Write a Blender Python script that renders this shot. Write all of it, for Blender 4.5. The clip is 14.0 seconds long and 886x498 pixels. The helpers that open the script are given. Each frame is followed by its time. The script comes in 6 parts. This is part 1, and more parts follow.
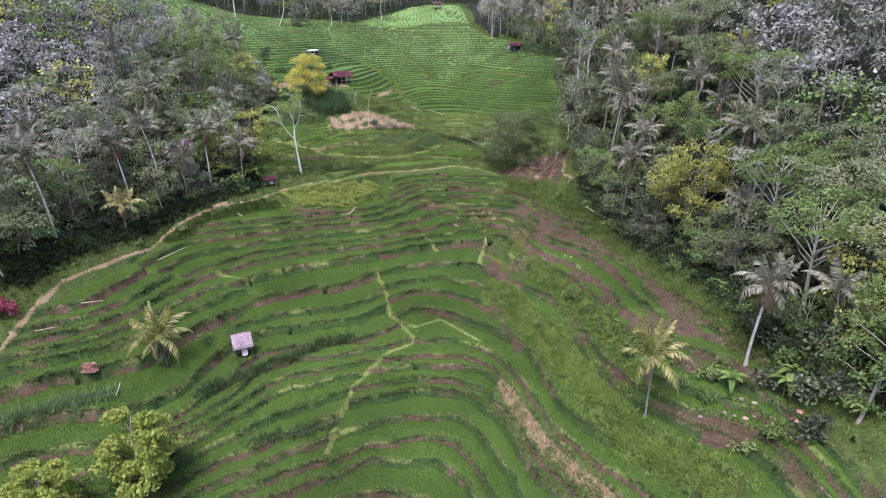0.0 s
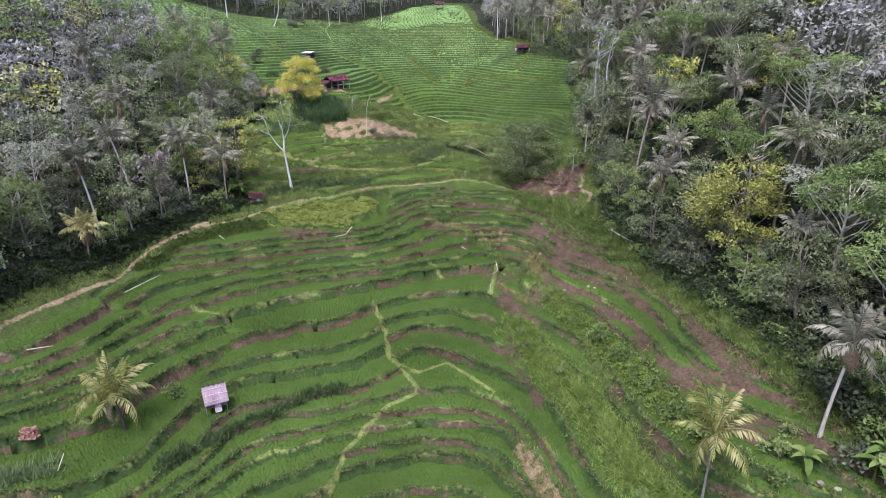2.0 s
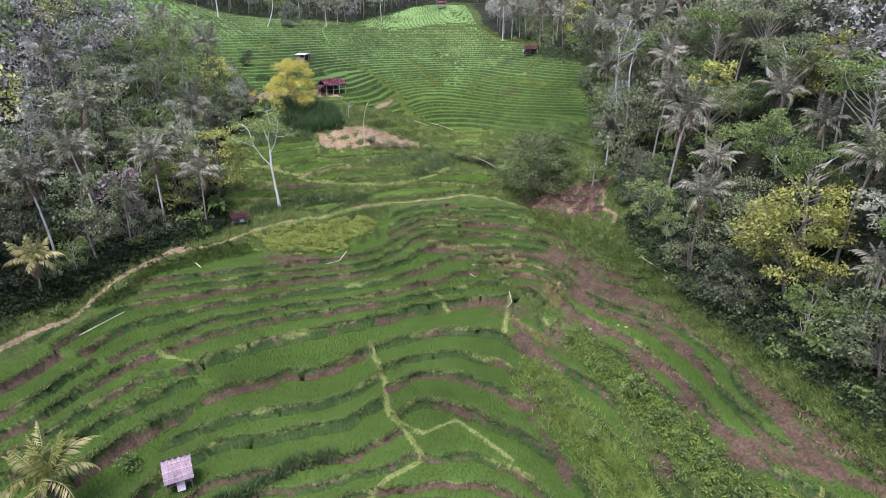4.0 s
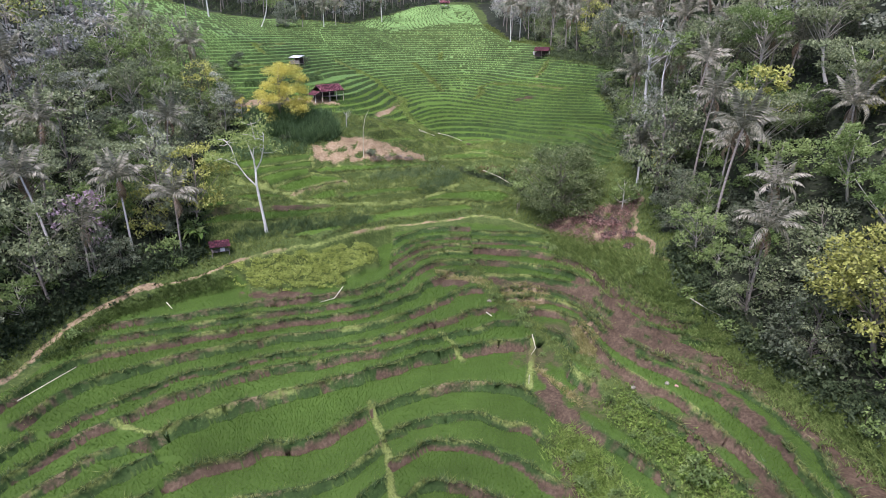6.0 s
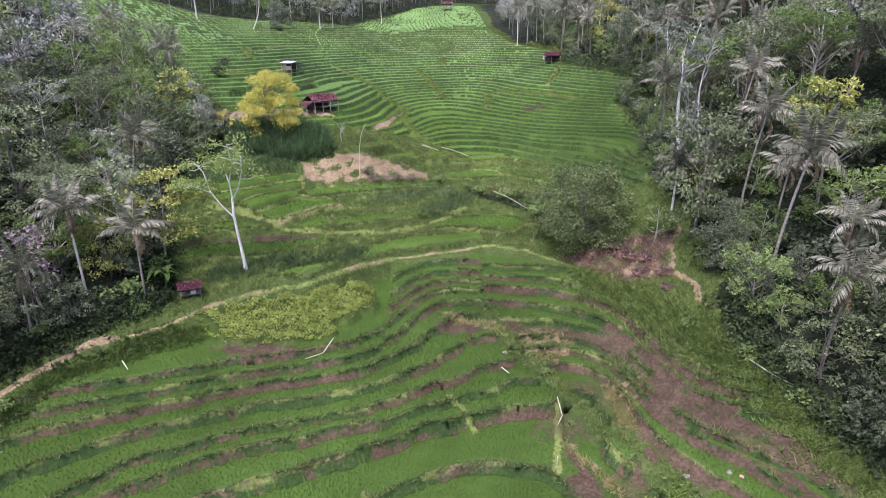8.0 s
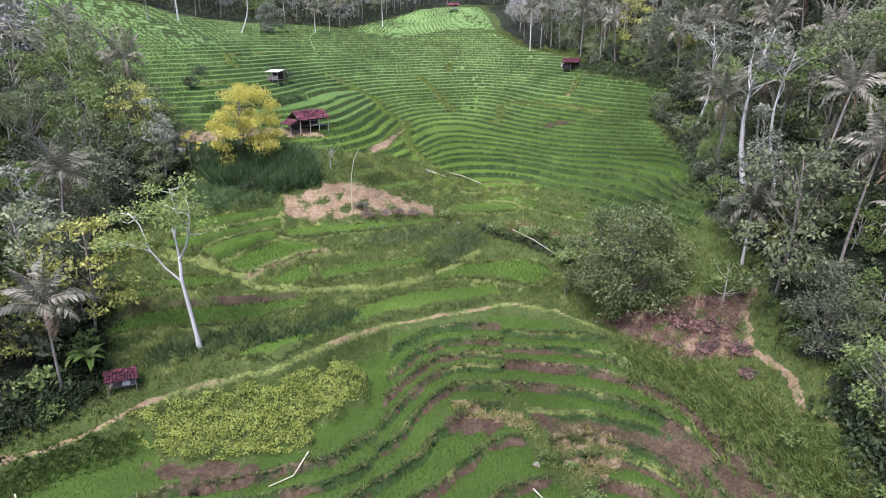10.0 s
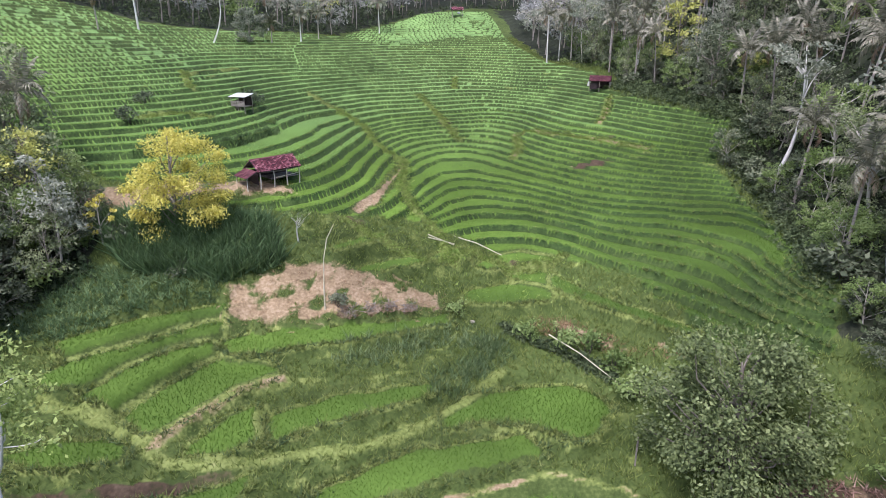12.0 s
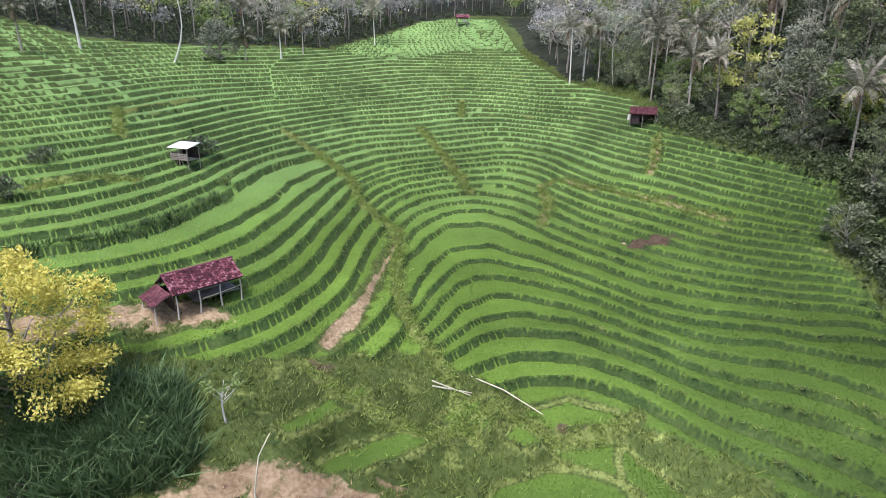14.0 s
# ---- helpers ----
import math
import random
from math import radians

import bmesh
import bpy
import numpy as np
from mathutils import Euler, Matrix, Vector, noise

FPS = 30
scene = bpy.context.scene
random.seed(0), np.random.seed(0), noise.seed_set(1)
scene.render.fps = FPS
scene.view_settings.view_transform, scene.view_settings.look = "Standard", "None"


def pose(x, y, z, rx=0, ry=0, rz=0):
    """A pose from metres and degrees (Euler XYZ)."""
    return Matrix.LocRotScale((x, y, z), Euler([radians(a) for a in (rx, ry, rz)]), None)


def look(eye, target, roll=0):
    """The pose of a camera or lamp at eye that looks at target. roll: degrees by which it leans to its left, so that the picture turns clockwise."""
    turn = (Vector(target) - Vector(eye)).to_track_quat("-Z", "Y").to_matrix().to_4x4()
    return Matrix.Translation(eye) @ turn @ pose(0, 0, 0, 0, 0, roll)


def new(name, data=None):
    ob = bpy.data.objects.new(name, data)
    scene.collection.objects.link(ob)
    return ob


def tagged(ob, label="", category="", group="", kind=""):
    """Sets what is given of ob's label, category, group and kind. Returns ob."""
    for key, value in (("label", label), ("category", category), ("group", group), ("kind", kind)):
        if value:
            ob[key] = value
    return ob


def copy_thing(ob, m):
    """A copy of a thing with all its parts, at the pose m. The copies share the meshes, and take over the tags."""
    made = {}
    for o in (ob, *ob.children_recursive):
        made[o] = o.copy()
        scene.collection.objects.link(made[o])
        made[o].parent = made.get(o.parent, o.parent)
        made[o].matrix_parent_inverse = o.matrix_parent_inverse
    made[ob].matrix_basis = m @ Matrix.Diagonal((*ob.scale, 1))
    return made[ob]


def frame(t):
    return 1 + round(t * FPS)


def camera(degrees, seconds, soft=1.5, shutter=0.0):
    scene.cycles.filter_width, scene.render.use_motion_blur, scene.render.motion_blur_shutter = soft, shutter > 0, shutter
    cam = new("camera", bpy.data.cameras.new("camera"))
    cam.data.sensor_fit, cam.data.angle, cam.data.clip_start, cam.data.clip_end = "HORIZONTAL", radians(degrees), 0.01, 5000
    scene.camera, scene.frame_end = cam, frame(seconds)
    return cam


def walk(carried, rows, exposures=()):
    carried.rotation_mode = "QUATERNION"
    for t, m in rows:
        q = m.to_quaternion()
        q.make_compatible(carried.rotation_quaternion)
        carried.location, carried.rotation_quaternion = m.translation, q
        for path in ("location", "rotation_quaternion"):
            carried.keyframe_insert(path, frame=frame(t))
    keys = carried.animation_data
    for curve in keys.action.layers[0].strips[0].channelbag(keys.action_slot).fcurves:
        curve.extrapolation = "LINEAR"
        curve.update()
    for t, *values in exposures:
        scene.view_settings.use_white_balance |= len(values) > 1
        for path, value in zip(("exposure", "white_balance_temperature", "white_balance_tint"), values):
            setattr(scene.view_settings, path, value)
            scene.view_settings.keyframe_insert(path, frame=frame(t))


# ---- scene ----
cam = camera(73.0, 14.0, 0.9)
METRES, EYE, TILT, LEAN, TURN = 120.0, 48.0, -20.0, 0.0, 0.0
ROWS = [
    (0.0, 0.0, 0.0, 0.0, -0.0, 0.0, 0.0),
    (0.5, -0.0016, 0.0234, 0.0084, 0.02, 0.03, -0.03),
    (1.0, -0.0035, 0.0473, 0.0166, 0.01, 0.07, -0.05),
    (1.5, -0.0054, 0.0715, 0.0252, 0.02, 0.11, -0.07),
    (2.0, -0.0074, 0.0958, 0.0335, 0.04, 0.12, -0.07),
    (2.5, -0.0096, 0.1201, 0.0417, 0.03, 0.14, -0.06),
    (3.0, -0.0111, 0.1443, 0.0504, 0.06, 0.14, -0.07),
    (5.5, -0.0241, 0.2644, 0.0936, 0.05, 0.27, -0.11),
    (6.0, -0.0275, 0.2912, 0.1037, 0.07, 0.26, -0.09),
    (6.5, -0.0298, 0.3146, 0.1126, 0.05, 0.27, -0.1),
    (7.0, -0.032, 0.3404, 0.1233, 0.03, 0.27, -0.11),
    (7.5, -0.0335, 0.3621, 0.1329, 0.06, 0.32, -0.13),
    (8.0, -0.0354, 0.3875, 0.1438, 0.06, 0.36, -0.17),
    (10.5, -0.045, 0.5716, 0.2206, 0.37, 0.5, -0.32),
    (11.0, -0.0477, 0.621, 0.2437, 0.31, 0.5, -0.4),
    (11.5, -0.049, 0.6652, 0.2662, 0.4, 0.52, -0.46),
    (12.0, -0.0513, 0.7168, 0.2929, 0.35, 0.49, -0.49),
    (12.5, -0.0524, 0.7628, 0.3163, 0.38, 0.44, -0.51),
    (13.0, -0.0549, 0.8161, 0.343, 0.35, 0.47, -0.52),
    (13.5, -0.0574, 0.8618, 0.3678, 0.41, 0.45, -0.48),
    (14.0, -0.0604, 0.9137, 0.3968, 0.45, 0.44, -0.46),
]
EXPOSURES = [(0.0, 0.57, 5750, 25), (8.0, 0.6, 5750, 26), (11.0, 0.63, 5750, 25), (14.0, 0.6, 5900, 21)]
walk(cam, [(t, pose(0, 0, EYE, TILT, LEAN, TURN) @ pose(METRES * x, METRES * y, METRES * z, 90 + pitch, roll, yaw)) for t, x, y, z, yaw, pitch, roll in ROWS], EXPOSURES)

# ---- light: bright overcast with a soft, high sun ----
SUN_UP, SUN_ROUND = 66.0, -150.0
world = bpy.data.worlds.new("sky")
scene.world = world
world.use_nodes = True
sky = world.node_tree.nodes.new("ShaderNodeTexSky")
sky.sky_type, sky.sun_disc = "NISHITA", False
sky.sun_elevation, sky.sun_rotation = radians(SUN_UP), radians(SUN_ROUND)
sky.air_density, sky.dust_density, sky.ozone_density = 1.0, 4.0, 1.0
world.node_tree.links.new(sky.outputs[0], world.node_tree.nodes["Background"].inputs[0])
world.node_tree.nodes["Background"].inputs[1].default_value = 0.15
sun = new("sun", bpy.data.lights.new("sun", "SUN"))
sun.data.energy, sun.data.angle, sun.data.color = 2.5, radians(18), (1.0, 0.96, 0.9)
sun_way = Vector((math.sin(radians(SUN_ROUND)) * math.cos(radians(SUN_UP)), math.cos(radians(SUN_ROUND)) * math.cos(radians(SUN_UP)), math.sin(radians(SUN_UP))))
sun.matrix_world = look(sun_way * 400, (0, 0, 0))

# ---- materials ----


def ramp(nodes, stops):
    node = nodes.new("ShaderNodeValToRGB")
    el = node.color_ramp.elements
    while len(el) < len(stops):
        el.new(0.5)
    for e, (at, col) in zip(el, stops):
        e.position, e.color = at, (*col, 1)
    return node


def surface(name, dark, mid, light, scale=2.0, rough=0.8, bump=0.3, big=0.15, seam=None, patchy=0.12):
    """Two scales of noise between three colours, with a fine relief. seam: stretch of the grain along x, y, z."""
    mat = bpy.data.materials.new(name)
    mat.use_nodes = True
    n, l = mat.node_tree.nodes, mat.node_tree.links
    bsdf = n["Principled BSDF"]
    pos = n.new("ShaderNodeTexCoord")
    mapping = n.new("ShaderNodeMapping")
    mapping.inputs["Scale"].default_value = seam or (1, 1, 1)
    l.new(pos.outputs["Object"], mapping.inputs[0])
    fine, wide = n.new("ShaderNodeTexNoise"), n.new("ShaderNodeTexNoise")
    for node, s in ((fine, scale), (wide, scale * big)):
        node.inputs["Scale"].default_value, node.inputs["Detail"].default_value = s, 6
        l.new(mapping.outputs[0], node.inputs["Vector"])
    info, geo = n.new("ShaderNodeObjectInfo"), n.new("ShaderNodeNewGeometry")
    one = n.new("ShaderNodeMath")
    one.operation = "ADD"
    l.new(info.outputs["Random"], one.inputs[0])
    l.new(geo.outputs["Random Per Island"], one.inputs[1])
    mix = n.new("ShaderNodeMath")
    mix.operation = "MULTIPLY_ADD"
    mix.inputs[1].default_value = 0.5
    l.new(fine.outputs[0], mix.inputs[0])
    add = n.new("ShaderNodeMath")
    add.operation = "MULTIPLY_ADD"
    add.inputs[1].default_value = 0.5
    l.new(wide.outputs[0], add.inputs[0])
    sub = n.new("ShaderNodeMath")
    sub.operation = "MULTIPLY_ADD"
    sub.inputs[1].default_value, sub.inputs[2].default_value = patchy, -patchy
    l.new(one.outputs[0], sub.inputs[0])
    l.new(sub.outputs[0], add.inputs[2])
    l.new(add.outputs[0], mix.inputs[2])
    r = ramp(n, [(0.3, dark), (0.5, mid), (0.7, light)])
    l.new(mix.outputs[0], r.inputs[0])
    l.new(r.outputs[0], bsdf.inputs["Base Color"])
    bsdf.inputs["Roughness"].default_value = rough
    bsdf.inputs["Specular IOR Level"].default_value = 0.25
    b = n.new("ShaderNodeBump")
    b.inputs["Strength"].default_value, b.inputs["Distance"].default_value = bump, 0.05
    l.new(fine.outputs[0], b.inputs["Height"])
    l.new(b.outputs[0], bsdf.inputs["Normal"])
    return mat


def foliage(name, dark, mid, light, through_light=0.35, rough=0.55, wild=0.5, gloss=0.07):
    """Leaves: each leaf its own shade, each plant too, with light passing through."""
    mat = bpy.data.materials.new(name)
    mat.use_nodes = True
    n, l = mat.node_tree.nodes, mat.node_tree.links
    bsdf = n["Principled BSDF"]
    geo, info = n.new("ShaderNodeNewGeometry"), n.new("ShaderNodeObjectInfo")
    coord, wide = n.new("ShaderNodeTexCoord"), n.new("ShaderNodeTexNoise")
    wide.inputs["Scale"].default_value, wide.inputs["Detail"].default_value = 0.55, 3
    l.new(coord.outputs["Object"], wide.inputs["Vector"])
    a = n.new("ShaderNodeMath")
    a.operation = "MULTIPLY_ADD"
    a.inputs[1].default_value = wild
    l.new(geo.outputs["Random Per Island"], a.inputs[0])
    b = n.new("ShaderNodeMath")
    b.operation = "MULTIPLY_ADD"
    b.inputs[1].default_value, b.inputs[2].default_value = 0.7, -0.1 - wild / 2
    l.new(wide.outputs[0], b.inputs[0])
    c = n.new("ShaderNodeMath")
    c.operation = "MULTIPLY_ADD"
    c.inputs[1].default_value = 0.5
    l.new(info.outputs["Random"], c.inputs[0])
    l.new(b.outputs[0], c.inputs[2])
    l.new(c.outputs[0], a.inputs[2])
    r = ramp(n, [(0.1, dark), (0.5, mid), (0.9, light)])
    l.new(a.outputs[0], r.inputs[0])
    l.new(r.outputs[0], bsdf.inputs["Base Color"])
    bsdf.inputs["Roughness"].default_value = rough
    bsdf.inputs["Specular IOR Level"].default_value = gloss
    tr, mixer = n.new("ShaderNodeBsdfTranslucent"), n.new("ShaderNodeMixShader")
    l.new(r.outputs[0], tr.inputs[0])
    mixer.inputs[0].default_value = through_light
    l.new(bsdf.outputs[0], mixer.inputs[1])
    l.new(tr.outputs[0], mixer.inputs[2])
    l.new(mixer.outputs[0], n["Material Output"].inputs[0])
    return mat


def ground_material():
    """Rice floor, bund grass, bare soil, trodden path, meadow and forest litter, mixed by the masks of the ground sheet."""
    mat = bpy.data.materials.new("valley_ground")
    mat.use_nodes = True
    n, l = mat.node_tree.nodes, mat.node_tree.links
    bsdf = n["Principled BSDF"]
    bsdf.inputs["Specular IOR Level"].default_value = 0.12
    coord = n.new("ShaderNodeTexCoord")

    def grain(scale, detail=6):
        t = n.new("ShaderNodeTexNoise")
        t.inputs["Scale"].default_value, t.inputs["Detail"].default_value = scale, detail
        l.new(coord.outputs["Object"], t.inputs["Vector"])
        return t.outputs[0]

    fine, mid, wide = grain(3.5), grain(0.6), grain(0.09, 3)
    both = n.new("ShaderNodeMath")
    both.operation = "MULTIPLY_ADD"
    both.inputs[1].default_value = 0.6
    half = n.new("ShaderNodeMath")
    half.operation = "MULTIPLY"
    half.inputs[1].default_value = 0.4
    l.new(mid, half.inputs[0])
    l.new(fine, both.inputs[0])
    l.new(half.outputs[0], both.inputs[2])

    def tone(*cols):
        r = ramp(n, list(zip((0.32, 0.5, 0.68), cols)))
        l.new(both.outputs[0], r.inputs[0])
        return r.outputs[0]

    masks = []
    for layer in ("cover", "wild"):
        at = n.new("ShaderNodeAttribute")
        at.attribute_name = layer
        parts = n.new("ShaderNodeSeparateColor")
        l.new(at.outputs["Color"], parts.inputs[0])
        masks += list(parts.outputs[:3])
    colours = [
        tone((0.043, 0.077, 0.013), (0.055, 0.098, 0.017), (0.068, 0.118, 0.022)),   # rice floor
        tone((0.08, 0.105, 0.026), (0.15, 0.188, 0.05), (0.235, 0.272, 0.088)),    # bund grass
        tone((0.041, 0.029, 0.018), (0.079, 0.055, 0.035), (0.135, 0.099, 0.065)),     # bare wet soil
        tone((0.14, 0.095, 0.056), (0.25, 0.188, 0.108), (0.37, 0.285, 0.19)),          # trodden path, dry ground
        tone((0.034, 0.052, 0.013), (0.060, 0.088, 0.022), (0.105, 0.135, 0.038)),      # meadow
        tone((0.012, 0.016, 0.009), (0.024, 0.030, 0.017), (0.045, 0.050, 0.03)),     # forest litter, near black: shade under the trees put into the colour
    ]
    crop = n.new("ShaderNodeAttribute")
    crop.attribute_name = "crop"
    bands = n.new("ShaderNodeSeparateColor")
    l.new(crop.outputs["Color"], bands.inputs[0])

    def blend(a, b, share):
        m = n.new("ShaderNodeMix")
        m.data_type = "RGBA"
        l.new(share, m.inputs[0])
        l.new(a, m.inputs[6])
        l.new(b, m.inputs[7])
        return m.outputs[2]

    colours[0] = blend(colours[0], tone((0.092, 0.162, 0.022), (0.118, 0.204, 0.029), (0.148, 0.246, 0.040)), bands.outputs[0])   # older, brighter rice
    colours[0] = blend(colours[0], tone((0.115, 0.205, 0.055), (0.155, 0.265, 0.08), (0.20, 0.32, 0.11)), bands.outputs[2])   # far rice paled, haze put into the colour
    colours[4] = blend(colours[4], tone((0.013, 0.030, 0.008), (0.024, 0.052, 0.013), (0.042, 0.078, 0.022)), bands.outputs[1])  # overgrown risers, their shade painted into the tone as well
    last = colours[4]
    for i in (5, 0, 1, 2, 3):
        edge = n.new("ShaderNodeMath")
        edge.operation = "MULTIPLY_ADD"
        edge.inputs[1].default_value = 0.7
        l.new(both.outputs[0], edge.inputs[0])
        shift = n.new("ShaderNodeMath")
        shift.operation = "SUBTRACT"
        l.new(masks[i], shift.inputs[0])
        shift.inputs[1].default_value = 0.35
        l.new(shift.outputs[0], edge.inputs[2])
        sharp = n.new("ShaderNodeMapRange")
        sharp.inputs["From Min"].default_value, sharp.inputs["From Max"].default_value = 0.35, 0.65
        l.new(edge.outputs[0], sharp.inputs[0])
        m = n.new("ShaderNodeMix")
        m.data_type = "RGBA"
        l.new(sharp.outputs[0], m.inputs[0])
        l.new(last, m.inputs[6])
        l.new(colours[i], m.inputs[7])
        last = m.outputs[2]
    hue = n.new("ShaderNodeHueSaturation")
    vary = n.new("ShaderNodeMapRange")
    vary.inputs["From Min"].default_value, vary.inputs["From Max"].default_value = 0.3, 0.7
    vary.inputs["To Min"].default_value, vary.inputs["To Max"].default_value = 0.75, 1.25
    l.new(wide, vary.inputs[0])
    l.new(vary.outputs[0], hue.inputs["Value"])
    l.new(last, hue.inputs["Color"])
    l.new(hue.outputs[0], bsdf.inputs["Base Color"])
    bsdf.inputs["Roughness"].default_value = 0.8
    b = n.new("ShaderNodeBump")
    b.inputs["Strength"].default_value, b.inputs["Distance"].default_value = 0.6, 0.12
    l.new(both.outputs[0], b.inputs["Height"])
    l.new(b.outputs[0], bsdf.inputs["Normal"])
    return mat


GROUND = ground_material()
RICE = foliage("rice_blades", (0.078, 0.140, 0.022), (0.108, 0.188, 0.031), (0.142, 0.23, 0.044), 0.4, 0.75, 0.12)
GRASS = foliage("bund_grass", (0.075, 0.105, 0.024), (0.15, 0.20, 0.05), (0.29, 0.33, 0.115), 0.3, 0.6)
REED = foliage("tall_reed_grass", (0.060, 0.093, 0.038), (0.119, 0.178, 0.072), (0.230, 0.306, 0.145), 0.3, 0.5)
CROP = foliage("bean_leaves", (0.149, 0.196, 0.040), (0.299, 0.368, 0.081), (0.506, 0.575, 0.161), 0.3, 0.5)
RICE_UPPER = foliage("upper_rice_blades", (0.112, 0.188, 0.030), (0.150, 0.245, 0.043), (0.195, 0.30, 0.064), 0.3, 0.75, 0.12)
# Blades of the distant rice, paled to stand in for haze.
RICE_FAR_HAZE = foliage("hazed_far_rice_blades", (0.165, 0.285, 0.095), (0.22, 0.365, 0.13), (0.28, 0.43, 0.18), 0.3, 0.5, 0.15)
# Pale bluish grey: distance haze put into the leaf colour.
LEAF_HAZE = foliage("hazed_deep_wood_leaves", (0.143, 0.150, 0.128), (0.271, 0.282, 0.248), (0.466, 0.468, 0.431), 0.3, gloss=0.25)
LEAF_PINK = foliage("dry_pinkish_leaves", (0.18, 0.12, 0.14), (0.34, 0.25, 0.29), (0.50, 0.41, 0.45), 0.2, gloss=0.25)
LEAF_OLIVE = foliage("olive_leaves", (0.213, 0.223, 0.052), (0.425, 0.446, 0.117), (0.675, 0.689, 0.221), 0.3, gloss=0.25)
STRAW = foliage("dry_straw", (0.20, 0.13, 0.07), (0.34, 0.24, 0.14), (0.46, 0.36, 0.22), 0.2, 0.8)
LEAF = foliage("forest_leaves", (0.098, 0.128, 0.058), (0.20, 0.242, 0.115), (0.38, 0.43, 0.235), 0.3, gloss=0.25)
LEAF_DARK = foliage("dark_leaves", (0.056, 0.072, 0.042), (0.118, 0.144, 0.082), (0.25, 0.285, 0.175), 0.25, gloss=0.25)
LEAF_MANGO = foliage("mango_leaves", (0.06, 0.083, 0.03), (0.145, 0.188, 0.07), (0.34, 0.40, 0.175), 0.2, gloss=0.25)
DRY_GRASS = foliage("yellow_dry_grass", (0.13, 0.125, 0.045), (0.26, 0.245, 0.09), (0.42, 0.39, 0.18), 0.25, 0.8)
BANK_GRASS = foliage("bank_grass", (0.06, 0.095, 0.024), (0.125, 0.18, 0.045), (0.24, 0.31, 0.095), 0.3, 0.6)
LIP_GRASS = foliage("lip_grass_blades", (0.13, 0.16, 0.05), (0.26, 0.30, 0.105), (0.44, 0.47, 0.21), 0.35, 0.7)
REED_DARK = foliage("dark_cane_grass", (0.062, 0.105, 0.043), (0.15, 0.235, 0.10), (0.31, 0.43, 0.21), 0.25, 0.5)
RED_BRUSH = foliage("reddish_dry_brush", (0.13, 0.065, 0.055), (0.27, 0.155, 0.13), (0.42, 0.30, 0.25), 0.2, 0.8)
WEED = foliage("weed_leaves", (0.111, 0.173, 0.037), (0.209, 0.300, 0.065), (0.360, 0.457, 0.139), 0.3, 0.5)
# Undergrowth leaves, near black: shade is put into the colour.
SHADE_LEAF = foliage("shaded_undergrowth_leaves", (0.022, 0.035, 0.016), (0.055, 0.078, 0.036), (0.13, 0.17, 0.08), 0.2, 0.5)
LEAF_THIN = foliage("thin_crown_leaves", (0.11, 0.16, 0.04), (0.23, 0.31, 0.085), (0.40, 0.49, 0.17), 0.35)
LEAF_BRIGHT = foliage("bright_leaves", (0.104, 0.159, 0.044), (0.200, 0.284, 0.087), (0.326, 0.416, 0.154), 0.35, gloss=0.25)
LEAF_YELLOW = foliage("yellow_leaves", (0.244, 0.223, 0.033), (0.525, 0.484, 0.083), (0.830, 0.769, 0.209), 0.35, gloss=0.25)
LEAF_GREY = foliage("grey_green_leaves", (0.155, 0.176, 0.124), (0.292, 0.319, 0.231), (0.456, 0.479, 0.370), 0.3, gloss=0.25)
LEAF_LIME = foliage("lime_leaves", (0.14, 0.20, 0.03), (0.27, 0.34, 0.06), (0.42, 0.48, 0.12), 0.4, gloss=0.25)
LEAF_RED = foliage("crimson_leaves", (0.12, 0.01, 0.03), (0.25, 0.03, 0.07), (0.42, 0.12, 0.18), 0.3, gloss=0.25)
PALM = foliage("palm_fronds", (0.108, 0.115, 0.075), (0.243, 0.242, 0.169), (0.468, 0.442, 0.347), 0.25, 0.45, gloss=0.25)
PALM_YELLOW = foliage("yellowing_palm_fronds", (0.12, 0.14, 0.03), (0.29, 0.3, 0.09), (0.55, 0.5, 0.24), 0.25, 0.45, gloss=0.25)
PALM_DRY = foliage("dry_palm_fronds", (0.16, 0.11, 0.07), (0.30, 0.22, 0.14), (0.42, 0.33, 0.24), 0.2, 0.7, gloss=0.25)
BANANA = foliage("banana_leaves", (0.07, 0.13, 0.03), (0.16, 0.25, 0.06), (0.32, 0.4, 0.14), 0.35, 0.4)
BARK = surface("grey_bark", (0.10, 0.085, 0.07), (0.20, 0.18, 0.15), (0.32, 0.29, 0.25), 6, 0.9, 0.5, seam=(1, 1, 0.25))
BARK_PALE = surface("pale_bark", (0.30, 0.27, 0.22), (0.48, 0.45, 0.39), (0.62, 0.60, 0.54), 5, 0.85, 0.4, seam=(1, 1, 0.25))
BARK_WHITE = surface("white_bark", (0.42, 0.40, 0.36), (0.62, 0.60, 0.56), (0.75, 0.74, 0.70), 4, 0.8, 0.4, seam=(1, 1, 0.3))
BARK_PALM = surface("palm_bark", (0.15, 0.13, 0.11), (0.30, 0.27, 0.235), (0.44, 0.41, 0.36), 5, 0.9, 0.5, seam=(0.3, 0.3, 3))
BARK_DARK = surface("dark_bark", (0.035, 0.03, 0.025), (0.07, 0.06, 0.05), (0.12, 0.105, 0.09), 6, 0.9, 0.5)
BAMBOO = surface("dry_bamboo", (0.40, 0.36, 0.24), (0.58, 0.54, 0.40), (0.72, 0.68, 0.54), 3, 0.5, 0.2)
WOOD = surface("weathered_wood", (0.13, 0.11, 0.095), (0.25, 0.22, 0.19), (0.38, 0.34, 0.30), 8, 0.85, 0.4, seam=(1, 1, 0.2))
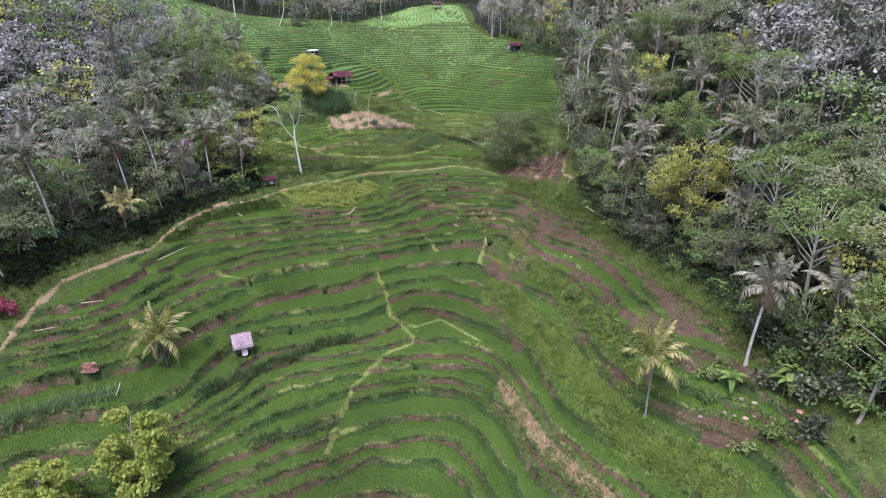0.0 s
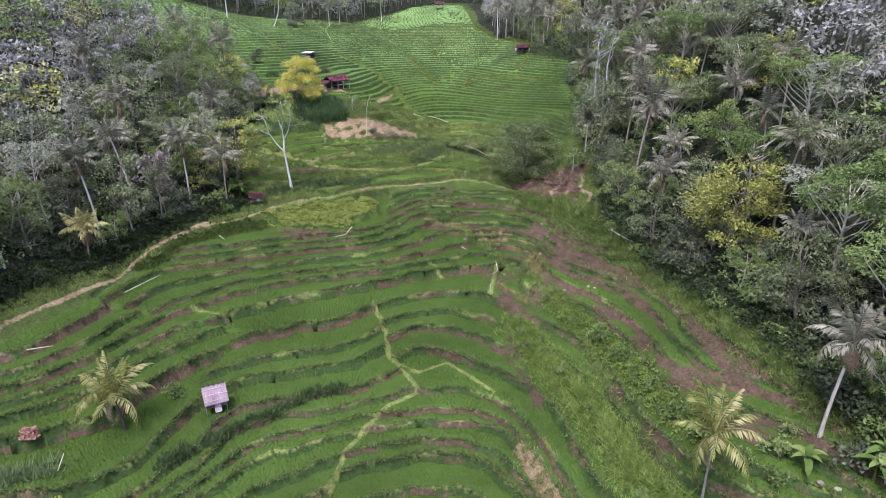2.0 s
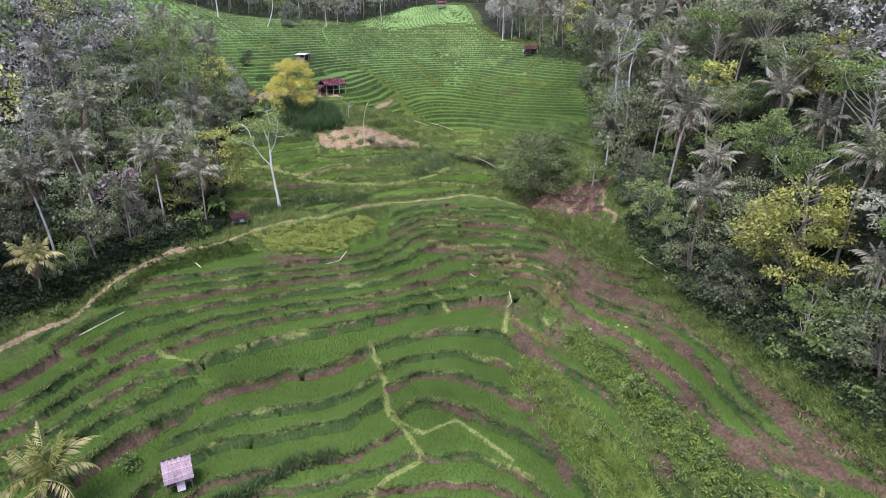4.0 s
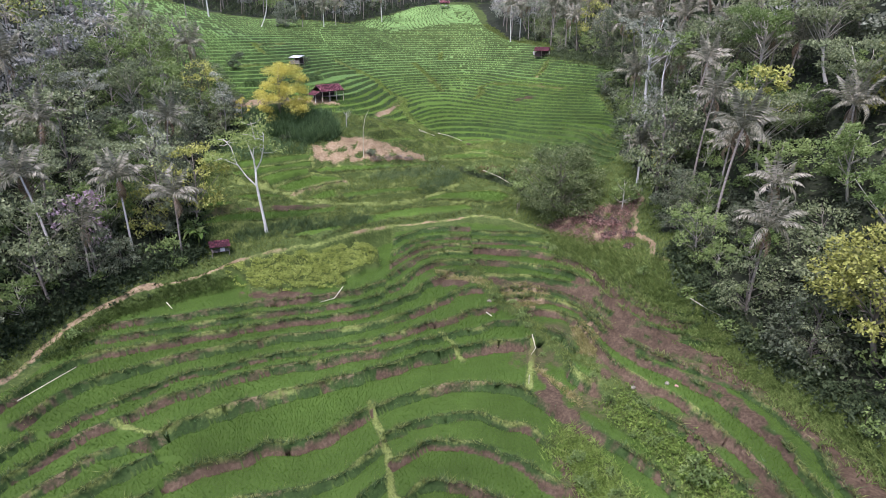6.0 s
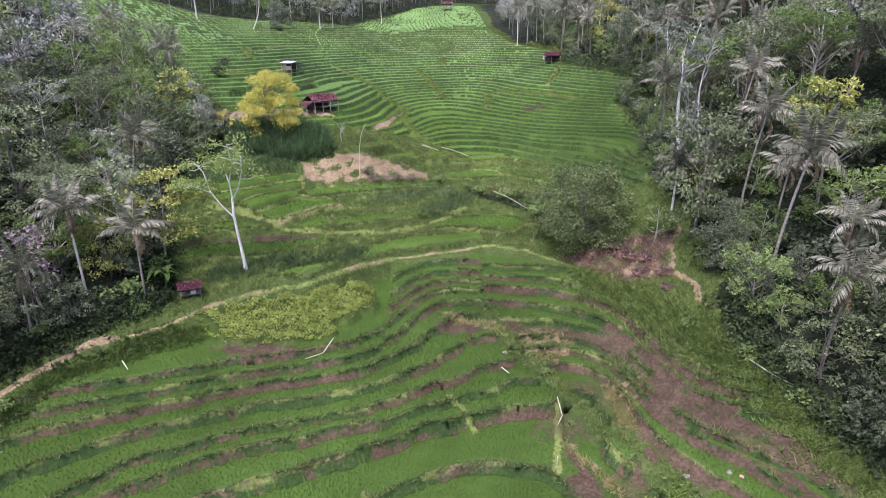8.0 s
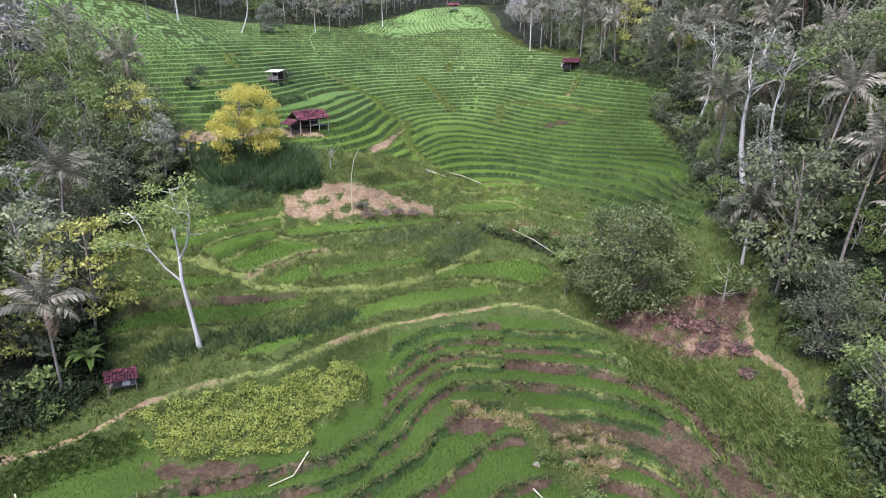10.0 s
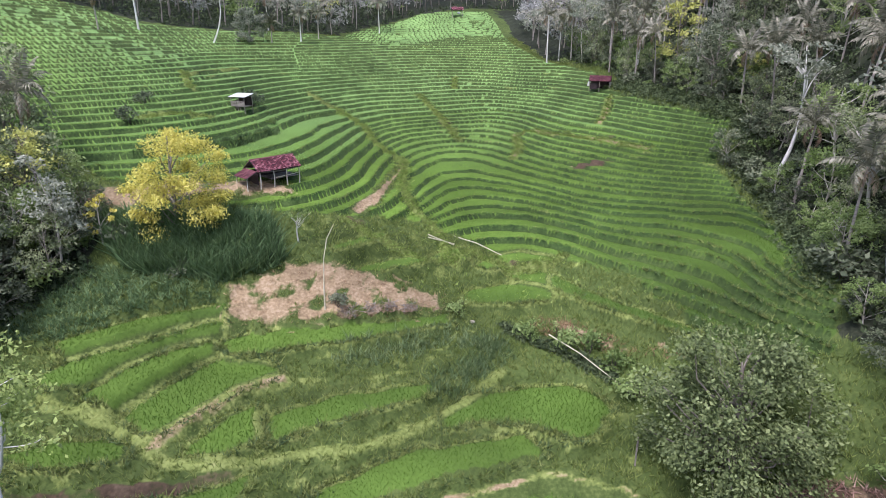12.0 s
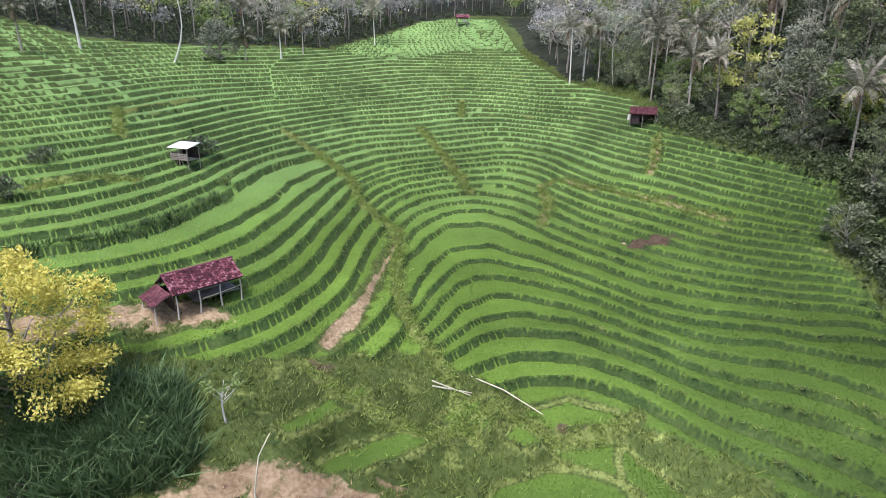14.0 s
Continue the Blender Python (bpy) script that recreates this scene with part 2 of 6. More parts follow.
CLAY_TILE = surface("clay_tile", (0.06, 0.018, 0.026), (0.17, 0.045, 0.06), (0.46, 0.22, 0.24), 9, 0.75, 0.4, patchy=0.35)
CLAY_DARK = surface("dark_clay_tile", (0.07, 0.022, 0.03), (0.13, 0.045, 0.055), (0.22, 0.09, 0.10), 9, 0.8, 0.4, patchy=0.3)
PINK_ROOF = surface("faded_pink_roof", (0.16, 0.10, 0.12), (0.42, 0.32, 0.37), (0.74, 0.66, 0.69), 3, 0.8, 0.4, seam=(4, 0.8, 0.8))
WHITE_ROOF = surface("white_sheet_roof", (0.62, 0.63, 0.64), (0.76, 0.77, 0.78), (0.85, 0.86, 0.87), 2, 0.5, 0.1)
BRICK = surface("rough_brick", (0.22, 0.10, 0.075), (0.40, 0.21, 0.16), (0.58, 0.40, 0.33), 8, 0.9, 0.4, patchy=0.3)
STONE = surface("pale_stone", (0.13, 0.12, 0.085), (0.24, 0.225, 0.165), (0.38, 0.36, 0.28), 6, 0.9, 0.5)
SHEET_PALE = surface("pale_plastic_sheet", (0.55, 0.50, 0.48), (0.70, 0.66, 0.64), (0.82, 0.80, 0.78), 3, 0.5, 0.2)
# Near-black boards: the dimness inside the huts is put into the colour.
SHADE = surface("shade_dark_board", (0.03, 0.02, 0.022), (0.055, 0.04, 0.042), (0.09, 0.07, 0.07), 6, 0.9, 0.3)

import functools

# ---- the lie of the land: cross-sections of the valley, in metres ----
ACROSS = np.array([-80, -60, -46, -34, -24, -14, -5, 4, 14, 24, 34, 46, 62], float)
ALONG, HEIGHTS = [], []


def section(y, *heights):
    ALONG.append(float(y))
    HEIGHTS.append(heights)


section(30, 26.9, 12.7, 5.7, 1.9, 0.3, -0.4, 0.0, 1.4, 3.8, 7.5, 12.8, 18.6, 25.2)
section(45, 29.5, 14.2, 8.2, 6.0, 4.1, 2.6, 2.4, 3.5, 6.4, 9.0, 11.9, 19.6, 28.2)
section(58, 31.0, 15.7, 10.6, 9.7, 6.9, 5.4, 4.4, 4.9, 8.7, 11.9, 13.9, 19.9, 30.2)
section(70, 29.9, 19.3, 14.7, 10.9, 8.3, 7.6, 7.1, 7.2, 9.4, 13.3, 16.3, 21.6, 32.8)
section(82, 28.4, 22.1, 16.0, 12.8, 11.2, 10.3, 8.6, 9.1, 10.8, 13.8, 16.4, 23.9, 36.3)
section(94, 28.5, 22.5, 16.7, 14.9, 13.5, 12.5, 11.1, 11.0, 12.9, 15.5, 17.6, 27.4, 40.5)
section(106, 29.8, 23.9, 20.5, 18.5, 17.4, 16.2, 14.4, 13.3, 13.7, 21.6, 24.1, 31.7, 44.7)
section(118, 32.2, 26.6, 24.1, 21.1, 21.9, 19.3, 16.2, 15.9, 17.1, 21.1, 28.4, 36.2, 48.0)
section(130, 35.7, 30.0, 26.3, 24.7, 23.3, 21.6, 19.8, 19.8, 20.5, 25.5, 32.3, 39.3, 50.6)
section(142, 39.5, 33.6, 29.8, 27.9, 25.1, 24.3, 23.4, 22.3, 24.7, 28.9, 33.9, 40.5, 53.2)
section(154, 43.1, 37.2, 34.6, 33.8, 31.9, 29.5, 26.4, 25.4, 28.1, 29.6, 31.8, 40.5, 55.9)
section(168, 46.5, 40.9, 38.7, 37.1, 35.3, 31.8, 29.4, 29.1, 30.6, 31.1, 32.3, 40.9, 58.3)
section(184, 49.8, 44.2, 41.2, 38.1, 36.1, 32.3, 30.9, 31.3, 32.9, 34.9, 37.3, 44.6, 60.2)
section(204, 52.7, 46.7, 43.3, 38.6, 36.7, 33.7, 32.5, 33.1, 35.6, 37.7, 41.8, 48.8, 62.6)
section(228, 53.4, 47.4, 44.8, 41.9, 39.3, 38.3, 37.1, 36.2, 38.0, 41.5, 45.9, 52.9, 63.8)
section(258, 55.0, 50.5, 49.6, 47.7, 45.3, 43.3, 42.3, 42.9, 45.1, 45.3, 49.2, 55.8, 65.4)
section(300, 57.9, 55.0, 52.4, 50.3, 49.2, 50.1, 51.4, 51.9, 51.4, 51.8, 54.4, 59.3, 67.0)
ALONG, HEIGHTS = np.array(ALONG), np.array(HEIGHTS)


def weights(q, k):
    """Smooth (Catmull-Rom) weights of the stations k at the places q."""
    q, n = np.clip(q, k[0], k[-1]), len(k)
    w, r = np.zeros((len(q), n)), np.arange(len(q))
    i = np.clip(np.searchsorted(k, q) - 1, 0, n - 2)
    h = k[i + 1] - k[i]
    s = (q - k[i]) / h
    w[r, i] += 2 * s**3 - 3 * s**2 + 1
    w[r, i + 1] += 3 * s**2 - 2 * s**3
    for j, c in ((i, s**3 - 2 * s**2 + s), (i + 1, s**3 - s**2)):
        lo, hi = np.maximum(j - 1, 0), np.minimum(j + 1, n - 1)
        d = k[hi] - k[lo]
        w[r, hi] += c * h / d
        w[r, lo] -= c * h / d
    return w


@functools.lru_cache(None)
def ripples(seed):
    rnd = np.random.RandomState(seed)
    return [(math.cos(a), math.sin(a), p, f) for a, p, f in [(rnd.uniform(0, 6.28), rnd.uniform(0, 6.28), rnd.uniform(0.6, 1.7) * 6.28) for _ in range(6)]]


def wave(x, y, size, seed):
    """A cheap rolling unevenness, about -1 to 1, at that size in metres."""
    total = np.zeros_like(x)
    for ca, sa, p, f in ripples(seed):
        total += np.sin(x * (ca * f / size) + y * (sa * f / size) + p)
    return total / 3.5


def base(x, y):
    x, y = np.atleast_1d(np.asarray(x, float)), np.atleast_1d(np.asarray(y, float))
    z = np.einsum("ij,ij->i", weights(y, ALONG) @ HEIGHTS, weights(x, ACROSS))
    right, left, far, near = np.maximum(x - 62, 0), np.maximum(-80 - x, 0), np.maximum(y - 300, 0), np.maximum(30 - y, 0)
    reach = 60
    z += 0.45 * reach * (1 - np.exp(-right / reach)) + 0.35 * reach * (1 - np.exp(-left / reach))
    z += 0.27 * 120 * (1 - np.exp(-far / 120)) - 0.15 * 40 * (1 - np.exp(-near / 40))
    rough = np.interp(y, [140, 160, 230], [1.0, 0.4, 0.7])
    return z + rough * (0.075 * wave(x, y, 8, 3) + 0.04 * wave(x, y, 3.5, 4))


def inside(x, y, ring):
    hit = np.zeros(x.shape, bool)
    for (xa, ya), (xb, yb) in zip(ring, ring[1:] + ring[:1]):
        if ya != yb:
            hit ^= ((ya > y) != (yb > y)) & (x < (xb - xa) * (y - ya) / (yb - ya) + xa)
    return hit


def away(x, y, line):
    """Distance from a polyline."""
    best = np.full(x.shape, 1e9)
    for (xa, ya), (xb, yb) in zip(line, line[1:]):
        dx, dy = xb - xa, yb - ya
        t = np.clip(((x - xa) * dx + (y - ya) * dy) / (dx * dx + dy * dy), 0, 1)
        best = np.minimum(best, np.hypot(x - xa - t * dx, y - ya - t * dy))
    return best


def side(y, line):
    """x of a line that runs up the valley, at y."""
    return np.interp(y, [p[1] for p in line], [p[0] for p in line])


FOOTPATH = [(-56, 50), (-51.5, 61), (-50.5, 73), (-47.7, 80.7), (-45.6, 88), (-45.4, 93), (-45, 96.6), (-43, 100), (-40, 103.6), (-37, 105.2), (-34.3, 107.2), (-31.8, 110.2),
            (-28.6, 112), (-25, 113.2), (-21, 115), (-16.8, 119.3), (-11.6, 125), (-5.6, 128.4), (1.7, 130.6), (7.1, 129.3), (12.1, 126), (15.1, 123), (20.3, 116.8), (23.1, 108), (25, 104)]
SIDE_PATH = [(23.1, 108), (24.6, 113), (24, 119), (26, 126)]
LOWER = [(-60, 20), (-53, 58), (-50.5, 73), (-47.2, 82), (-45, 93), (-42.6, 100.4), (-37, 106), (-31.8, 110.5), (-25, 113.4), (-17, 119.2), (-11.6, 125), (-5.6, 128.4), (2, 130.6), (7, 129.3),
         (12, 126), (15, 123), (20, 116.8), (22, 108), (23, 103), (27.5, 97), (30.5, 90), (32.5, 80), (35, 68), (37, 56), (38, 46), (40, 20)]
MIDDLE = [(-31.8, 110.5), (-36, 116), (-41, 124), (-44, 132), (-43, 138), (-34, 142.5), (-26.6, 142.6), (-6.5, 147.3), (-1.5, 145.5), (4, 142), (8.6, 139), (9.6, 135), (9, 130), (7, 129.3), (2, 130.6),
          (-5.6, 128.4), (-11.6, 125), (-17, 119.2), (-25, 113.4)]
UPPER = [(-62, 168), (-52, 163), (-44, 158.5), (-34, 156.5), (-24, 157), (-19, 152), (-8, 151), (0, 149.5), (6, 152), (12, 150), (16.5, 147), (17.5, 141), (20, 137.5), (25, 135.5), (28.5, 142), (30, 150), (32, 160), (32.5, 168), (32, 178),
         (37.5, 187), (31, 205), (27, 220), (27.5, 238), (24, 254), (18, 264), (14, 282), (8, 345), (-18, 345), (-32, 318), (-45, 292), (-62, 276), (-80, 246), (-100, 240), (-100, 190), (-74, 176)]
DIVIDER = [(-12.7, 54), (-12.2, 59), (-11.2, 64), (-9.4, 67.5), (-7.1, 71), (-3.8, 73.6), (-5.6, 77), (-7.9, 80), (-8.7, 85), (-11, 90.8)]
RIGHT_GULLY = [(30, 40), (20, 50), (17, 58), (15.7, 64.6), (17.4, 71), (17.9, 80.4), (15.8, 88), (13.8, 94), (8, 105.7), (3.9, 110.6), (1, 118)]
WEED_BANK = [(8.9, 86), (11, 79), (13.5, 72.4), (15.7, 64.6), (16.9, 57.5), (19.5, 50), (26, 44)]
SCRUB_STRIP = [(14.5, 90), (17.9, 81), (20.2, 73), (21.5, 66), (24, 59)]
DRY_STRIP = [(7.4, 64), (8.9, 58.5), (10.7, 53.3), (12.8, 48.9), (15.5, 45)]
UPPER_GULLY = [(-5, 156), (-7.8, 163.9), (-10.1, 166.8), (-12, 172), (-12.7, 178), (-13.3, 189.8), (-18.6, 195.6), (-21.2, 202.8), (-27.8, 212), (-34.6, 218.6), (-45, 250), (-50, 300)]
CHANNEL = [(-16.9, 161.8), (-15.9, 165), (-15, 168.8), (-14.7, 172.6), (-14, 179), (-13.3, 188)]
TERRACE_ENDS = [[(21.6, 204), (24.8, 211), (26, 216)], [(4.9, 193.1), (6.7, 200.5), (6.5, 207.7), (9.5, 208), (13.8, 201.1), (19.5, 194.5), (24.7, 186.2)], [(-4.8, 244.6), (-4.3, 255)], [(-54.7, 205.9), (-48.8, 195.1)],
                [(-18.2, 159.1), (-13.4, 156.3), (-8.1, 155.4), (-3.2, 160.1), (1.1, 157), (7.2, 158.9)], [(-13, 233.4), (-6.6, 216.8), (-4, 208)], [(-48.9, 176.8), (-46.8, 180.9), (-42, 184)]]
CROSS_BUNDS = [([(-37.1, 131.1), (-34, 130.8), (-30.7, 130), (-26.9, 127.7), (-24.2, 127), (-20.3, 128.1), (-17.4, 129.6), (-12.6, 131.2), (-10.1, 132.5), (-7.5, 134.6), (-4.1, 137.8), (-0.9, 141)], 0.55, 0.25),
               ([(-27.1, 128.2), (-25.2, 131.6), (-22.9, 135.2), (-20.1, 137.2)], 0.8, 0.3), ([(-19.9, 129.5), (-21, 132.8), (-20.7, 134.2)], 0.35, 0.2), ([(-34.5, 84.8), (-32.8, 84.4), (-30.9, 83.8)], 0.3, 0.15),
               ([(-3.6, 102.5), (-2.3, 101.3), (-1, 99.1)], 0.3, 0.12), ([(7.8, 102.6), (6.9, 98.1), (6, 93.5)], 0.45, 0.2), ([(-7.9, 80.1), (-4, 77.1), (-0.3, 79.5), (5.1, 73)], 0.28, 0.12),
               ([(23.4, 209.5), (25, 213), (26, 216)], 0.5, 0.2), ([(-53, 203), (-52, 212), (-50, 222)], 0.4, 0.1)]
OVERGROWN = [(-24, 157), (-19, 152), (-8, 150.5), (2, 149), (10, 150), (16, 146), (14, 152), (9, 157), (2, 160), (-4, 162.5), (-10, 164), (-17, 160)]
REED_BED = [(-41.5, 150.6), (-40.4, 152.2), (-33, 153.2), (-25.1, 154.6), (-22.9, 150.2), (-27.8, 147), (-36.6, 146)]
BEAN_PLOT = [(-32.3, 109.7), (-26.0, 111.6), (-20.1, 114.1), (-14.9, 118.0), (-12.3, 117.2), (-13.4, 113.5), (-16.3, 110.7), (-16.3, 108.1), (-21.3, 106.8), (-27.2, 106.2), (-28.5, 107.7)]
BARE_GROUND = [(-27, 143), (-28, 146.8), (-23, 150.5), (-17, 151.5), (-11, 150.5), (-6.2, 151), (-6.6, 147.6), (-14, 145.4), (-21.7, 144.2)]
HUT_YARD = [(-33.5, 157.6), (-29, 158.2), (-24.5, 160.6), (-24, 162.5), (-27, 163.6), (-33, 161.2), (-47, 157), (-47, 153.5), (-41, 153.4)]
RED_BANK = [(19.2, 127.8), (22.0, 126.8), (24.7, 125.6), (26.5, 125.9), (26.5, 123.5), (24.3, 121.2), (23.7, 117.1), (18.0, 119.4), (14.8, 123.2), (13.1, 126.0), (10.9, 127.9)]
DRY_KNOLL = [(2.3, 149.1), (6.1, 149.0), (8.8, 146.1), (10.9, 143.7), (13.6, 141.6), (16.5, 141.0), (15.8, 139.7), (12.2, 141.2), (8.5, 143.5), (5.5, 145.6), (3.1, 146.8)]

FALLOW = [([(14.9, 113), (17.2, 106.8), (18, 102), (19.7, 98.5), (23, 94.7), (27, 92.5), (29.8, 90), (30.3, 86), (29.6, 81.7), (29.4, 77.6), (28.9, 70.6), (28.9, 66.8), (30.8, 63.5), (33.4, 61.4), (34.6, 58.7), (36.1, 56.8)], 0.55, 0.85),
          ([(16.4, 101), (17.6, 96.4), (18.8, 93.8), (21, 92), (23.8, 90), (25.7, 84.3), (26, 79.2)], 0.45, 0.75), ([(23.2, 70.9), (25, 69), (27, 66.1), (29.4, 63.8)], 0.6, 0.7),
          ([(7.5, 92.6), (9.8, 88.4), (11.6, 85.4)], 0.65, 0.85), ([(-1.2, 86.4), (3.1, 84.3), (6.9, 80), (9.5, 73.8), (10.1, 69.1)], 0.22, 0.8), ([(7.6, 96.2), (8.1, 94.9), (8.9, 92.1)], 0.5, 0.8), ([(14.2, 96.2), (14.3, 95.1), (14.5, 93)], 0.4, 0.8)]
DRY_PLOTS = [[(3.9, 112.9), (5, 109.9), (7.1, 108.4), (10.1, 109.8), (11.4, 112.1), (8, 114.5)], [(12.7, 105.1), (14.3, 105), (15.1, 100.5), (13.9, 97.4), (12.6, 98.4), (12.7, 101.6)],
             [(-4.6, 117), (-0.3, 117), (3.2, 114.4), (2.8, 113), (-0.3, 115.2), (-4.4, 115.6)], [(6.7, 97.4), (8.1, 95.4), (9.5, 92.9), (10.5, 90.2), (11.5, 90.6), (10.6, 93), (8.9, 95.5), (7.8, 97.6)]]
PLOTS = [[(-38.6, 136.8), (-37.1, 138.8), (-34.1, 141.4), (-31, 143.1), (-27.6, 144.8), (-27.3, 143.6), (-30.5, 141.5), (-33.5, 138.8), (-37.1, 136.1)],
         [(-36.3, 132.2), (-34.6, 133.1), (-33.1, 135.9), (-31.4, 138.5), (-29.3, 140.4), (-27.2, 141.7), (-27.3, 143.2), (-30.3, 141.2), (-33.4, 138.4), (-36.8, 135.6), (-38, 133.3)],
         [(-33.7, 132), (-32.7, 135.2), (-31.2, 137.8), (-29, 140), (-27.3, 140.8), (-27, 139.4), (-28.5, 137.9), (-30, 134.5), (-31.1, 131.4)],
         [(-30.3, 131), (-29.5, 133.7), (-28, 137), (-26.5, 139.1), (-24.3, 138.5), (-21.4, 138.5), (-20.7, 137.8), (-22.5, 136.2), (-24.7, 133.1), (-27, 129.5), (-28.2, 129.7)],
         [(-24.6, 128.5), (-23.9, 130.7), (-22.7, 132.7), (-21.5, 133.8), (-20.9, 133.1), (-20.5, 130.2), (-22, 128.8)],
         [(-20.1, 133.2), (-18.2, 134.6), (-15.3, 136.1), (-11.4, 137.2), (-7.4, 138.2), (-7.8, 137.4), (-11.3, 135.3), (-15, 133.6), (-17.3, 132), (-19.2, 130.6)],
         [(-42.5, 122.8), (-39.3, 124.4), (-36.5, 125), (-35.2, 124.3), (-37.3, 123.1), (-40.4, 121)],
         [(-36.9, 126.8), (-34.1, 128.2), (-31.3, 128.7), (-29.3, 128), (-28.7, 127.1), (-31.6, 126.3), (-33.9, 126.3)],
         [(-38, 117.2), (-37.6, 118.6), (-36.9, 120.2), (-35.3, 122.2), (-32.4, 123.2), (-30, 123.6), (-26.3, 124.1), (-23.3, 124.7), (-20.8, 126), (-19.9, 127), (-20.3, 125.2), (-22.1, 123.8), (-24.4, 121.6), (-27.2, 120.7), (-29.7, 120.2), (-32.9, 119.9), (-35.7, 119.1)],
         [(-26.5, 141.4), (-24.1, 142.9), (-20.9, 143.9), (-16.5, 144.7), (-11.2, 145.6), (-6.2, 147.5), (-6.2, 146), (-12, 143.8), (-15.4, 142.4), (-19.5, 141.3), (-22.5, 139.7), (-25.1, 139.9)],
         [(-18.4, 122.8), (-16.5, 125.7), (-14.1, 127.8), (-11.2, 130), (-8, 132.1), (-6.1, 131.9), (-3.4, 133), (-0.3, 133.6), (1.2, 132.7), (1.2, 131.9), (-2.4, 130.9), (-6, 129.7), (-9.2, 128.3), (-12.5, 126), (-15.3, 123.4), (-17.3, 121.1)],
         [(-6.1, 136.2), (-3.7, 137.8), (0.6, 139.6), (4.9, 140.1), (6.8, 138.9), (7.9, 136.9), (5.5, 133.5), (4.2, 132.8), (1.8, 134.6), (-0.9, 135.3), (-3.7, 135), (-6.1, 134.4)],
         [(-24.3, 115.9), (-23.1, 117.2), (-21.4, 118.6), (-19.5, 120), (-18.3, 120.2), (-18.4, 119.4), (-19.9, 117.8), (-20.9, 116.6)],
         [(-15.6, 151.3), (-13.7, 153.1), (-10.3, 155.0), (-7.8, 157.1), (-7.5, 155.3), (-10.2, 153.3), (-13.0, 151.5), (-15.0, 150.5)],
         [(-7.8, 156.7), (-6.2, 159.6), (-3.4, 160.9), (-3.2, 158.8), (-5.2, 156.4), (-7.3, 155.5)],
         [(-2.5, 157.0), (-0.6, 159.8), (2.9, 161.2), (6.0, 159.6), (5.2, 157.8), (0.8, 157.2), (-1.5, 156.1)],
         [(-3.4, 153.1), (-0.0, 154.5), (4.1, 154.3), (5.4, 152.8), (4.6, 151.3), (1.1, 150.7), (-3.3, 150.1), (-4.0, 151.3)],
         [(-18.1, 153.3), (-15.6, 156.0), (-13.7, 157.7), (-13.6, 156.5), (-16.2, 153.9), (-17.8, 152.8)],
         [(1.3, 156.5), (5.6, 157.0), (7.1, 154.1), (7.8, 151.1), (6.5, 151.2), (5.5, 153.8), (2.2, 155.5)]]
PLOTS.append([(6.1, 156.2), (8.2, 152.6), (10.6, 149.4), (13.8, 146.7), (15.7, 144.2), (16.9, 143.0), (15.7, 143.1), (13.4, 145.4), (10.0, 148.4), (7.2, 151.3), (5.7, 153.6)])
PLOT_LEVELS = [float(np.mean(base([p[0] for p in ring], [p[1] for p in ring]))) for ring in PLOTS]
# the levels of the terraces, each the height of its outer lip
STEPS_LEFT = [-1.0, 0.2, 1.2, 2.0, 2.6, 3.2, 3.75, 4.3, 4.9, 5.5, 6.2, 6.76, 7.15, 7.6, 8.13, 9.2, 10.0, 11.17, 12.5, 13.36, 13.9, 14.75, 15.55, 16.14, 16.8, 30]
STEPS_EDGE = [2, 3, 4.2, 5.1, 6.2, 7.2, 8.13, 9.3, 10.91, 11.91, 12.6, 13.41, 14.17, 15.2, 30]
STEPS_RIGHT = [-1.0, 0.2, 1.0, 1.8, 2.5, 3.1, 3.75, 4.2, 4.87, 5.79, 6.25, 6.79, 7.14, 7.64, 8.56, 9.43, 10.15, 11.07, 12.52, 13.2, 13.9, 14.75, 15.55, 16.33, 17.0, 17.52, 18.2, 18.9, 30]
STEPS_BANK = [2, 3, 4, 5, 6, 7, 8, 8.8, 9.6, 10.57, 11.2, 11.9, 12.7, 13.5, 14.23, 14.71, 15.48, 16.3, 17.2, 17.9, 18.6, 30]
STEPS_UPPER = [22.5, 23.4, 24.2, 25.0, 25.8, 26.6, 27.3, 28.0, 28.69, 29.32, 29.7, 30.11, 30.51, 30.85, 31.2, 31.71, 32.1, 32.5, 33.0, 33.5, 33.98, 34.5, 35.0, 35.43, 35.87, 36.5, 37.1, 37.7, 38.25, 38.8, 39.33] + [40.0 + 0.62 * i for i in range(35)]
STEPS_UPPER_LEFT = [26, 27, 28, 29, 29.9, 30.8, 31.6, 32.3, 33.0, 33.8, 34.6, 35.34, 36.0, 36.6, 37.1, 37.98, 38.6, 39.2, 39.84] + [40.5 + 0.66 * i for i in range(34)]


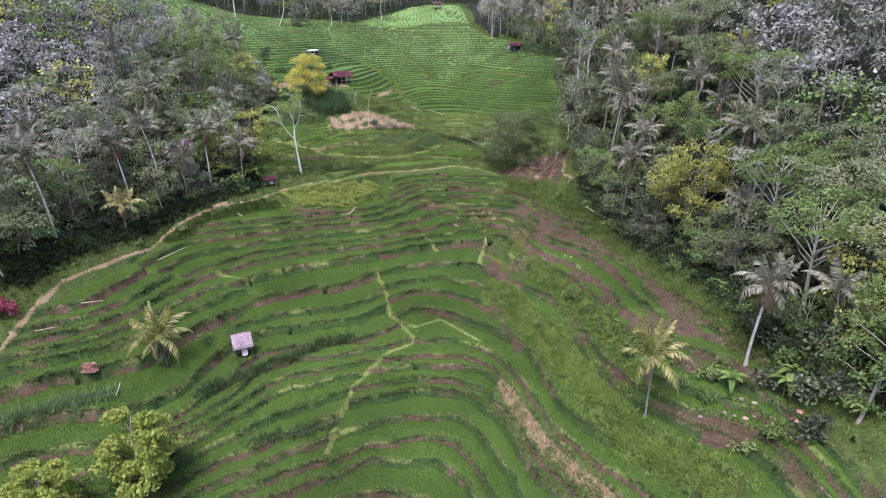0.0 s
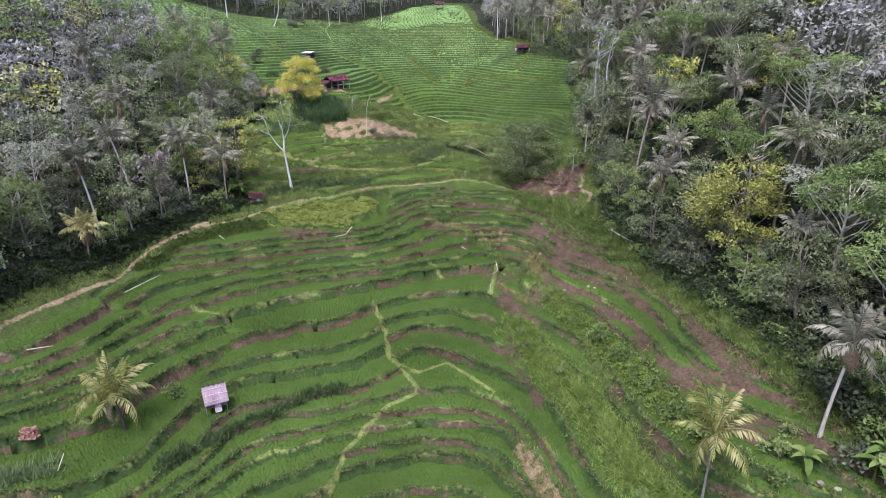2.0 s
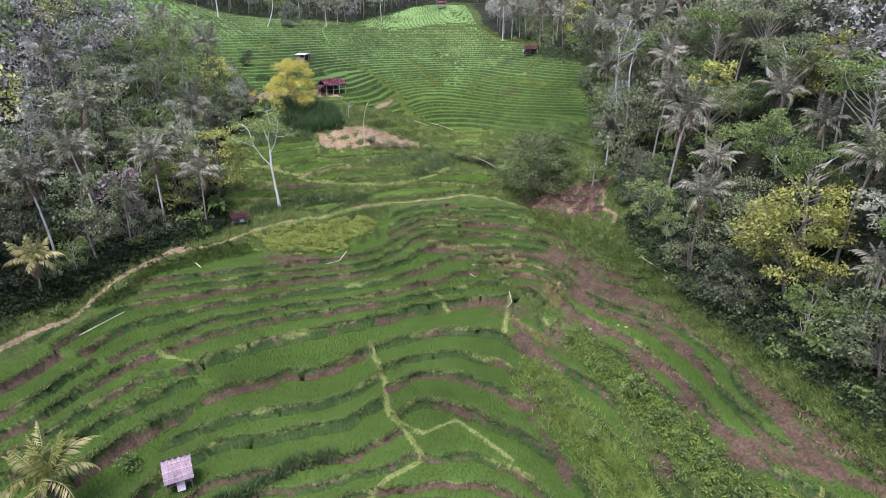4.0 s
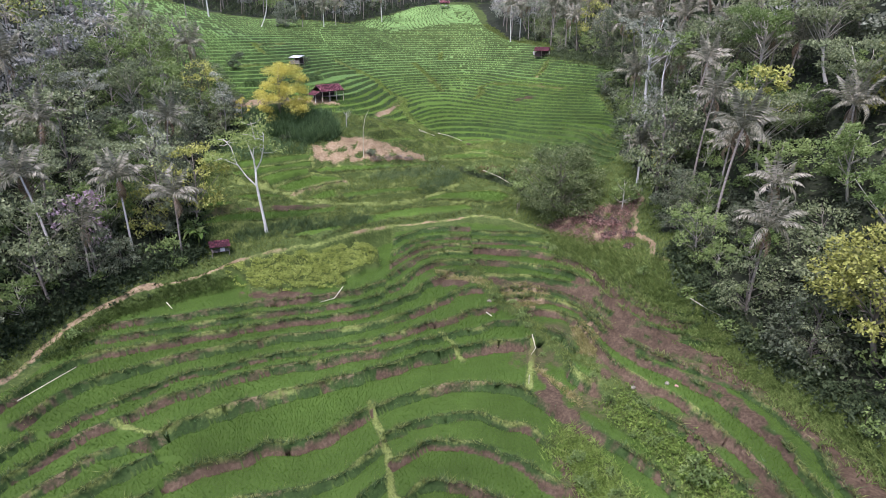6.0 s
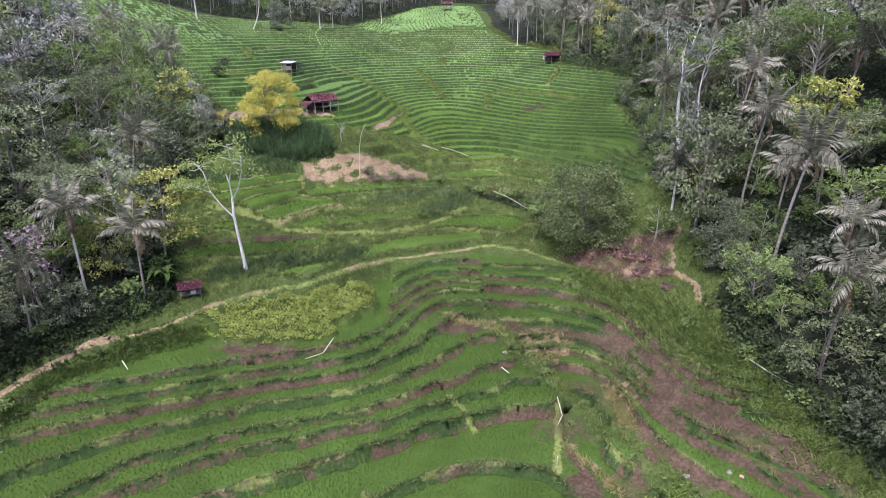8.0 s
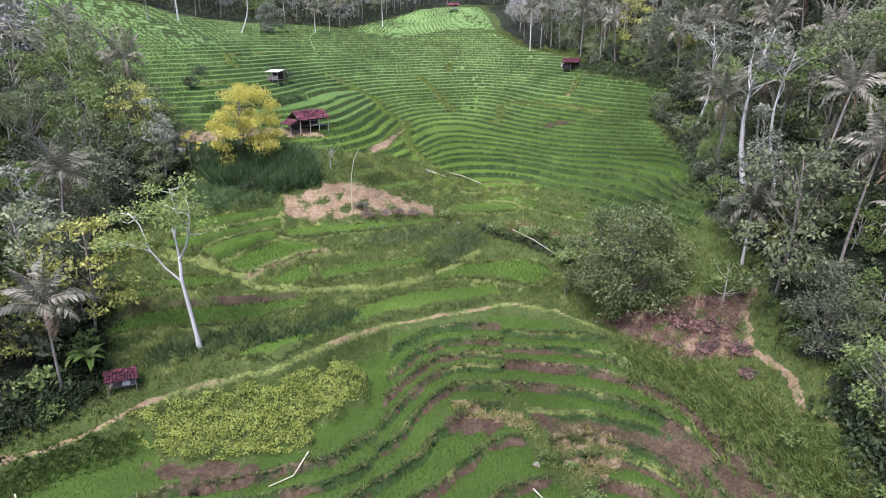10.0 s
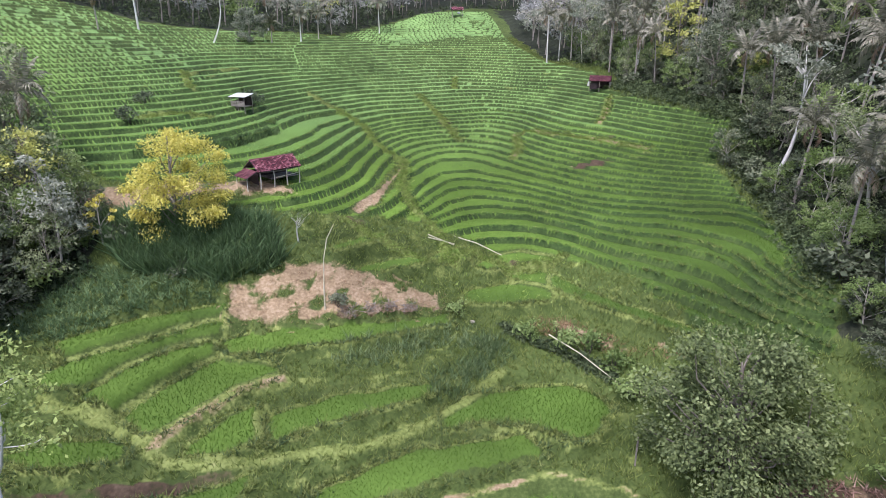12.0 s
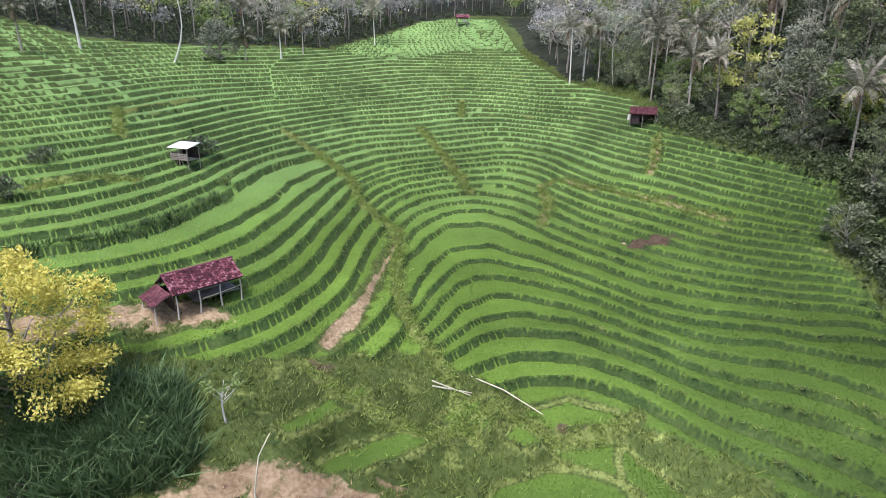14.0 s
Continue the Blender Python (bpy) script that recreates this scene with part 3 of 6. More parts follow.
def terrain(x, y):
    """Height and masks of the ground: rice, bund, soil, path, meadow, litter, with the number of the terrace (-1: none)."""
    x, y = np.asarray(x, float), np.asarray(y, float)
    b = base(x, y)
    e = 0.25
    sx_, sy_ = (base(x + e, y) - b) / e, (base(x, y + e) - b) / e
    slope = np.hypot(sx_, sy_).clip(0.07, 1.5)
    shift = np.zeros_like(x)
    reach_in = np.interp(y, [190, 210], [0.17, 0.24])
    lower, middle, upper = inside(x, y, LOWER), inside(x, y, MIDDLE), inside(x, y, UPPER)
    z, number = b.copy(), np.full(x.shape, -1)
    rice, bund, soil, riser, tan, lips = (np.zeros_like(x) for _ in range(6))
    right = x > side(y, RIGHT_GULLY)
    left = x < side(np.minimum(y, 90.8), DIVIDER)
    edge = lower & (x < -27 + 0.25 * (y - 82)) & (y < 82)
    up_left = x < side(y, UPPER_GULLY)
    rough_part = inside(x + 0.6 * wave(x, y, 4, 13), y + 0.6 * wave(x, y, 4, 14), OVERGROWN)
    zones = [(lower & edge, STEPS_EDGE), (lower & left & ~edge & ~right, STEPS_LEFT), (lower & ~left & ~right, STEPS_RIGHT), (lower & right & ~edge, STEPS_BANK),
             (upper & up_left & ~rough_part, STEPS_UPPER_LEFT), (upper & ~up_left & ~rough_part, STEPS_UPPER)]
    start = 0
    for k, (mask, steps) in enumerate(zones):
        steps = np.array(steps, float)
        i = np.clip(np.searchsorted(steps, b, side="right") - 1, 0, len(steps) - 2)
        low, high = steps[i], steps[i + 1]
        rise = np.minimum(high - low, 1.6)
        out, back = (b - low) / slope, (high - b) / slope
        foot = (0.35 + 0.12 * rise + 0.0) * (1 + 0.25 * wave(x, y, 4, 11)) if k < 4 else np.interp(y, [150, 200, 260], [0.3, 0.38, 0.5])
        climb = np.clip(1 - back / foot, 0, 1)
        s = np.where(out < back, out, -back)
        near_lip = (s > -foot - reach_in) & (s < reach_in)
        move = np.where(near_lip, np.where(s > -foot / 2, 0.02, -foot - 0.02) - s, 0)
        on_riser = ((s < 0.07) & (s > -foot - 0.13)).astype(float) * (1.0 if k < 4 else np.interp(y, [170, 225, 270], [0.95, 0.65, 0.25]) * np.interp(x, [-75, -52], [0.3, 1]) * np.where(s < -foot / 2, 0.6, 1.0))
        face = on_riser * (s < -0.05)
        lip = np.where(s > -0.1, np.exp(-((out - 0.03) / (0.12 if k < 4 else 0.15)) ** 2), 0)
        shelf = low + rise * climb + 0.1 * lip * (1 + 0.4 * wave(x, y, 2.3, 8))
        grown = np.clip((out - (0.08 if k < 4 else -0.05)) / 0.15, 0, 1) * np.clip((back - foot - 0.06) / 0.16, 0, 1)
        m = mask & (b > steps[0]) & (b < steps[-1])
        shift[m] = move[m]
        z[m] = (shelf + 0.24 * grown)[m]
        rice[m] = grown[m]
        grassy = np.clip((0.5 if k < 4 else 0.05) + (0.5 if k < 4 else 0.4) * wave(x, y, 7, 17), 0, 0.9)
        bund[m] = (lip * grassy)[m]
        lips[m] = lip[m]
        riser[m] = on_riser[m]
        weedy = np.modf((i + 7 * k) * 0.618)[0] > 0.5  # some risers are grassy, most are bare earth
        bare = np.where(face > 0, 1.0, 0.55) * on_riser * np.clip(np.where(weedy, 0.2, 0.85) + 0.5 * wave(x, y, 13, 21 + k) + 0.3 * wave(x, y, 1.8, 29) - 2.0 * (k > 3), 0, 1)
        gap = np.clip(1 - grown - lip * 1.2 - climb - on_riser, 0, 1) * (k < 4)
        soil[m] = np.maximum(bare, gap * 0.7)[m]
        tan[m] = (lip * np.clip(np.where(weedy, -0.2, 0.3) + 0.4 * wave(x, y, 7, 37), 0, 0.5) * (k < 4))[m]
        if k == 3:  # the brown, half-fallow strips below the wood
            fallow = np.isin(i, (9, 12, 15)) * np.clip(np.where(i == 15, 0.9, 0.5) + 0.5 * wave(x, y, 11, 71), 0, 1)
            rice[m] = (rice * (1 - fallow))[m]
            soil[m] = np.maximum(soil, fallow * 0.8)[m]
        number[m] = (start + i)[m]
        start += len(steps)
    # single plots with a bund all round, where the terraces do not follow the slope
    between = (middle & ~lower) | (upper & rough_part)
    plots = np.zeros_like(x)
    for k, ring in enumerate(PLOTS):
        near = np.flatnonzero((x > min(p[0] for p in ring) - 2) & (x < max(p[0] for p in ring) + 2) & (y > min(p[1] for p in ring) - 2) & (y < max(p[1] for p in ring) + 2))
        if not len(near):
            continue
        px, py = x[near], y[near]
        qx, qy = px + 0.18 * wave(px, py, 2.6, 15), py + 0.18 * wave(px, py, 2.6, 16)
        d = away(qx, qy, ring + ring[:1]) * np.where(inside(qx, qy, ring), 1, -1) + 0.3
        hold = np.clip((d + 1.0) / 0.6, 0, 1)
        hold = hold * hold * (3 - 2 * hold)
        level = PLOT_LEVELS[k]
        lip = np.exp(-(((d + 0.3) / 0.3) ** 2))
        grown = np.clip((d + 0.02) / 0.2, 0, 1)
        z[near] = z[near] * (1 - hold) + (level + 0.2 * lip + 0.22 * grown) * hold
        rice[near] = np.maximum(rice[near] * (1 - hold), grown)
        cut = (k == 8) * (d < -0.3) * (d > -1.2) * np.clip((b[near] - level) / 0.5, 0, 1) * np.clip(0.7 + 0.4 * wave(px, py, 6, 18), 0, 1)
        soil[near] = np.maximum(soil[near] * (1 - hold), cut)
        bund[near] = np.maximum(bund[near] * (1 - grown), lip * np.clip(0.95 + 0.3 * wave(px, py, 5, 17), 0, 1))
        lips[near] = np.maximum(lips[near], lip)
        plots[near] = np.maximum(plots[near], np.clip((d + 0.8) / 0.3, 0, 1))
        number[near] = np.where(d > 0, start + k, number[near])
    # the divider bund, gullies, weedy banks and paths that cross the terraces
    d = np.where(lower, away(x, y, DIVIDER), 99)
    strip = np.exp(-(d / 0.35) ** 2)
    z += 0.16 * strip
    bund, rice = np.maximum(bund, strip), rice * (1 - np.clip(strip * 1.6, 0, 1))
    for line, wide, high in CROSS_BUNDS:
        d = away(x, y, line) + 0.12 * wave(x, y, 2.5, 9)
        strip = np.exp(-((d / wide) ** 2))
        z += strip * (high + 0.5 * (b - z))
        bund, rice, soil = np.maximum(bund, strip), rice * (1 - np.clip(strip * 1.6, 0, 1)), soil * (1 - strip)
    wild = between * (1 - plots)
    bund = np.maximum(bund, wild * np.clip(0.08 + 0.5 * wave(x, y, 3.5, 25) + 0.3 * wave(x, y, 1.2, 26), 0, 0.7))
    bared, lined = wild * soil, wild * bund
    wild = wild * 0.4
    for line, wide, only in ((WEED_BANK, 2.0, lower), (SCRUB_STRIP, 1.5, lower), (DRY_STRIP, 0.9, lower), (UPPER_GULLY[:6], 0.6, upper), (CHANNEL, 0.9, upper), (UPPER_GULLY[5:10], 0.6, upper), (TERRACE_ENDS[0], 0.5, upper), (TERRACE_ENDS[1], 0.7, upper), (TERRACE_ENDS[2], 0.4, upper), (TERRACE_ENDS[3], 0.5, upper), (TERRACE_ENDS[4], 0.8, upper), (TERRACE_ENDS[5], 0.8, upper), (TERRACE_ENDS[6], 0.7, upper), (RIGHT_GULLY[4:], 0.9, lower)):
        d = np.where(only, away(x, y, line), 99) + 0.5 * wave(x, y, 3, 31)
        over = np.clip(1.5 - d / wide, 0, 1)
        z += over * (0.6 * (b - z) + 0.15 * wave(x, y, 2, 6))
        wild = np.maximum(wild, over)
    fringe = np.where(lower & (x > 10), np.clip(side(y, [(40, 20), (38, 46), (37, 56), (35, 68), (32.5, 80), (30.5, 90), (27.5, 97), (23, 103), (22, 108), (20, 116), (14, 124)]) - x, 0, 9), 9)
    over = np.clip(1.4 - fringe / 2.2 + 0.25 * wave(x, y, 5, 33), 0, 1)
    z += over * 0.85 * (b - z)
    wild = np.maximum(wild, over)
    for ring in (BEAN_PLOT, BARE_GROUND, HUT_YARD, RED_BANK, DRY_KNOLL, REED_BED):
        m = inside(x + 0.9 * wave(x, y, 3.5, 41), y + 0.9 * wave(x, y, 3.5, 42), ring)
        z[m] = (b + 0.12 * wave(x, y, 2.5, 7))[m]
        wild[m] = 1
    rice, bund, soil = rice * (1 - wild), bund * (1 - wild), np.maximum(soil * (1 - wild), bared)
    bund = np.maximum(bund, lined)
    for line in TERRACE_ENDS + [UPPER_GULLY[:10]]:
        bund = np.maximum(bund, 0.9 * upper * np.clip(1.6 - (away(x, y, line) + 0.3 * wave(x, y, 2, 32)) / 0.6, 0, 1))
    path = tan * (1 - wild)
    near_path = away(x, y, FOOTPATH) + 0.12 * wave(x, y, 2.5, 44)
    tread = np.exp(-(near_path / np.where(x < -38, 0.36, 0.24)) ** 4) * np.clip(np.interp(x, [-34, -22], [0.85, 0.42]) + 0.3 * wave(x, y, 6, 77), 0.3, 1)
    bank = np.clip(1 - near_path / 2.0, 0, 1)
    z += bank * (b + 0.15 - z)
    rice, soil, bund = rice * (bank < 0.3), soil * (1 - bank), np.maximum(bund * (1 - bank), 0)
    bund = np.maximum(bund, 0.65 * np.exp(-((near_path / 0.34) ** 4)))
    path = np.maximum(path, tread)
    path = np.maximum(path, np.exp(-((away(x, y, SIDE_PATH) + 0.2 * wave(x, y, 2, 45)) / 0.32) ** 4))
    for ring, to, much in ((BARE_GROUND, "p", 0.85), (HUT_YARD, "p", 0.8), (RED_BANK, "s", 0.9), (DRY_KNOLL, "p", 0.6)):
        m = inside(x + 0.8 * wave(x, y, 3, 41), y + 0.8 * wave(x, y, 3, 42), ring)
        part_of = np.clip(much - 0.1 + 0.5 * wave(x, y, 3.6, 47) + 0.3 * wave(x, y, 1.1, 46), 0, 1) * np.clip(away(x, y, ring + ring[:1]) / 1.3 + 0.25, 0, 1)
        if to == "p":
            path[m] = np.maximum(path, part_of)[m]
        else:
            soil[m] = part_of[m]
            path[m] = np.clip(0.25 + 0.5 * wave(x, y, 2.6, 48), 0, 0.8)[m]
    d = np.where(lower, away(x, y, DRY_STRIP), 99)
    path = np.maximum(path, 0.55 * np.clip(1.6 - d / 0.9, 0, 1) * (wave(x, y, 2, 48) > -0.2))
    d = away(x, y, CROSS_BUNDS[1][0])
    path = np.maximum(path, 0.6 * np.exp(-((d / 0.6) ** 4)) * (wave(x, y, 1.7, 49) > -0.5))
    d = away(x, y, CROSS_BUNDS[0][0])
    path = np.maximum(path, 0.3 * np.exp(-((d / 0.35) ** 4)))
    for line in TERRACE_ENDS[:2]:
        path = np.maximum(path, upper * np.clip(0.45 + 0.5 * wave(x, y, 2.2, 54), 0, 0.8) * np.exp(-((away(x, y, line) / 0.55) ** 4)))
    d = away(x, y, CHANNEL)
    path = np.maximum(path, np.clip(0.85 + 0.4 * wave(x, y, 2.5, 53), 0, 1) * np.exp(-((d / np.interp(y, [162, 165, 169, 173, 182], [0.6, 0.9, 0.6, 0.3, 0.2])) ** 4)))
    # bare brown plots and the red-brown strip below the wood
    for cx, cy, rx, ry, much in ((-24, 105.6, 5, 1.2, 0.9), (9.5, 83, 2.2, 5.5, 0.75), (12, 91, 2.5, 3.5, 0.5), (-2.5, 114.5, 3.2, 1.6, 0.9),
                             (-18, 47, 3, 1.2, 0.8), (8, 100, 4, 3, 0.5), (28, 49, 3, 1.2, 0.8), (15.8, 184.2, 3.4, 1.3, 0.75), (19.5, 194.5, 3.5, 0.8, 0.5), (-6.6, 216.8, 2.0, 0.8, 0.6), (-17, 158.9, 1.6, 1.0, 0.6), (2.4, 158, 1.4, 0.8, 0.6), (13.8, 201.1, 2.2, 0.7, 0.4)):
        r = np.hypot((x - cx) / rx, (y - cy) / ry) + 0.3 * wave(x, y, 2.5, 50)
        m = np.clip(2.2 - 1.8 * r, 0, 1) * much
        soil = np.maximum(soil, m * (wild < 0.9))
        rice *= 1 - m
    for line, wide, much in FALLOW:
        d = away(x, y, line) + 0.3 * wave(x, y, 3.2, 63) + 0.12 * wave(x, y, 1.1, 64)
        m = np.clip(1.7 - d / wide, 0, 1)
        z += 0.5 * m * (b - 0.05 - z)
        soil, rice, bund, path = np.maximum(soil, m * np.clip(much + 0.3 * wave(x, y, 2.4, 65), 0, 1)), rice * (1 - m), bund * (1 - m), path * (1 - m)
        wild, lips = wild * (1 - m), lips * (1 - m)
    for ring in DRY_PLOTS:
        m = inside(x + 0.7 * wave(x, y, 3, 41), y + 0.7 * wave(x, y, 3, 42), ring)
        path[m], rice[m] = np.clip(0.42 + 0.35 * wave(x, y, 1.6, 66), 0, 1)[m], 0
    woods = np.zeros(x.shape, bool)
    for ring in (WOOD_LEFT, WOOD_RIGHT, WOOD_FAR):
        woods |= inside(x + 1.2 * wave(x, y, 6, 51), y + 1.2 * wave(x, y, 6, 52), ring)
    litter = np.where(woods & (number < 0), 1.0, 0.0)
    z += np.where(number < 0, 0.1 * wave(x, y, 2.2, 61), 0)
    return z, rice, bund, soil, path, litter, number, wild, riser * (1 - wild), shift * sx_ / slope, shift * sy_ / slope, lips * (1 - wild)


WOOD_LEFT = [(-160, 40), (-66, 45), (-59, 66), (-55.5, 80), (-50.5, 93), (-47, 100.5), (-41, 107), (-36, 112), (-37, 117), (-42, 124), (-46, 132), (-46.5, 139), (-40, 146), (-43, 152), (-50, 157),
             (-60, 165), (-72, 174), (-95, 186), (-160, 190)]
WOOD_RIGHT = [(42, 36), (41, 46), (39.5, 60), (36.5, 76), (34.5, 86), (31, 95), (27, 103.5), (26.5, 110), (27, 118), (28, 127), (27, 136), (30, 146), (34, 157), (35, 170), (35.5, 178), (40.5, 187),
              (35, 205), (30, 220), (30, 238), (27, 254), (20, 265), (17, 283), (12, 345), (260, 345), (260, 36)]
WOOD_FAR = [(-160, 190), (-101, 190), (-101, 241), (-82, 247), (-63, 277), (-46, 293), (-33, 319), (-19, 346), (260, 345), (260, 600), (-260, 600), (-260, 190)]


def lines(stops):
    """Grid lines with a given spacing between stops: (from, to, step)."""
    at = [np.arange(a, b - step / 2, step) for a, b, step in stops]
    return np.concatenate(at + [[stops[-1][1]]])


def tagged_sheet(name, verts, faces, mat):
    me = bpy.data.meshes.new(name)
    me.vertices.add(len(verts))
    me.vertices.foreach_set("co", np.asarray(verts, np.float32).ravel())
    faces = np.asarray(faces, np.int32)
    k = faces.shape[1]
    me.loops.add(faces.size)
    me.loops.foreach_set("vertex_index", faces.ravel())
    me.polygons.add(len(faces))
    me.polygons.foreach_set("loop_start", np.arange(0, faces.size, k, dtype=np.int32))
    me.update(calc_edges=True)
    me.validate()
    me.materials.append(mat)
    return me


gx = lines([(-3000, -600, 300), (-600, -200, 40), (-200, -100, 5), (-100, -60, 0.6), (-60, -50, 0.45), (-50, 37, 0.33), (37, 42, 0.6), (42, 70, 1.0), (70, 200, 5), (200, 600, 40), (600, 3000, 300)])
gy = lines([(-3000, -300, 300), (-300, 0, 20), (0, 38, 1.5), (38, 42, 0.8), (42, 200, 0.32), (200, 300, 0.5), (300, 350, 0.9), (350, 450, 5), (450, 900, 40), (900, 3000, 300)])
GX, GY = [a.ravel() for a in np.meshgrid(gx, gy)]
layers = terrain(GX, GY)
slid = np.flatnonzero((layers[9] != 0) | (layers[10] != 0))
to_x, to_y = GX[slid] + layers[9][slid], GY[slid] + layers[10][slid]
again = terrain(to_x, to_y)
same = np.abs(again[6] - layers[6][slid]) < 2
slid = slid[same]  # grid points beside a riser slide onto its edges, so that the edges run clean
snapped = (GX.copy(), GY.copy())
snapped[0][slid], snapped[1][slid] = to_x[same], to_y[same]
for old, fresh in zip(layers, again):
    old[slid] = fresh[same]
GZ, RICE_AT, BUND_AT, SOIL_AT, PATH_AT, LITTER_AT, NUMBER_AT, WILD_AT, RISER_AT, _, _, LIP_AT = layers
nx, ny = len(gx), len(gy)
corner = (np.arange(ny - 1)[:, None] * nx + np.arange(nx - 1)[None]).ravel()
sheet = tagged_sheet("ground", np.stack([*snapped, GZ], 1), np.stack([corner, corner + 1, corner + nx + 1, corner + nx], 1), GROUND)
sheet.polygons.foreach_set("use_smooth", np.ones(len(sheet.polygons), bool))
# Third crop band: rice paled with distance as painted haze, and to the left.
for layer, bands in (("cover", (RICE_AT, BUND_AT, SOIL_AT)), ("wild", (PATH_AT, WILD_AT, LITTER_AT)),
                     # First crop band drops at the near right, painting in tree shade.
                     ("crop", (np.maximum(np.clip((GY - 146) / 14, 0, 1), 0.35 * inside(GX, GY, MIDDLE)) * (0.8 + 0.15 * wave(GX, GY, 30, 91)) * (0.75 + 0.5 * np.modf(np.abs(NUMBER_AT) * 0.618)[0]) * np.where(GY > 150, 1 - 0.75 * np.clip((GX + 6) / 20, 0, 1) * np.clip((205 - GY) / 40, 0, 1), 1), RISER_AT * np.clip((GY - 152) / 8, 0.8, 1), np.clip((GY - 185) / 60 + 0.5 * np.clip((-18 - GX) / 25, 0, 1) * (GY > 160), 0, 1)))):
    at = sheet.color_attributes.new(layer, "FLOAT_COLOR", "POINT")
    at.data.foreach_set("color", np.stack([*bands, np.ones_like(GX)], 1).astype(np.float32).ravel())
ground = tagged(new("ground", sheet), "terraced valley floor of rice paddies, grassy bunds, soil and footpath", "ground", kind="structure")


def ground_z(x, y):
    return float(terrain(np.array([x]), np.array([y]))[0][0])


HX, HY, HZ = gx, gy, GZ.reshape(ny, nx)


def sheet_z(x, y):
    """Height of the ground sheet at many places, straight from its grid."""
    i, j = np.clip(np.searchsorted(HX, x) - 1, 0, nx - 2), np.clip(np.searchsorted(HY, y) - 1, 0, ny - 2)
    u, v = (x - HX[i]) / (HX[i + 1] - HX[i]), (y - HY[j]) / (HY[j + 1] - HY[j])
    return HZ[j, i] * (1 - u) * (1 - v) + HZ[j, i + 1] * u * (1 - v) + HZ[j + 1, i] * (1 - u) * v + HZ[j + 1, i + 1] * u * v


def at_grid(values, x, y):
    i, j = np.clip(np.searchsorted(HX, x) - 1, 0, nx - 2), np.clip(np.searchsorted(HY, y) - 1, 0, ny - 2)
    return values.reshape(ny, nx)[j, i]


# ---- makers ----


def part(name, data, material, parent, label=""):
    """One mesh object under a thing or part. data: (verts, faces), with all faces of one corner count, or a bmesh."""
    if isinstance(data, bmesh.types.BMesh):
        me = bpy.data.meshes.new(name)
        data.to_mesh(me)
        data.free()
        me.materials.append(material)
    else:
        me = tagged_sheet(name, data[0], data[1], material)
    ob = new(name, me)
    ob.parent = parent
    if label:
        ob["label"] = label
    return ob


def thing(name, label, category, group="", kind=""):
    return tagged(new(name), label, category, group, kind)


def join(*pieces):
    """Several (verts, faces) as one."""
    vs, fs, at = [], [], 0
    for v, f in pieces:
        if len(v):
            vs.append(np.asarray(v, float))
            fs.append(np.asarray(f, int) + at)
            at += len(v)
    return np.concatenate(vs), np.concatenate(fs)


def tube(points, radii, sides=6):
    """A tapered, closed-end limb along points."""
    points, radii = np.asarray(points, float), np.asarray(radii, float)
    way = np.gradient(points, axis=0)
    way /= np.linalg.norm(way, axis=1)[:, None] + 1e-9
    ref = np.where(np.abs(way[:, 2:3]) > 0.9, [[1.0, 0, 0]], [[0, 0, 1.0]])
    u = np.cross(way, ref)
    u /= np.linalg.norm(u, axis=1)[:, None] + 1e-9
    for i in range(1, len(u)):
        if u[i] @ u[i - 1] < 0:
            u[i] = -u[i]
    v = np.cross(way, u)
    a = np.arange(sides) * 2 * np.pi / sides
    ring = points[:, None] + radii[:, None, None] * (np.cos(a)[None, :, None] * u[:, None] + np.sin(a)[None, :, None] * v[:, None])
    n = len(points)
    verts = np.concatenate([ring.reshape(-1, 3), points[-1:] + way[-1:] * radii[-1]])
    faces = []
    for i in range(n - 1):
        for s in range(sides):
            t = (s + 1) % sides
            faces.append((i * sides + s, i * sides + t, (i + 1) * sides + t, (i + 1) * sides + s))
    tip = n * sides
    for s in range(0, sides, 2):
        faces.append(((n - 1) * sides + s, (n - 1) * sides + (s + 1) % sides, (n - 1) * sides + (s + 2) % sides, tip))
    return verts, np.array(faces)


def leaves(centres, size, rnd, outward=None, flat=0.5, narrow=0.55):
    """A folded, pointed leaf at each centre, turned at random, more or less level."""
    n = len(centres)
    way = rnd.normal(size=(n, 3))
    if outward is not None:
        way += outward * 1.2
    way[:, 2] -= 0.35
    way /= np.linalg.norm(way, axis=1)[:, None]
    up = rnd.normal(size=(n, 3)) * (1 - flat) + [0, 0, 1.0]
    across = np.cross(way, up)
    across /= np.linalg.norm(across, axis=1)[:, None] + 1e-9
    s = size * rnd.uniform(0.6, 1.35, (n, 1))
    droop = np.cross(across, way) * s * 0.18
    v = np.stack([centres - way * s * 0.5, centres - across * s * narrow * 0.5 - droop, centres + way * s * 0.5, centres + across * s * narrow * 0.5 - droop], 1).reshape(-1, 3)
    k = np.arange(n)[:, None] * 4
    return v, np.concatenate([k, k + 1, k + 2, k + 3], 1)


def branch_line(a, b, rnd, bend=0.12, steps=5):
    a, b = np.asarray(a, float), np.asarray(b, float)
    t = np.linspace(0, 1, steps)[:, None]
    off = rnd.normal(size=3) * np.linalg.norm(b - a) * bend
    return a + (b - a) * t + off * np.sin(t * np.pi)


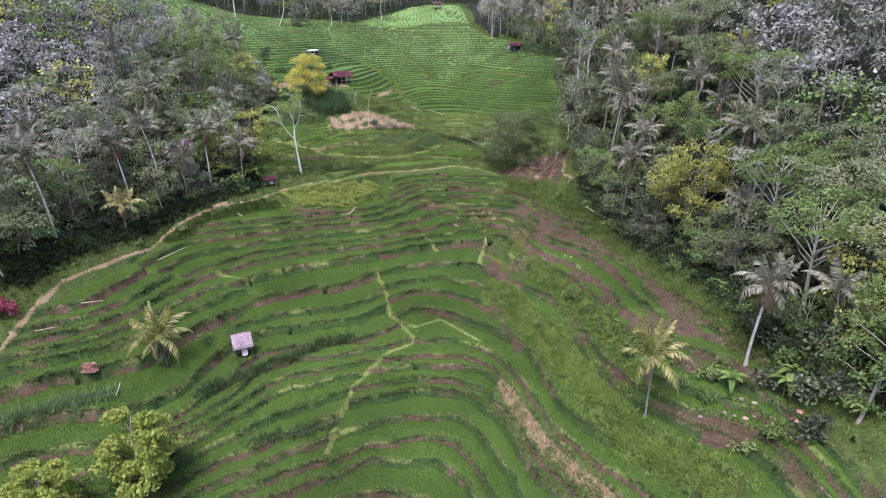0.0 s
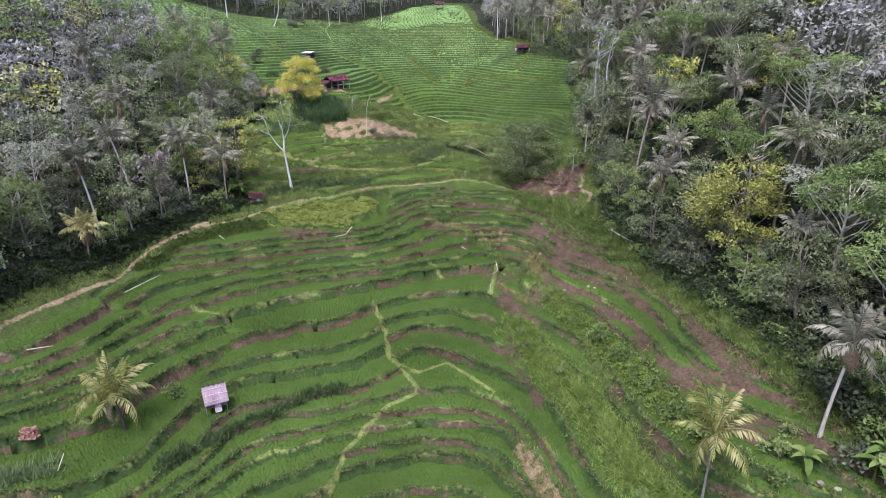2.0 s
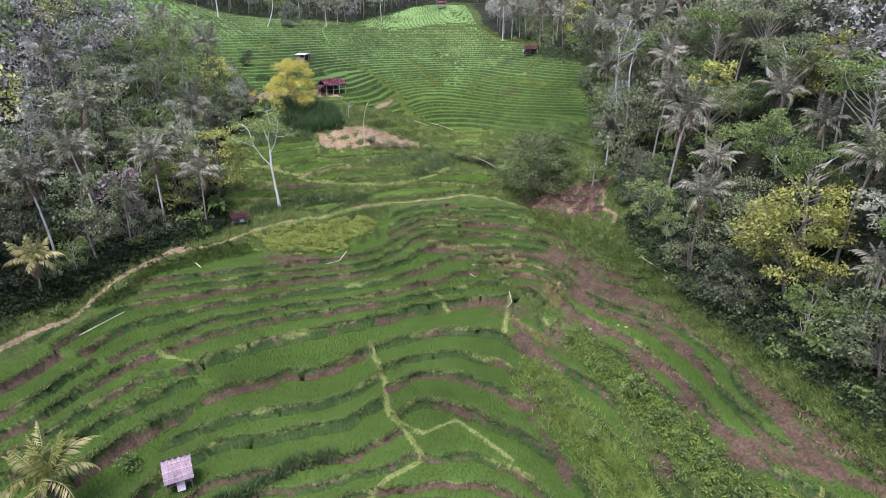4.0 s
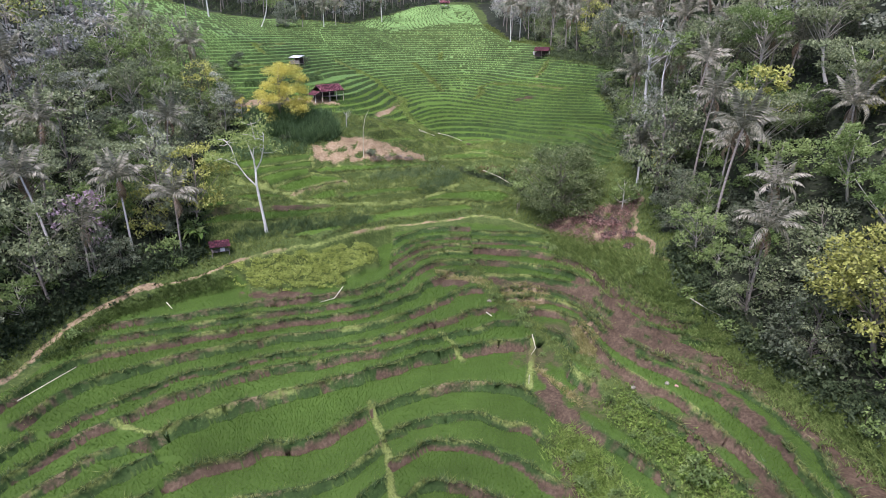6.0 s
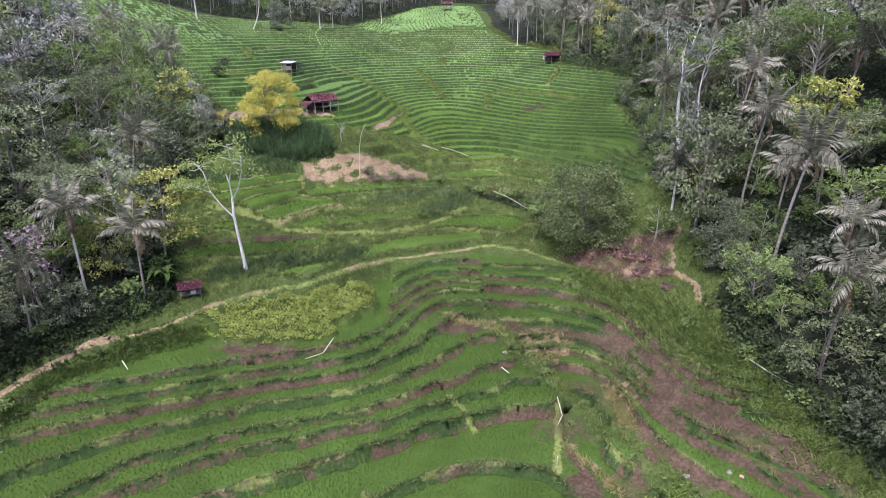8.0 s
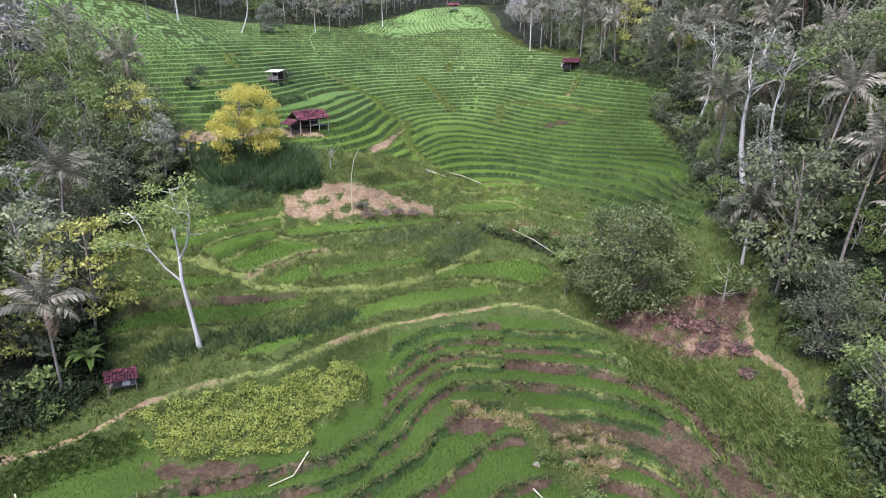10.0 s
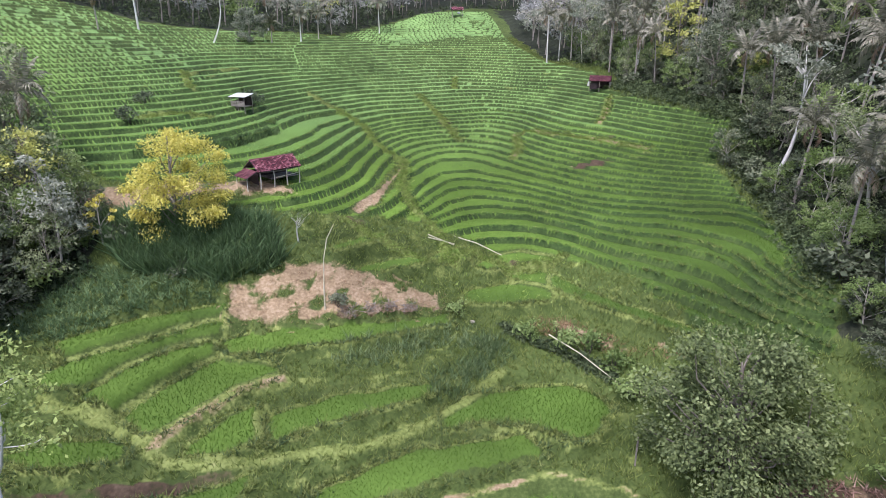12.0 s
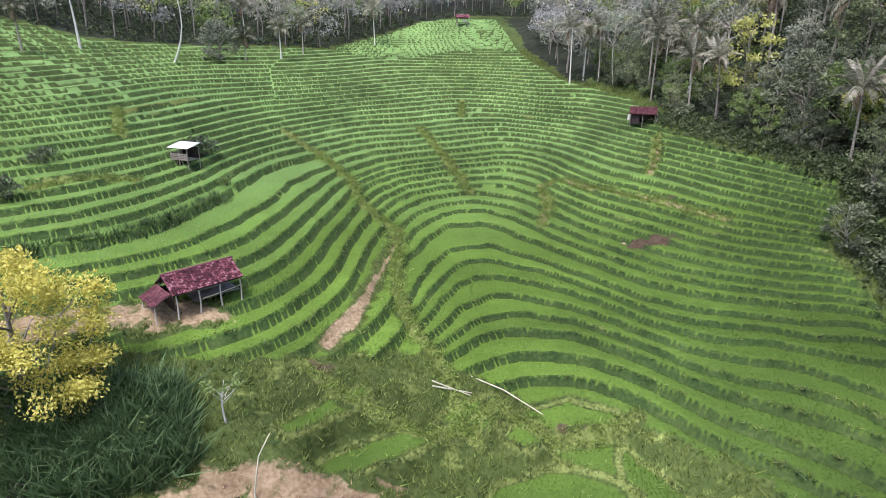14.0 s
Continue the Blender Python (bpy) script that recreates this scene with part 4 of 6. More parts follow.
def broadleaf(seed, name, label, high, wide, bare=0.45, clumps=34, per=40, leaf=0.42, bark=BARK, crown=LEAF, stem=0.018, form="round", lean=0.05, airy=0.5, category="tree"):
    """A tree: tapered trunk with limbs, and a crown of leaf clumps with gaps. bare: share of the height below the crown."""
    rnd = np.random.RandomState(seed)
    ob = thing(name, label, category)
    top = np.array([rnd.normal() * lean * high, rnd.normal() * lean * high, high * 0.93])
    line = branch_line((0, 0, -0.4), top, rnd, 0.05, 8)
    r0 = high * stem + 0.04
    wood = [tube(line, np.linspace(r0 * 1.25, r0 * 0.18, 8), 7)]
    spots, sizes = [], []
    for i in range(clumps):
        f = rnd.uniform(0, 1)
        h = high * (bare + (1 - bare) * (f if form != "flat" else 0.45 + 0.55 * f))
        q = (h / high - bare) / (1 - bare)
        if form == "round":
            reach = wide * math.sqrt(max(0.05, 1 - (2 * q - 0.85) ** 2 / 1.6))
        elif form == "flat":
            reach = wide * (0.55 + 0.45 * q)
        else:
            reach = wide * (1.05 - 0.85 * q)
        a, d = rnd.uniform(0, 6.28), reach * math.sqrt(rnd.uniform(0.08, 1))
        k = np.interp(h * 0.97, line[:, 2], np.arange(8))
        stem_at = line[int(min(k, 6))] + (line[int(min(k, 6)) + 1] - line[int(min(k, 6))]) * (k - int(min(k, 6)))
        spots.append(stem_at + [math.cos(a) * d, math.sin(a) * d, rnd.normal() * 0.03 * high])
        sizes.append(wide * rnd.uniform(0.2, 0.36))
    spots, sizes = np.array(spots), np.array(sizes)
    for s in spots[:: 2 if clumps > 14 else 1]:
        root_h = max(high * bare * 0.75, s[2] - 0.9 * math.hypot(s[0], s[1]) - 0.3)
        k = np.interp(root_h, line[:, 2], np.arange(8))
        a = line[int(min(k, 6))] + (line[int(min(k, 6)) + 1] - line[int(min(k, 6))]) * (k - int(min(k, 6)))
        wood.append(tube(branch_line(a, s, rnd, 0.1, 4), np.linspace(r0 * 0.42, r0 * 0.08, 4), 4))
    part("trunk", join(*wood), bark, ob)
    pts, out = [], []
    middle = spots.mean(0)
    for s, r in zip(spots, sizes):
        p = rnd.normal(size=(per, 3))
        p /= np.linalg.norm(p, axis=1)[:, None]
        p *= r * rnd.uniform(0.25, 1.0, (per, 1)) ** (1 - airy * 0.6)
        p[:, 2] *= 0.62 if form != "flat" else 0.35
        p[:, 2] += 0.12 * r
        pts.append(s + p)
        o = s + p - middle
        out.append(o / (np.linalg.norm(o, axis=1)[:, None] + 1e-6))
    part("crown", leaves(np.concatenate(pts), leaf, rnd, np.concatenate(out), 0.45), crown, ob)
    return ob


def kapok(seed):
    """A tall pale tree: a trunk that forks at mid height, level crooked limbs, thin twigs with scattered small leaves."""
    rnd = np.random.RandomState(seed)
    ob = thing("kapok_tree", "pale-trunked kapok tree with a forked, thinly leaved crown", "tree")
    stem = np.array([(0, 0, -0.4), (-0.15, 0, 1.5), (-0.5, 0.1, 4.2), (-0.75, 0, 7.0), (-0.7, 0.1, 9.0)], float)
    wood = [tube(stem, [0.3, 0.21, 0.18, 0.165, 0.14], 8)]
    forks = [[(-0.6, 0, 6.6), (-1.9, -0.3, 8.2), (-3.0, -0.4, 10.0), (-3.6, -0.2, 12.2), (-4.6, 0.1, 13.2)], [(-0.7, 0.1, 8.6), (-0.9, 0.3, 11.0), (-0.4, 0.2, 13.2), (-0.7, 0.1, 15.4)],
             [(-0.7, 0, 8.8), (0.3, -0.4, 10.4), (0.9, -0.6, 12.2), (1.0, -0.4, 14.0)], [(-0.8, 0.2, 10.4), (-1.6, 1.4, 11.6), (-2.2, 2.4, 12.6)], [(-2.9, -0.4, 9.8), (-4.3, -1.0, 10.6), (-5.4, -1.2, 11.0)]]
    tips = []
    for f in forks:
        f = np.array(f, float)
        wood.append(tube(f, np.linspace(0.105, 0.04, len(f)), 6))
        for i in range(7):
            t = rnd.uniform(0.45, 1) * (len(f) - 1.001)
            a = f[int(t)] + (f[int(t) + 1] - f[int(t)]) * (t % 1)
            g = rnd.uniform(0, 6.28)
            b = a + np.array([math.cos(g), math.sin(g), rnd.uniform(0.0, 0.6)]) * rnd.uniform(0.9, 2.0)
            wood.append(tube(branch_line(a, b, rnd, 0.12, 4), np.linspace(0.045, 0.015, 4), 4))
            tips.append(b)
    part("trunk", join(*wood), BARK_WHITE, ob)
    tips = np.array(tips)
    p = np.repeat(tips, 90, 0) + rnd.normal(size=(len(tips) * 90, 3)) * [0.6, 0.6, 0.3]
    part("crown", leaves(p, 0.3, rnd, None, 0.6), LEAF_THIN, ob)
    return ob


def frond_mesh(seed, length=4.2, droop=0.55, pairs=20, leaflet=0.85):
    """One feathered palm leaf along +x, rising and then drooping: midrib and hanging leaflets."""
    rnd = np.random.RandomState(seed)
    t = np.linspace(0, 1, 9)
    rise = length * (0.42 * t - droop * t**2.2)
    rib = np.stack([length * (t - 0.18 * t**3 * droop * 2), 0.08 * length * rnd.normal() * t**2, rise], 1)
    pieces = [tube(rib, np.linspace(0.055, 0.012, 9), 4)]
    ts = np.linspace(0.1, 0.99, pairs)
    at = np.stack([np.interp(ts, t, rib[:, k]) for k in range(3)], 1)
    way = np.stack([np.gradient(np.interp(ts, t, rib[:, k])) for k in range(3)], 1)
    way /= np.linalg.norm(way, axis=1)[:, None]
    long = leaflet * np.sin(np.clip(ts * 1.1 + 0.12, 0, 1.12) * np.pi * 0.86) + 0.15
    for s in (-1, 1):
        out = way * 0.55 + np.array([0, s * 0.75, 0]) + np.array([0, 0, -0.5]) + rnd.normal(size=(pairs, 3)) * 0.12
        out /= np.linalg.norm(out, axis=1)[:, None]
        tip = at + out * long[:, None] + np.array([0, 0, -0.22]) * long[:, None]
        mid = at + out * long[:, None] * 0.5
        w = way * 0.11
        v = np.stack([at, mid - w, tip, mid + w], 1).reshape(-1, 3)
        k = np.arange(pairs)[:, None] * 4
        pieces.append((v, np.concatenate([k, k + 1, k + 2, k + 3], 1)))
    return join(*pieces)


def turned(data, m):
    v = np.asarray(data[0])
    m = np.array(m)
    return v @ m[:3, :3].T + m[:3, 3], data[1]


def palm(seed, label, high, spread=3.8, fronds=17, lean=(0.1, 0.0), leaf=PALM, bark=BARK_PALM, split=False, dead=4, stem=0.15):
    """A coconut palm: bowed ringed trunk, a crown of arching fronds, some dry ones hanging. split: each frond is a part."""
    rnd = np.random.RandomState(seed)
    ob = thing("coconut_palm", label, "palm tree")
    t = np.linspace(0, 1, 9)[:, None]
    bow = np.array([lean[0], lean[1], 0]) * high
    line = np.concatenate([[[0, 0, -0.4]], bow * t[1:] ** 1.6 + np.array([0, 0, high]) * t[1:]])
    part("trunk", tube(line, np.concatenate([[stem * 1.6], np.linspace(stem * 1.1, stem * 0.75, 8)]), 7), bark, ob)
    head = line[-1] + [0, 0, 0.1]
    green, dry = [], []
    kinds = [frond_mesh(seed * 10 + k, spread * s, d) for k, (s, d) in enumerate(((1.0, 0.55), (0.95, 0.8), (0.9, 0.25)))]
    meshes = [tagged_sheet("frond", *k, leaf) for k in kinds] if split else []
    for i in range(fronds):
        a = i * 137.5 + rnd.uniform(-15, 15)
        up = 62 - 75 * (i / fronds) + rnd.uniform(-10, 10)
        m = pose(*head, rnd.uniform(-25, 25), -up, a) @ Matrix.Scale(rnd.uniform(0.85, 1.1), 4)
        kind = 2 if up > 35 else (0 if up > 0 else 1)
        if split:
            f = new("frond", meshes[kind])
            f.parent = ob
            f.matrix_local = m
        else:
            green.append(turned(kinds[kind], m))
    for i in range(dead):
        m = pose(*(head - [0, 0, 0.15]), rnd.uniform(-30, 30), 55 + rnd.uniform(-8, 18), rnd.uniform(0, 360)) @ Matrix.Scale(0.75, 4)
        dry.append(turned(kinds[1], m))
    if green:
        part("crown", join(*green), leaf, ob)
    if dry:
        part("dead_frond_skirt", join(*dry), PALM_DRY, ob, "dry tan hanging fronds")
    return ob


def banana_leaf(seed, length=2.2):
    rnd = np.random.RandomState(seed)
    t = np.linspace(0, 1, 8)
    rib = np.stack([length * t * 0.85, np.zeros(8), length * (0.75 * t - 0.95 * t**2.4)], 1)
    half = 0.3 * np.sin(np.clip(t * 0.97 + 0.03, 0, 1) * np.pi) ** 0.6 * length / 2.2
    rows = np.stack([rib + np.stack([0 * t, -half, half * 0.25], 1), rib - [0, 0, 0.03], rib + np.stack([0 * t, half, half * 0.25], 1)], 1)
    rows += rnd.normal(size=rows.shape) * 0.025
    f = [(i * 3 + s, i * 3 + s + 1, i * 3 + s + 4, i * 3 + s + 3) for i in range(7) for s in (0, 1)]
    return rows.reshape(-1, 3), np.array(f)


def banana(seed, label="banana plant with broad arching green leaves on the terrace bank", high=1.6, count=8):
    rnd = np.random.RandomState(seed)
    ob = thing("banana_plant", label, "plant")
    part("stem", tube([(0, 0, -0.2), (0.03, 0, high * 0.5), (0, 0.05, high)], [0.14, 0.11, 0.07], 7), GRASS, ob)
    meshes = [tagged_sheet("leaf", *banana_leaf(seed * 5 + k), BANANA) for k in range(3)]
    for i in range(count):
        f = new("leaf", meshes[i % 3])
        f.parent = ob
        f.matrix_local = pose(0, 0, high - 0.05, rnd.uniform(-15, 15), -rnd.uniform(-5, 50), i * 137.5 + rnd.uniform(-20, 20)) @ Matrix.Scale(rnd.uniform(0.75, 1.15), 4)
    return ob


def shrub(seed, label, high, wide, leaf=0.22, count=420, crown=LEAF, name="shrub"):
    """A low bush: several stems and an uneven mound of leaves."""
    rnd = np.random.RandomState(seed)
    ob = thing(name, label, "bush")
    tips = []
    wood = []
    for i in range(9):
        a, d = rnd.uniform(0, 6.28), wide * rnd.uniform(0.15, 0.85)
        tip = (math.cos(a) * d, math.sin(a) * d, high * rnd.uniform(0.45, 0.95) * (1.1 - 0.5 * d / wide))
        tips.append(tip)
        wood.append(tube(branch_line((math.cos(a) * 0.1, math.sin(a) * 0.1, -0.15), tip, rnd, 0.1, 4), [0.04, 0.03, 0.02, 0.01], 4))
    part("branching_stem", join(*wood), BARK_DARK, ob)
    tips = np.array(tips)
    pick = tips[rnd.randint(0, len(tips), count)]
    p = rnd.normal(size=(count, 3))
    p = pick + p / np.linalg.norm(p, axis=1)[:, None] * wide * 0.42 * rnd.uniform(0.2, 1, (count, 1)) ** 0.5 * [1, 1, 0.75]
    p[:, 2] = np.maximum(p[:, 2], 0.03)
    o = p - [0, 0, high * 0.35]
    part("crown", leaves(p, leaf, rnd, o / np.linalg.norm(o, axis=1)[:, None], 0.4), crown, ob)
    return ob


def blades(x, y, z, rnd, high, wide, each=4, spread=0.12, lean=0.35):
    """Tufts of grass: each a few pointed, leaning blades (triangles)."""
    n = len(x)
    root = np.stack([x, y, z], 1)[:, None] + np.concatenate([rnd.normal(size=(n, each, 2)) * spread, np.full((n, each, 1), -0.04)], 2)
    a = rnd.uniform(0, 6.28, (n, each, 1))
    h = np.asarray(high).reshape(-1, 1, 1) * rnd.uniform(0.65, 1.25, (n, each, 1))
    across = np.concatenate([np.cos(a), np.sin(a), np.zeros_like(a)], 2) * wide * 0.5
    tilt = np.concatenate([rnd.normal(size=(n, each, 2)) * lean, np.ones((n, each, 1))], 2) * h
    v = np.stack([root - across, root + across, root + tilt], 2).reshape(-1, 3)
    return v, np.arange(len(v)).reshape(-1, 3)


def on_ground(ob, x, y, turn=0.0, size=1.0, sink=0.05, tilt=(0, 0)):
    ob.matrix_basis = pose(x, y, ground_z(x, y) - sink, tilt[0], tilt[1], turn) @ Matrix.Scale(size, 4)
    return ob


def plant(ob, x, y, turn=0.0, size=1.0, sink=0.05, stretch=1.0, label="", group=""):
    """A copy of a plant, set on the ground."""
    m = pose(x, y, float(sheet_z(np.array([x]), np.array([y]))[0]) - sink, 0, 0, turn) @ Matrix.Diagonal((size, size, size * stretch, 1))
    return tagged(copy_thing(ob, m), label, group=group)


def box_bm(*boxes, bevel=0.0):
    """Boxes (centre, size, turn in degrees about x, y, z) in one bmesh, with worn edges."""
    bm = bmesh.new()
    for centre, size, *turn in boxes:
        m = pose(*centre, *(turn[0] if turn else (0, 0, 0))) @ Matrix.Diagonal((*size, 1))
        bmesh.ops.create_cube(bm, size=1, matrix=m)
    if bevel:
        bmesh.ops.bevel(bm, geom=bm.edges[:], offset=bevel, segments=1, affect="EDGES")
    return bm


def pole_mesh(length, r, seed=0, bend=0.02, sides=6):
    rnd = np.random.RandomState(seed)
    t = np.linspace(0, 1, 6)[:, None]
    line = np.array([0, 0, length]) * t + np.array([rnd.normal(), rnd.normal(), 0]) * bend * length * np.sin(t * np.pi)
    return tube(line, np.linspace(r * 1.1, r * 0.8, 6), sides)

# ---- trees: one of each kind, then copies through the woods ----
rng = np.random.RandomState(11)
TREE = "woodland tree"
FOREST = [
    broadleaf(21, "forest_tree", "tall grey-green broadleaf tree in the wooded hillside", 12.5, 4.8, 0.22, 44, 42, 0.44, BARK, LEAF, 0.010),
    broadleaf(22, "forest_tree", "dark-leaved broadleaf tree in the wooded hillside", 11, 4.6, 0.15, 44, 42, 0.44, BARK, LEAF_DARK, 0.010),
    broadleaf(23, "forest_tree", "slender tree with a pale trunk and layered feathery crown", 16, 5.4, 0.5, 28, 44, 0.46, BARK_PALE, LEAF_GREY, 0.007, "flat", 0.04, 0.8),
    broadleaf(24, "forest_tree", "bright green young broadleaf tree at the wood's edge", 9.5, 4.2, 0.18, 38, 52, 0.42, BARK_PALE, LEAF_BRIGHT, 0.010),
    broadleaf(25, "forest_tree", "thin pale tree with a sparse grey-green crown", 15, 3.8, 0.35, 28, 40, 0.44, BARK_PALE, LEAF_GREY, 0.007, "cone", 0.05, 0.8),
    broadleaf(26, "forest_tree", "dense dark green tree standing on the slope", 8.5, 4.2, 0.08, 44, 42, 0.43, BARK, LEAF_DARK, 0.012),
    broadleaf(27, "forest_tree", "olive-green broadleaf tree in the wooded hillside", 11, 4.4, 0.22, 40, 34, 0.48, BARK, LEAF_OLIVE, 0.010),
]
SHARE = (0.31, 0.15, 0.14, 0.14, 0.1, 0.11, 0.05)
PALMS = [palm(31 + i, "coconut palm with arching grey-green fronds among the trees", h, 5.2, 15, ln, PALM, dead=2) for i, (h, ln) in enumerate(((10, (0.12, 0.03)), (12, (-0.1, 0.05)), (8.5, (0.04, -0.1))))]
SHRUBS = [shrub(41, "dark green shrub in the undergrowth of the wood", 1.7, 1.6, 0.36, 230, LEAF_DARK), shrub(42, "leafy green shrub at the wood's edge", 1.4, 1.4, 0.28, 260, LEAF_BRIGHT),
          shrub(43, "light green bush beside the terraces", 1.0, 1.0, 0.26, 230, LEAF_BRIGHT)]
for i, o in enumerate(FOREST + PALMS):
    on_ground(o, -60 + 13 * i, 372 + 6 * (i % 3), i * 40)
for i, o in enumerate(SHRUBS):
    on_ground(o, -46 + 10 * i, 366, i * 40)


def scatter(ring, gap, box, avoid=(), seed=1):
    """Places at least gap apart inside a ring."""
    rnd = np.random.RandomState(seed)
    xa, ya, xb, yb = box
    count = int((xb - xa) * (yb - ya) / gap**2 * 6)
    xs, ys = rnd.uniform(xa, xb, count), rnd.uniform(ya, yb, count)
    got, out = np.array(list(avoid) + [(1e6, 1e6)]), []
    for x, y, ok in zip(xs, ys, inside(xs, ys, ring)):
        if ok and ((got[:, 0] - x) ** 2 + (got[:, 1] - y) ** 2).min() > gap * gap:
            got = np.concatenate([got, [(x, y)]])
            out.append((x, y))
    return out


HERO = []  # places of the trees set by hand


def hero(ob, x, y, turn=0.0, size=1.0):
    HERO.append((x, y))
    return on_ground(ob, x, y, turn, size)


hero(palm(51, "short coconut palm with yellow-green fronds on the terrace edge", 3.6, 5.4, 19, (-0.2, 0.25), PALM_YELLOW, BARK_DARK, True, 3), -33.4, 63.5, 20)
hero(palm(52, "yellowing coconut palm with drooping fronds on a paddy bund", 7.2, 5.2, 13, (0.0, -0.01), PALM_YELLOW, BARK_PALM, True, 3, 0.1), 21.2, 53.0, 0)
hero(palm(53, "tall coconut palm with a pale trunk and dry fronds", 9.2, 4.6, 18, (0.12, 0.02), PALM, BARK_PALE, True, 7, 0.16), 33.2, 57.4, 0)
hero(palm(54, "tall leaning coconut palm at the edge of the wood", 11.5, 5.0, 18, (-0.16, 0.0), PALM, BARK_WHITE, True, 4), -55.7, 81.6, 0)
hero(palm(55, "tall leaning coconut palm at the edge of the wood", 10.5, 5.0, 18, (-0.14, 0.0), PALM, BARK_WHITE, True, 4), -52.5, 97.5, 0)
hero(palm(56, "leaning coconut palm with a slim pale trunk", 11.0, 5.0, 17, (-0.2, 0.05), PALM, BARK_WHITE, True, 3), -50.5, 105, 0)
hero(palm(57, "small coconut palm with a dark trunk beside the footpath", 7.6, 4.8, 15, (0.0, 0.02), PALM, BARK_PALM, True, 2, 0.12), -38, 111.6, 0)
hero(palm(58, "young coconut palm at the foot of the wood", 4.5, 4.0, 14, (0.05, 0.0), PALM_YELLOW, BARK_PALM, False, 3, 0.12), -50.2, 90.2, 0)
hero(palm(59, "coconut palm with a slim pale trunk beside the footpath", 9.5, 4.8, 16, (-0.03, 0.0), PALM, BARK_WHITE, True, 3, 0.13), -43.6, 110, 0)
for i, (x, y, h) in enumerate(((39.6, 189.1, 8.5), (20, 259.8, 12), (26, 258, 11.5), (23.5, 262, 10), (29.5, 231.5, 11), (34, 226, 11), (31.5, 240, 11.5), (-45.8, 263, 6.5), (-43.9, 277, 7), (-30, 312, 10), (-78, 223, 6.5), (-60, 283, 9), (-52, 257, 4.5), (26.5, 127.5, 6.0))):
    hero(palm(170 + i, "coconut palm with silvery arching fronds above the terraces", h, 4.8 if h > 8 else 3.6, 16, (0.03 * (i % 3 - 1), 0.02), PALM, BARK_WHITE if i % 2 else BARK_PALM, i < 2, 2, 0.15), x, y, i * 50)
hero(kapok(61), -28.2, 117.2, 0)
hero(broadleaf(62, "yellow_tree", "broadleaf tree with bright yellow foliage beside the tiled hut", 10.2, 5.2, 0.02, 52, 280, 0.25, BARK, LEAF_YELLOW, 0.02, "round", 0.03, 0.1), -33.8, 151.8, 30)
hero(broadleaf(63, "mango_tree", "large dense dark green tree beside the footpath", 9.0, 6.4, 0.02, 110, 150, 0.31, BARK, LEAF_MANGO, 0.03, "round", 0.02, 0.3), 15.4, 130.4, 10, 1.06)
hero(broadleaf(64, "yellow_green_tree", "tall tree with yellow-green leaves at the wood's edge", 15.0, 6.0, 0.25, 60, 100, 0.4, BARK, LEAF_OLIVE, 0.014, "round", 0.04, 0.5), 37.5, 86.5, 0)
hero(broadleaf(65, "young_tree", "young tree with large lime green leaves on a paddy bank", 9.0, 3.3, 0.15, 60, 110, 0.42, BARK_PALE, LEAF_LIME, 0.008, "round", 0.03, 0.95), -29.2, 47.8, 0)
hero(broadleaf(66, "young_tree", "young tree with pale lime leaves on a paddy bank", 5.8, 3.0, 0.15, 40, 100, 0.4, BARK_PALE, LEAF_LIME, 0.012, "round", 0.03, 0.7), -36.5, 43.8, 0)
hero(broadleaf(67, "tall_tree", "tall forked tree with a smooth pale trunk above the terraces", 19, 5.4, 0.55, 22, 40, 0.5, BARK_WHITE, LEAF_GREY, 0.013, "flat", 0.03, 0.9), 31.2, 139.5, 0)
hero(broadleaf(68, "tall_tree", "slim tall tree with a white trunk", 16, 3.8, 0.58, 16, 36, 0.5, BARK_WHITE, LEAF_BRIGHT, 0.009, "flat", 0.03, 0.9), 33.0, 135.6, 0)
hero(broadleaf(69, "tall_tree", "tall pale-trunked tree with a thin crown at the wood's edge", 17, 4.6, 0.55, 18, 38, 0.5, BARK_WHITE, LEAF_GREY, 0.012, "flat", 0.03, 0.9), 37.6, 171.5, 0)
hero(broadleaf(70, "yellow_green_tree", "broad tree with yellow-green foliage above the palms", 15, 6.5, 0.3, 50, 44, 0.6, BARK, LEAF_OLIVE, 0.014, "round", 0.03, 0.5), 47, 238, 0)
hero(broadleaf(71, "yellow_green_tree", "tree with light yellow-green crown on the wooded slope", 10, 4.0, 0.25, 34, 40, 0.5, BARK, LEAF_OLIVE, 0.014, "round", 0.03, 0.6), 41, 122, 0)
hero(broadleaf(72, "dry_tree", "nearly leafless tree with pinkish dry twigs among palms", 9, 3.2, 0.3, 26, 34, 0.4, BARK_PALE, LEAF_PINK, 0.012, "round", 0.05, 0.9), -47, 107.5, 0)
hero(broadleaf(73, "tall_tree", "very thin tall white trunk standing above the upper terraces", 22, 2.6, 0.75, 12, 30, 0.5, BARK_WHITE, LEAF_GREY, 0.006, "cone", 0.01, 0.9), -63.3, 246, 0)
hero(broadleaf(74, "tall_tree", "leaning pale trunk at the edge of the far wood", 17, 3.4, 0.6, 16, 30, 0.5, BARK_WHITE, LEAF_GREY, 0.010, "cone", 0.12, 0.9), -77, 238, 200)
hero(broadleaf(75, "grey_tree", "round grey-green tree at the head of the terraces", 8.5, 4.2, 0.05, 40, 60, 0.45, BARK, LEAF_GREY, 0.014, "round", 0.02, 0.4), -58, 257, 0)
hero(broadleaf(76, "sapling", "thin sapling with few leaves at the edge of bare ground", 3.6, 1.3, 0.5, 8, 26, 0.26, BARK_WHITE, LEAF_BRIGHT, 0.010, "flat", 0.05, 0.9), -21.8, 152.8, 0)
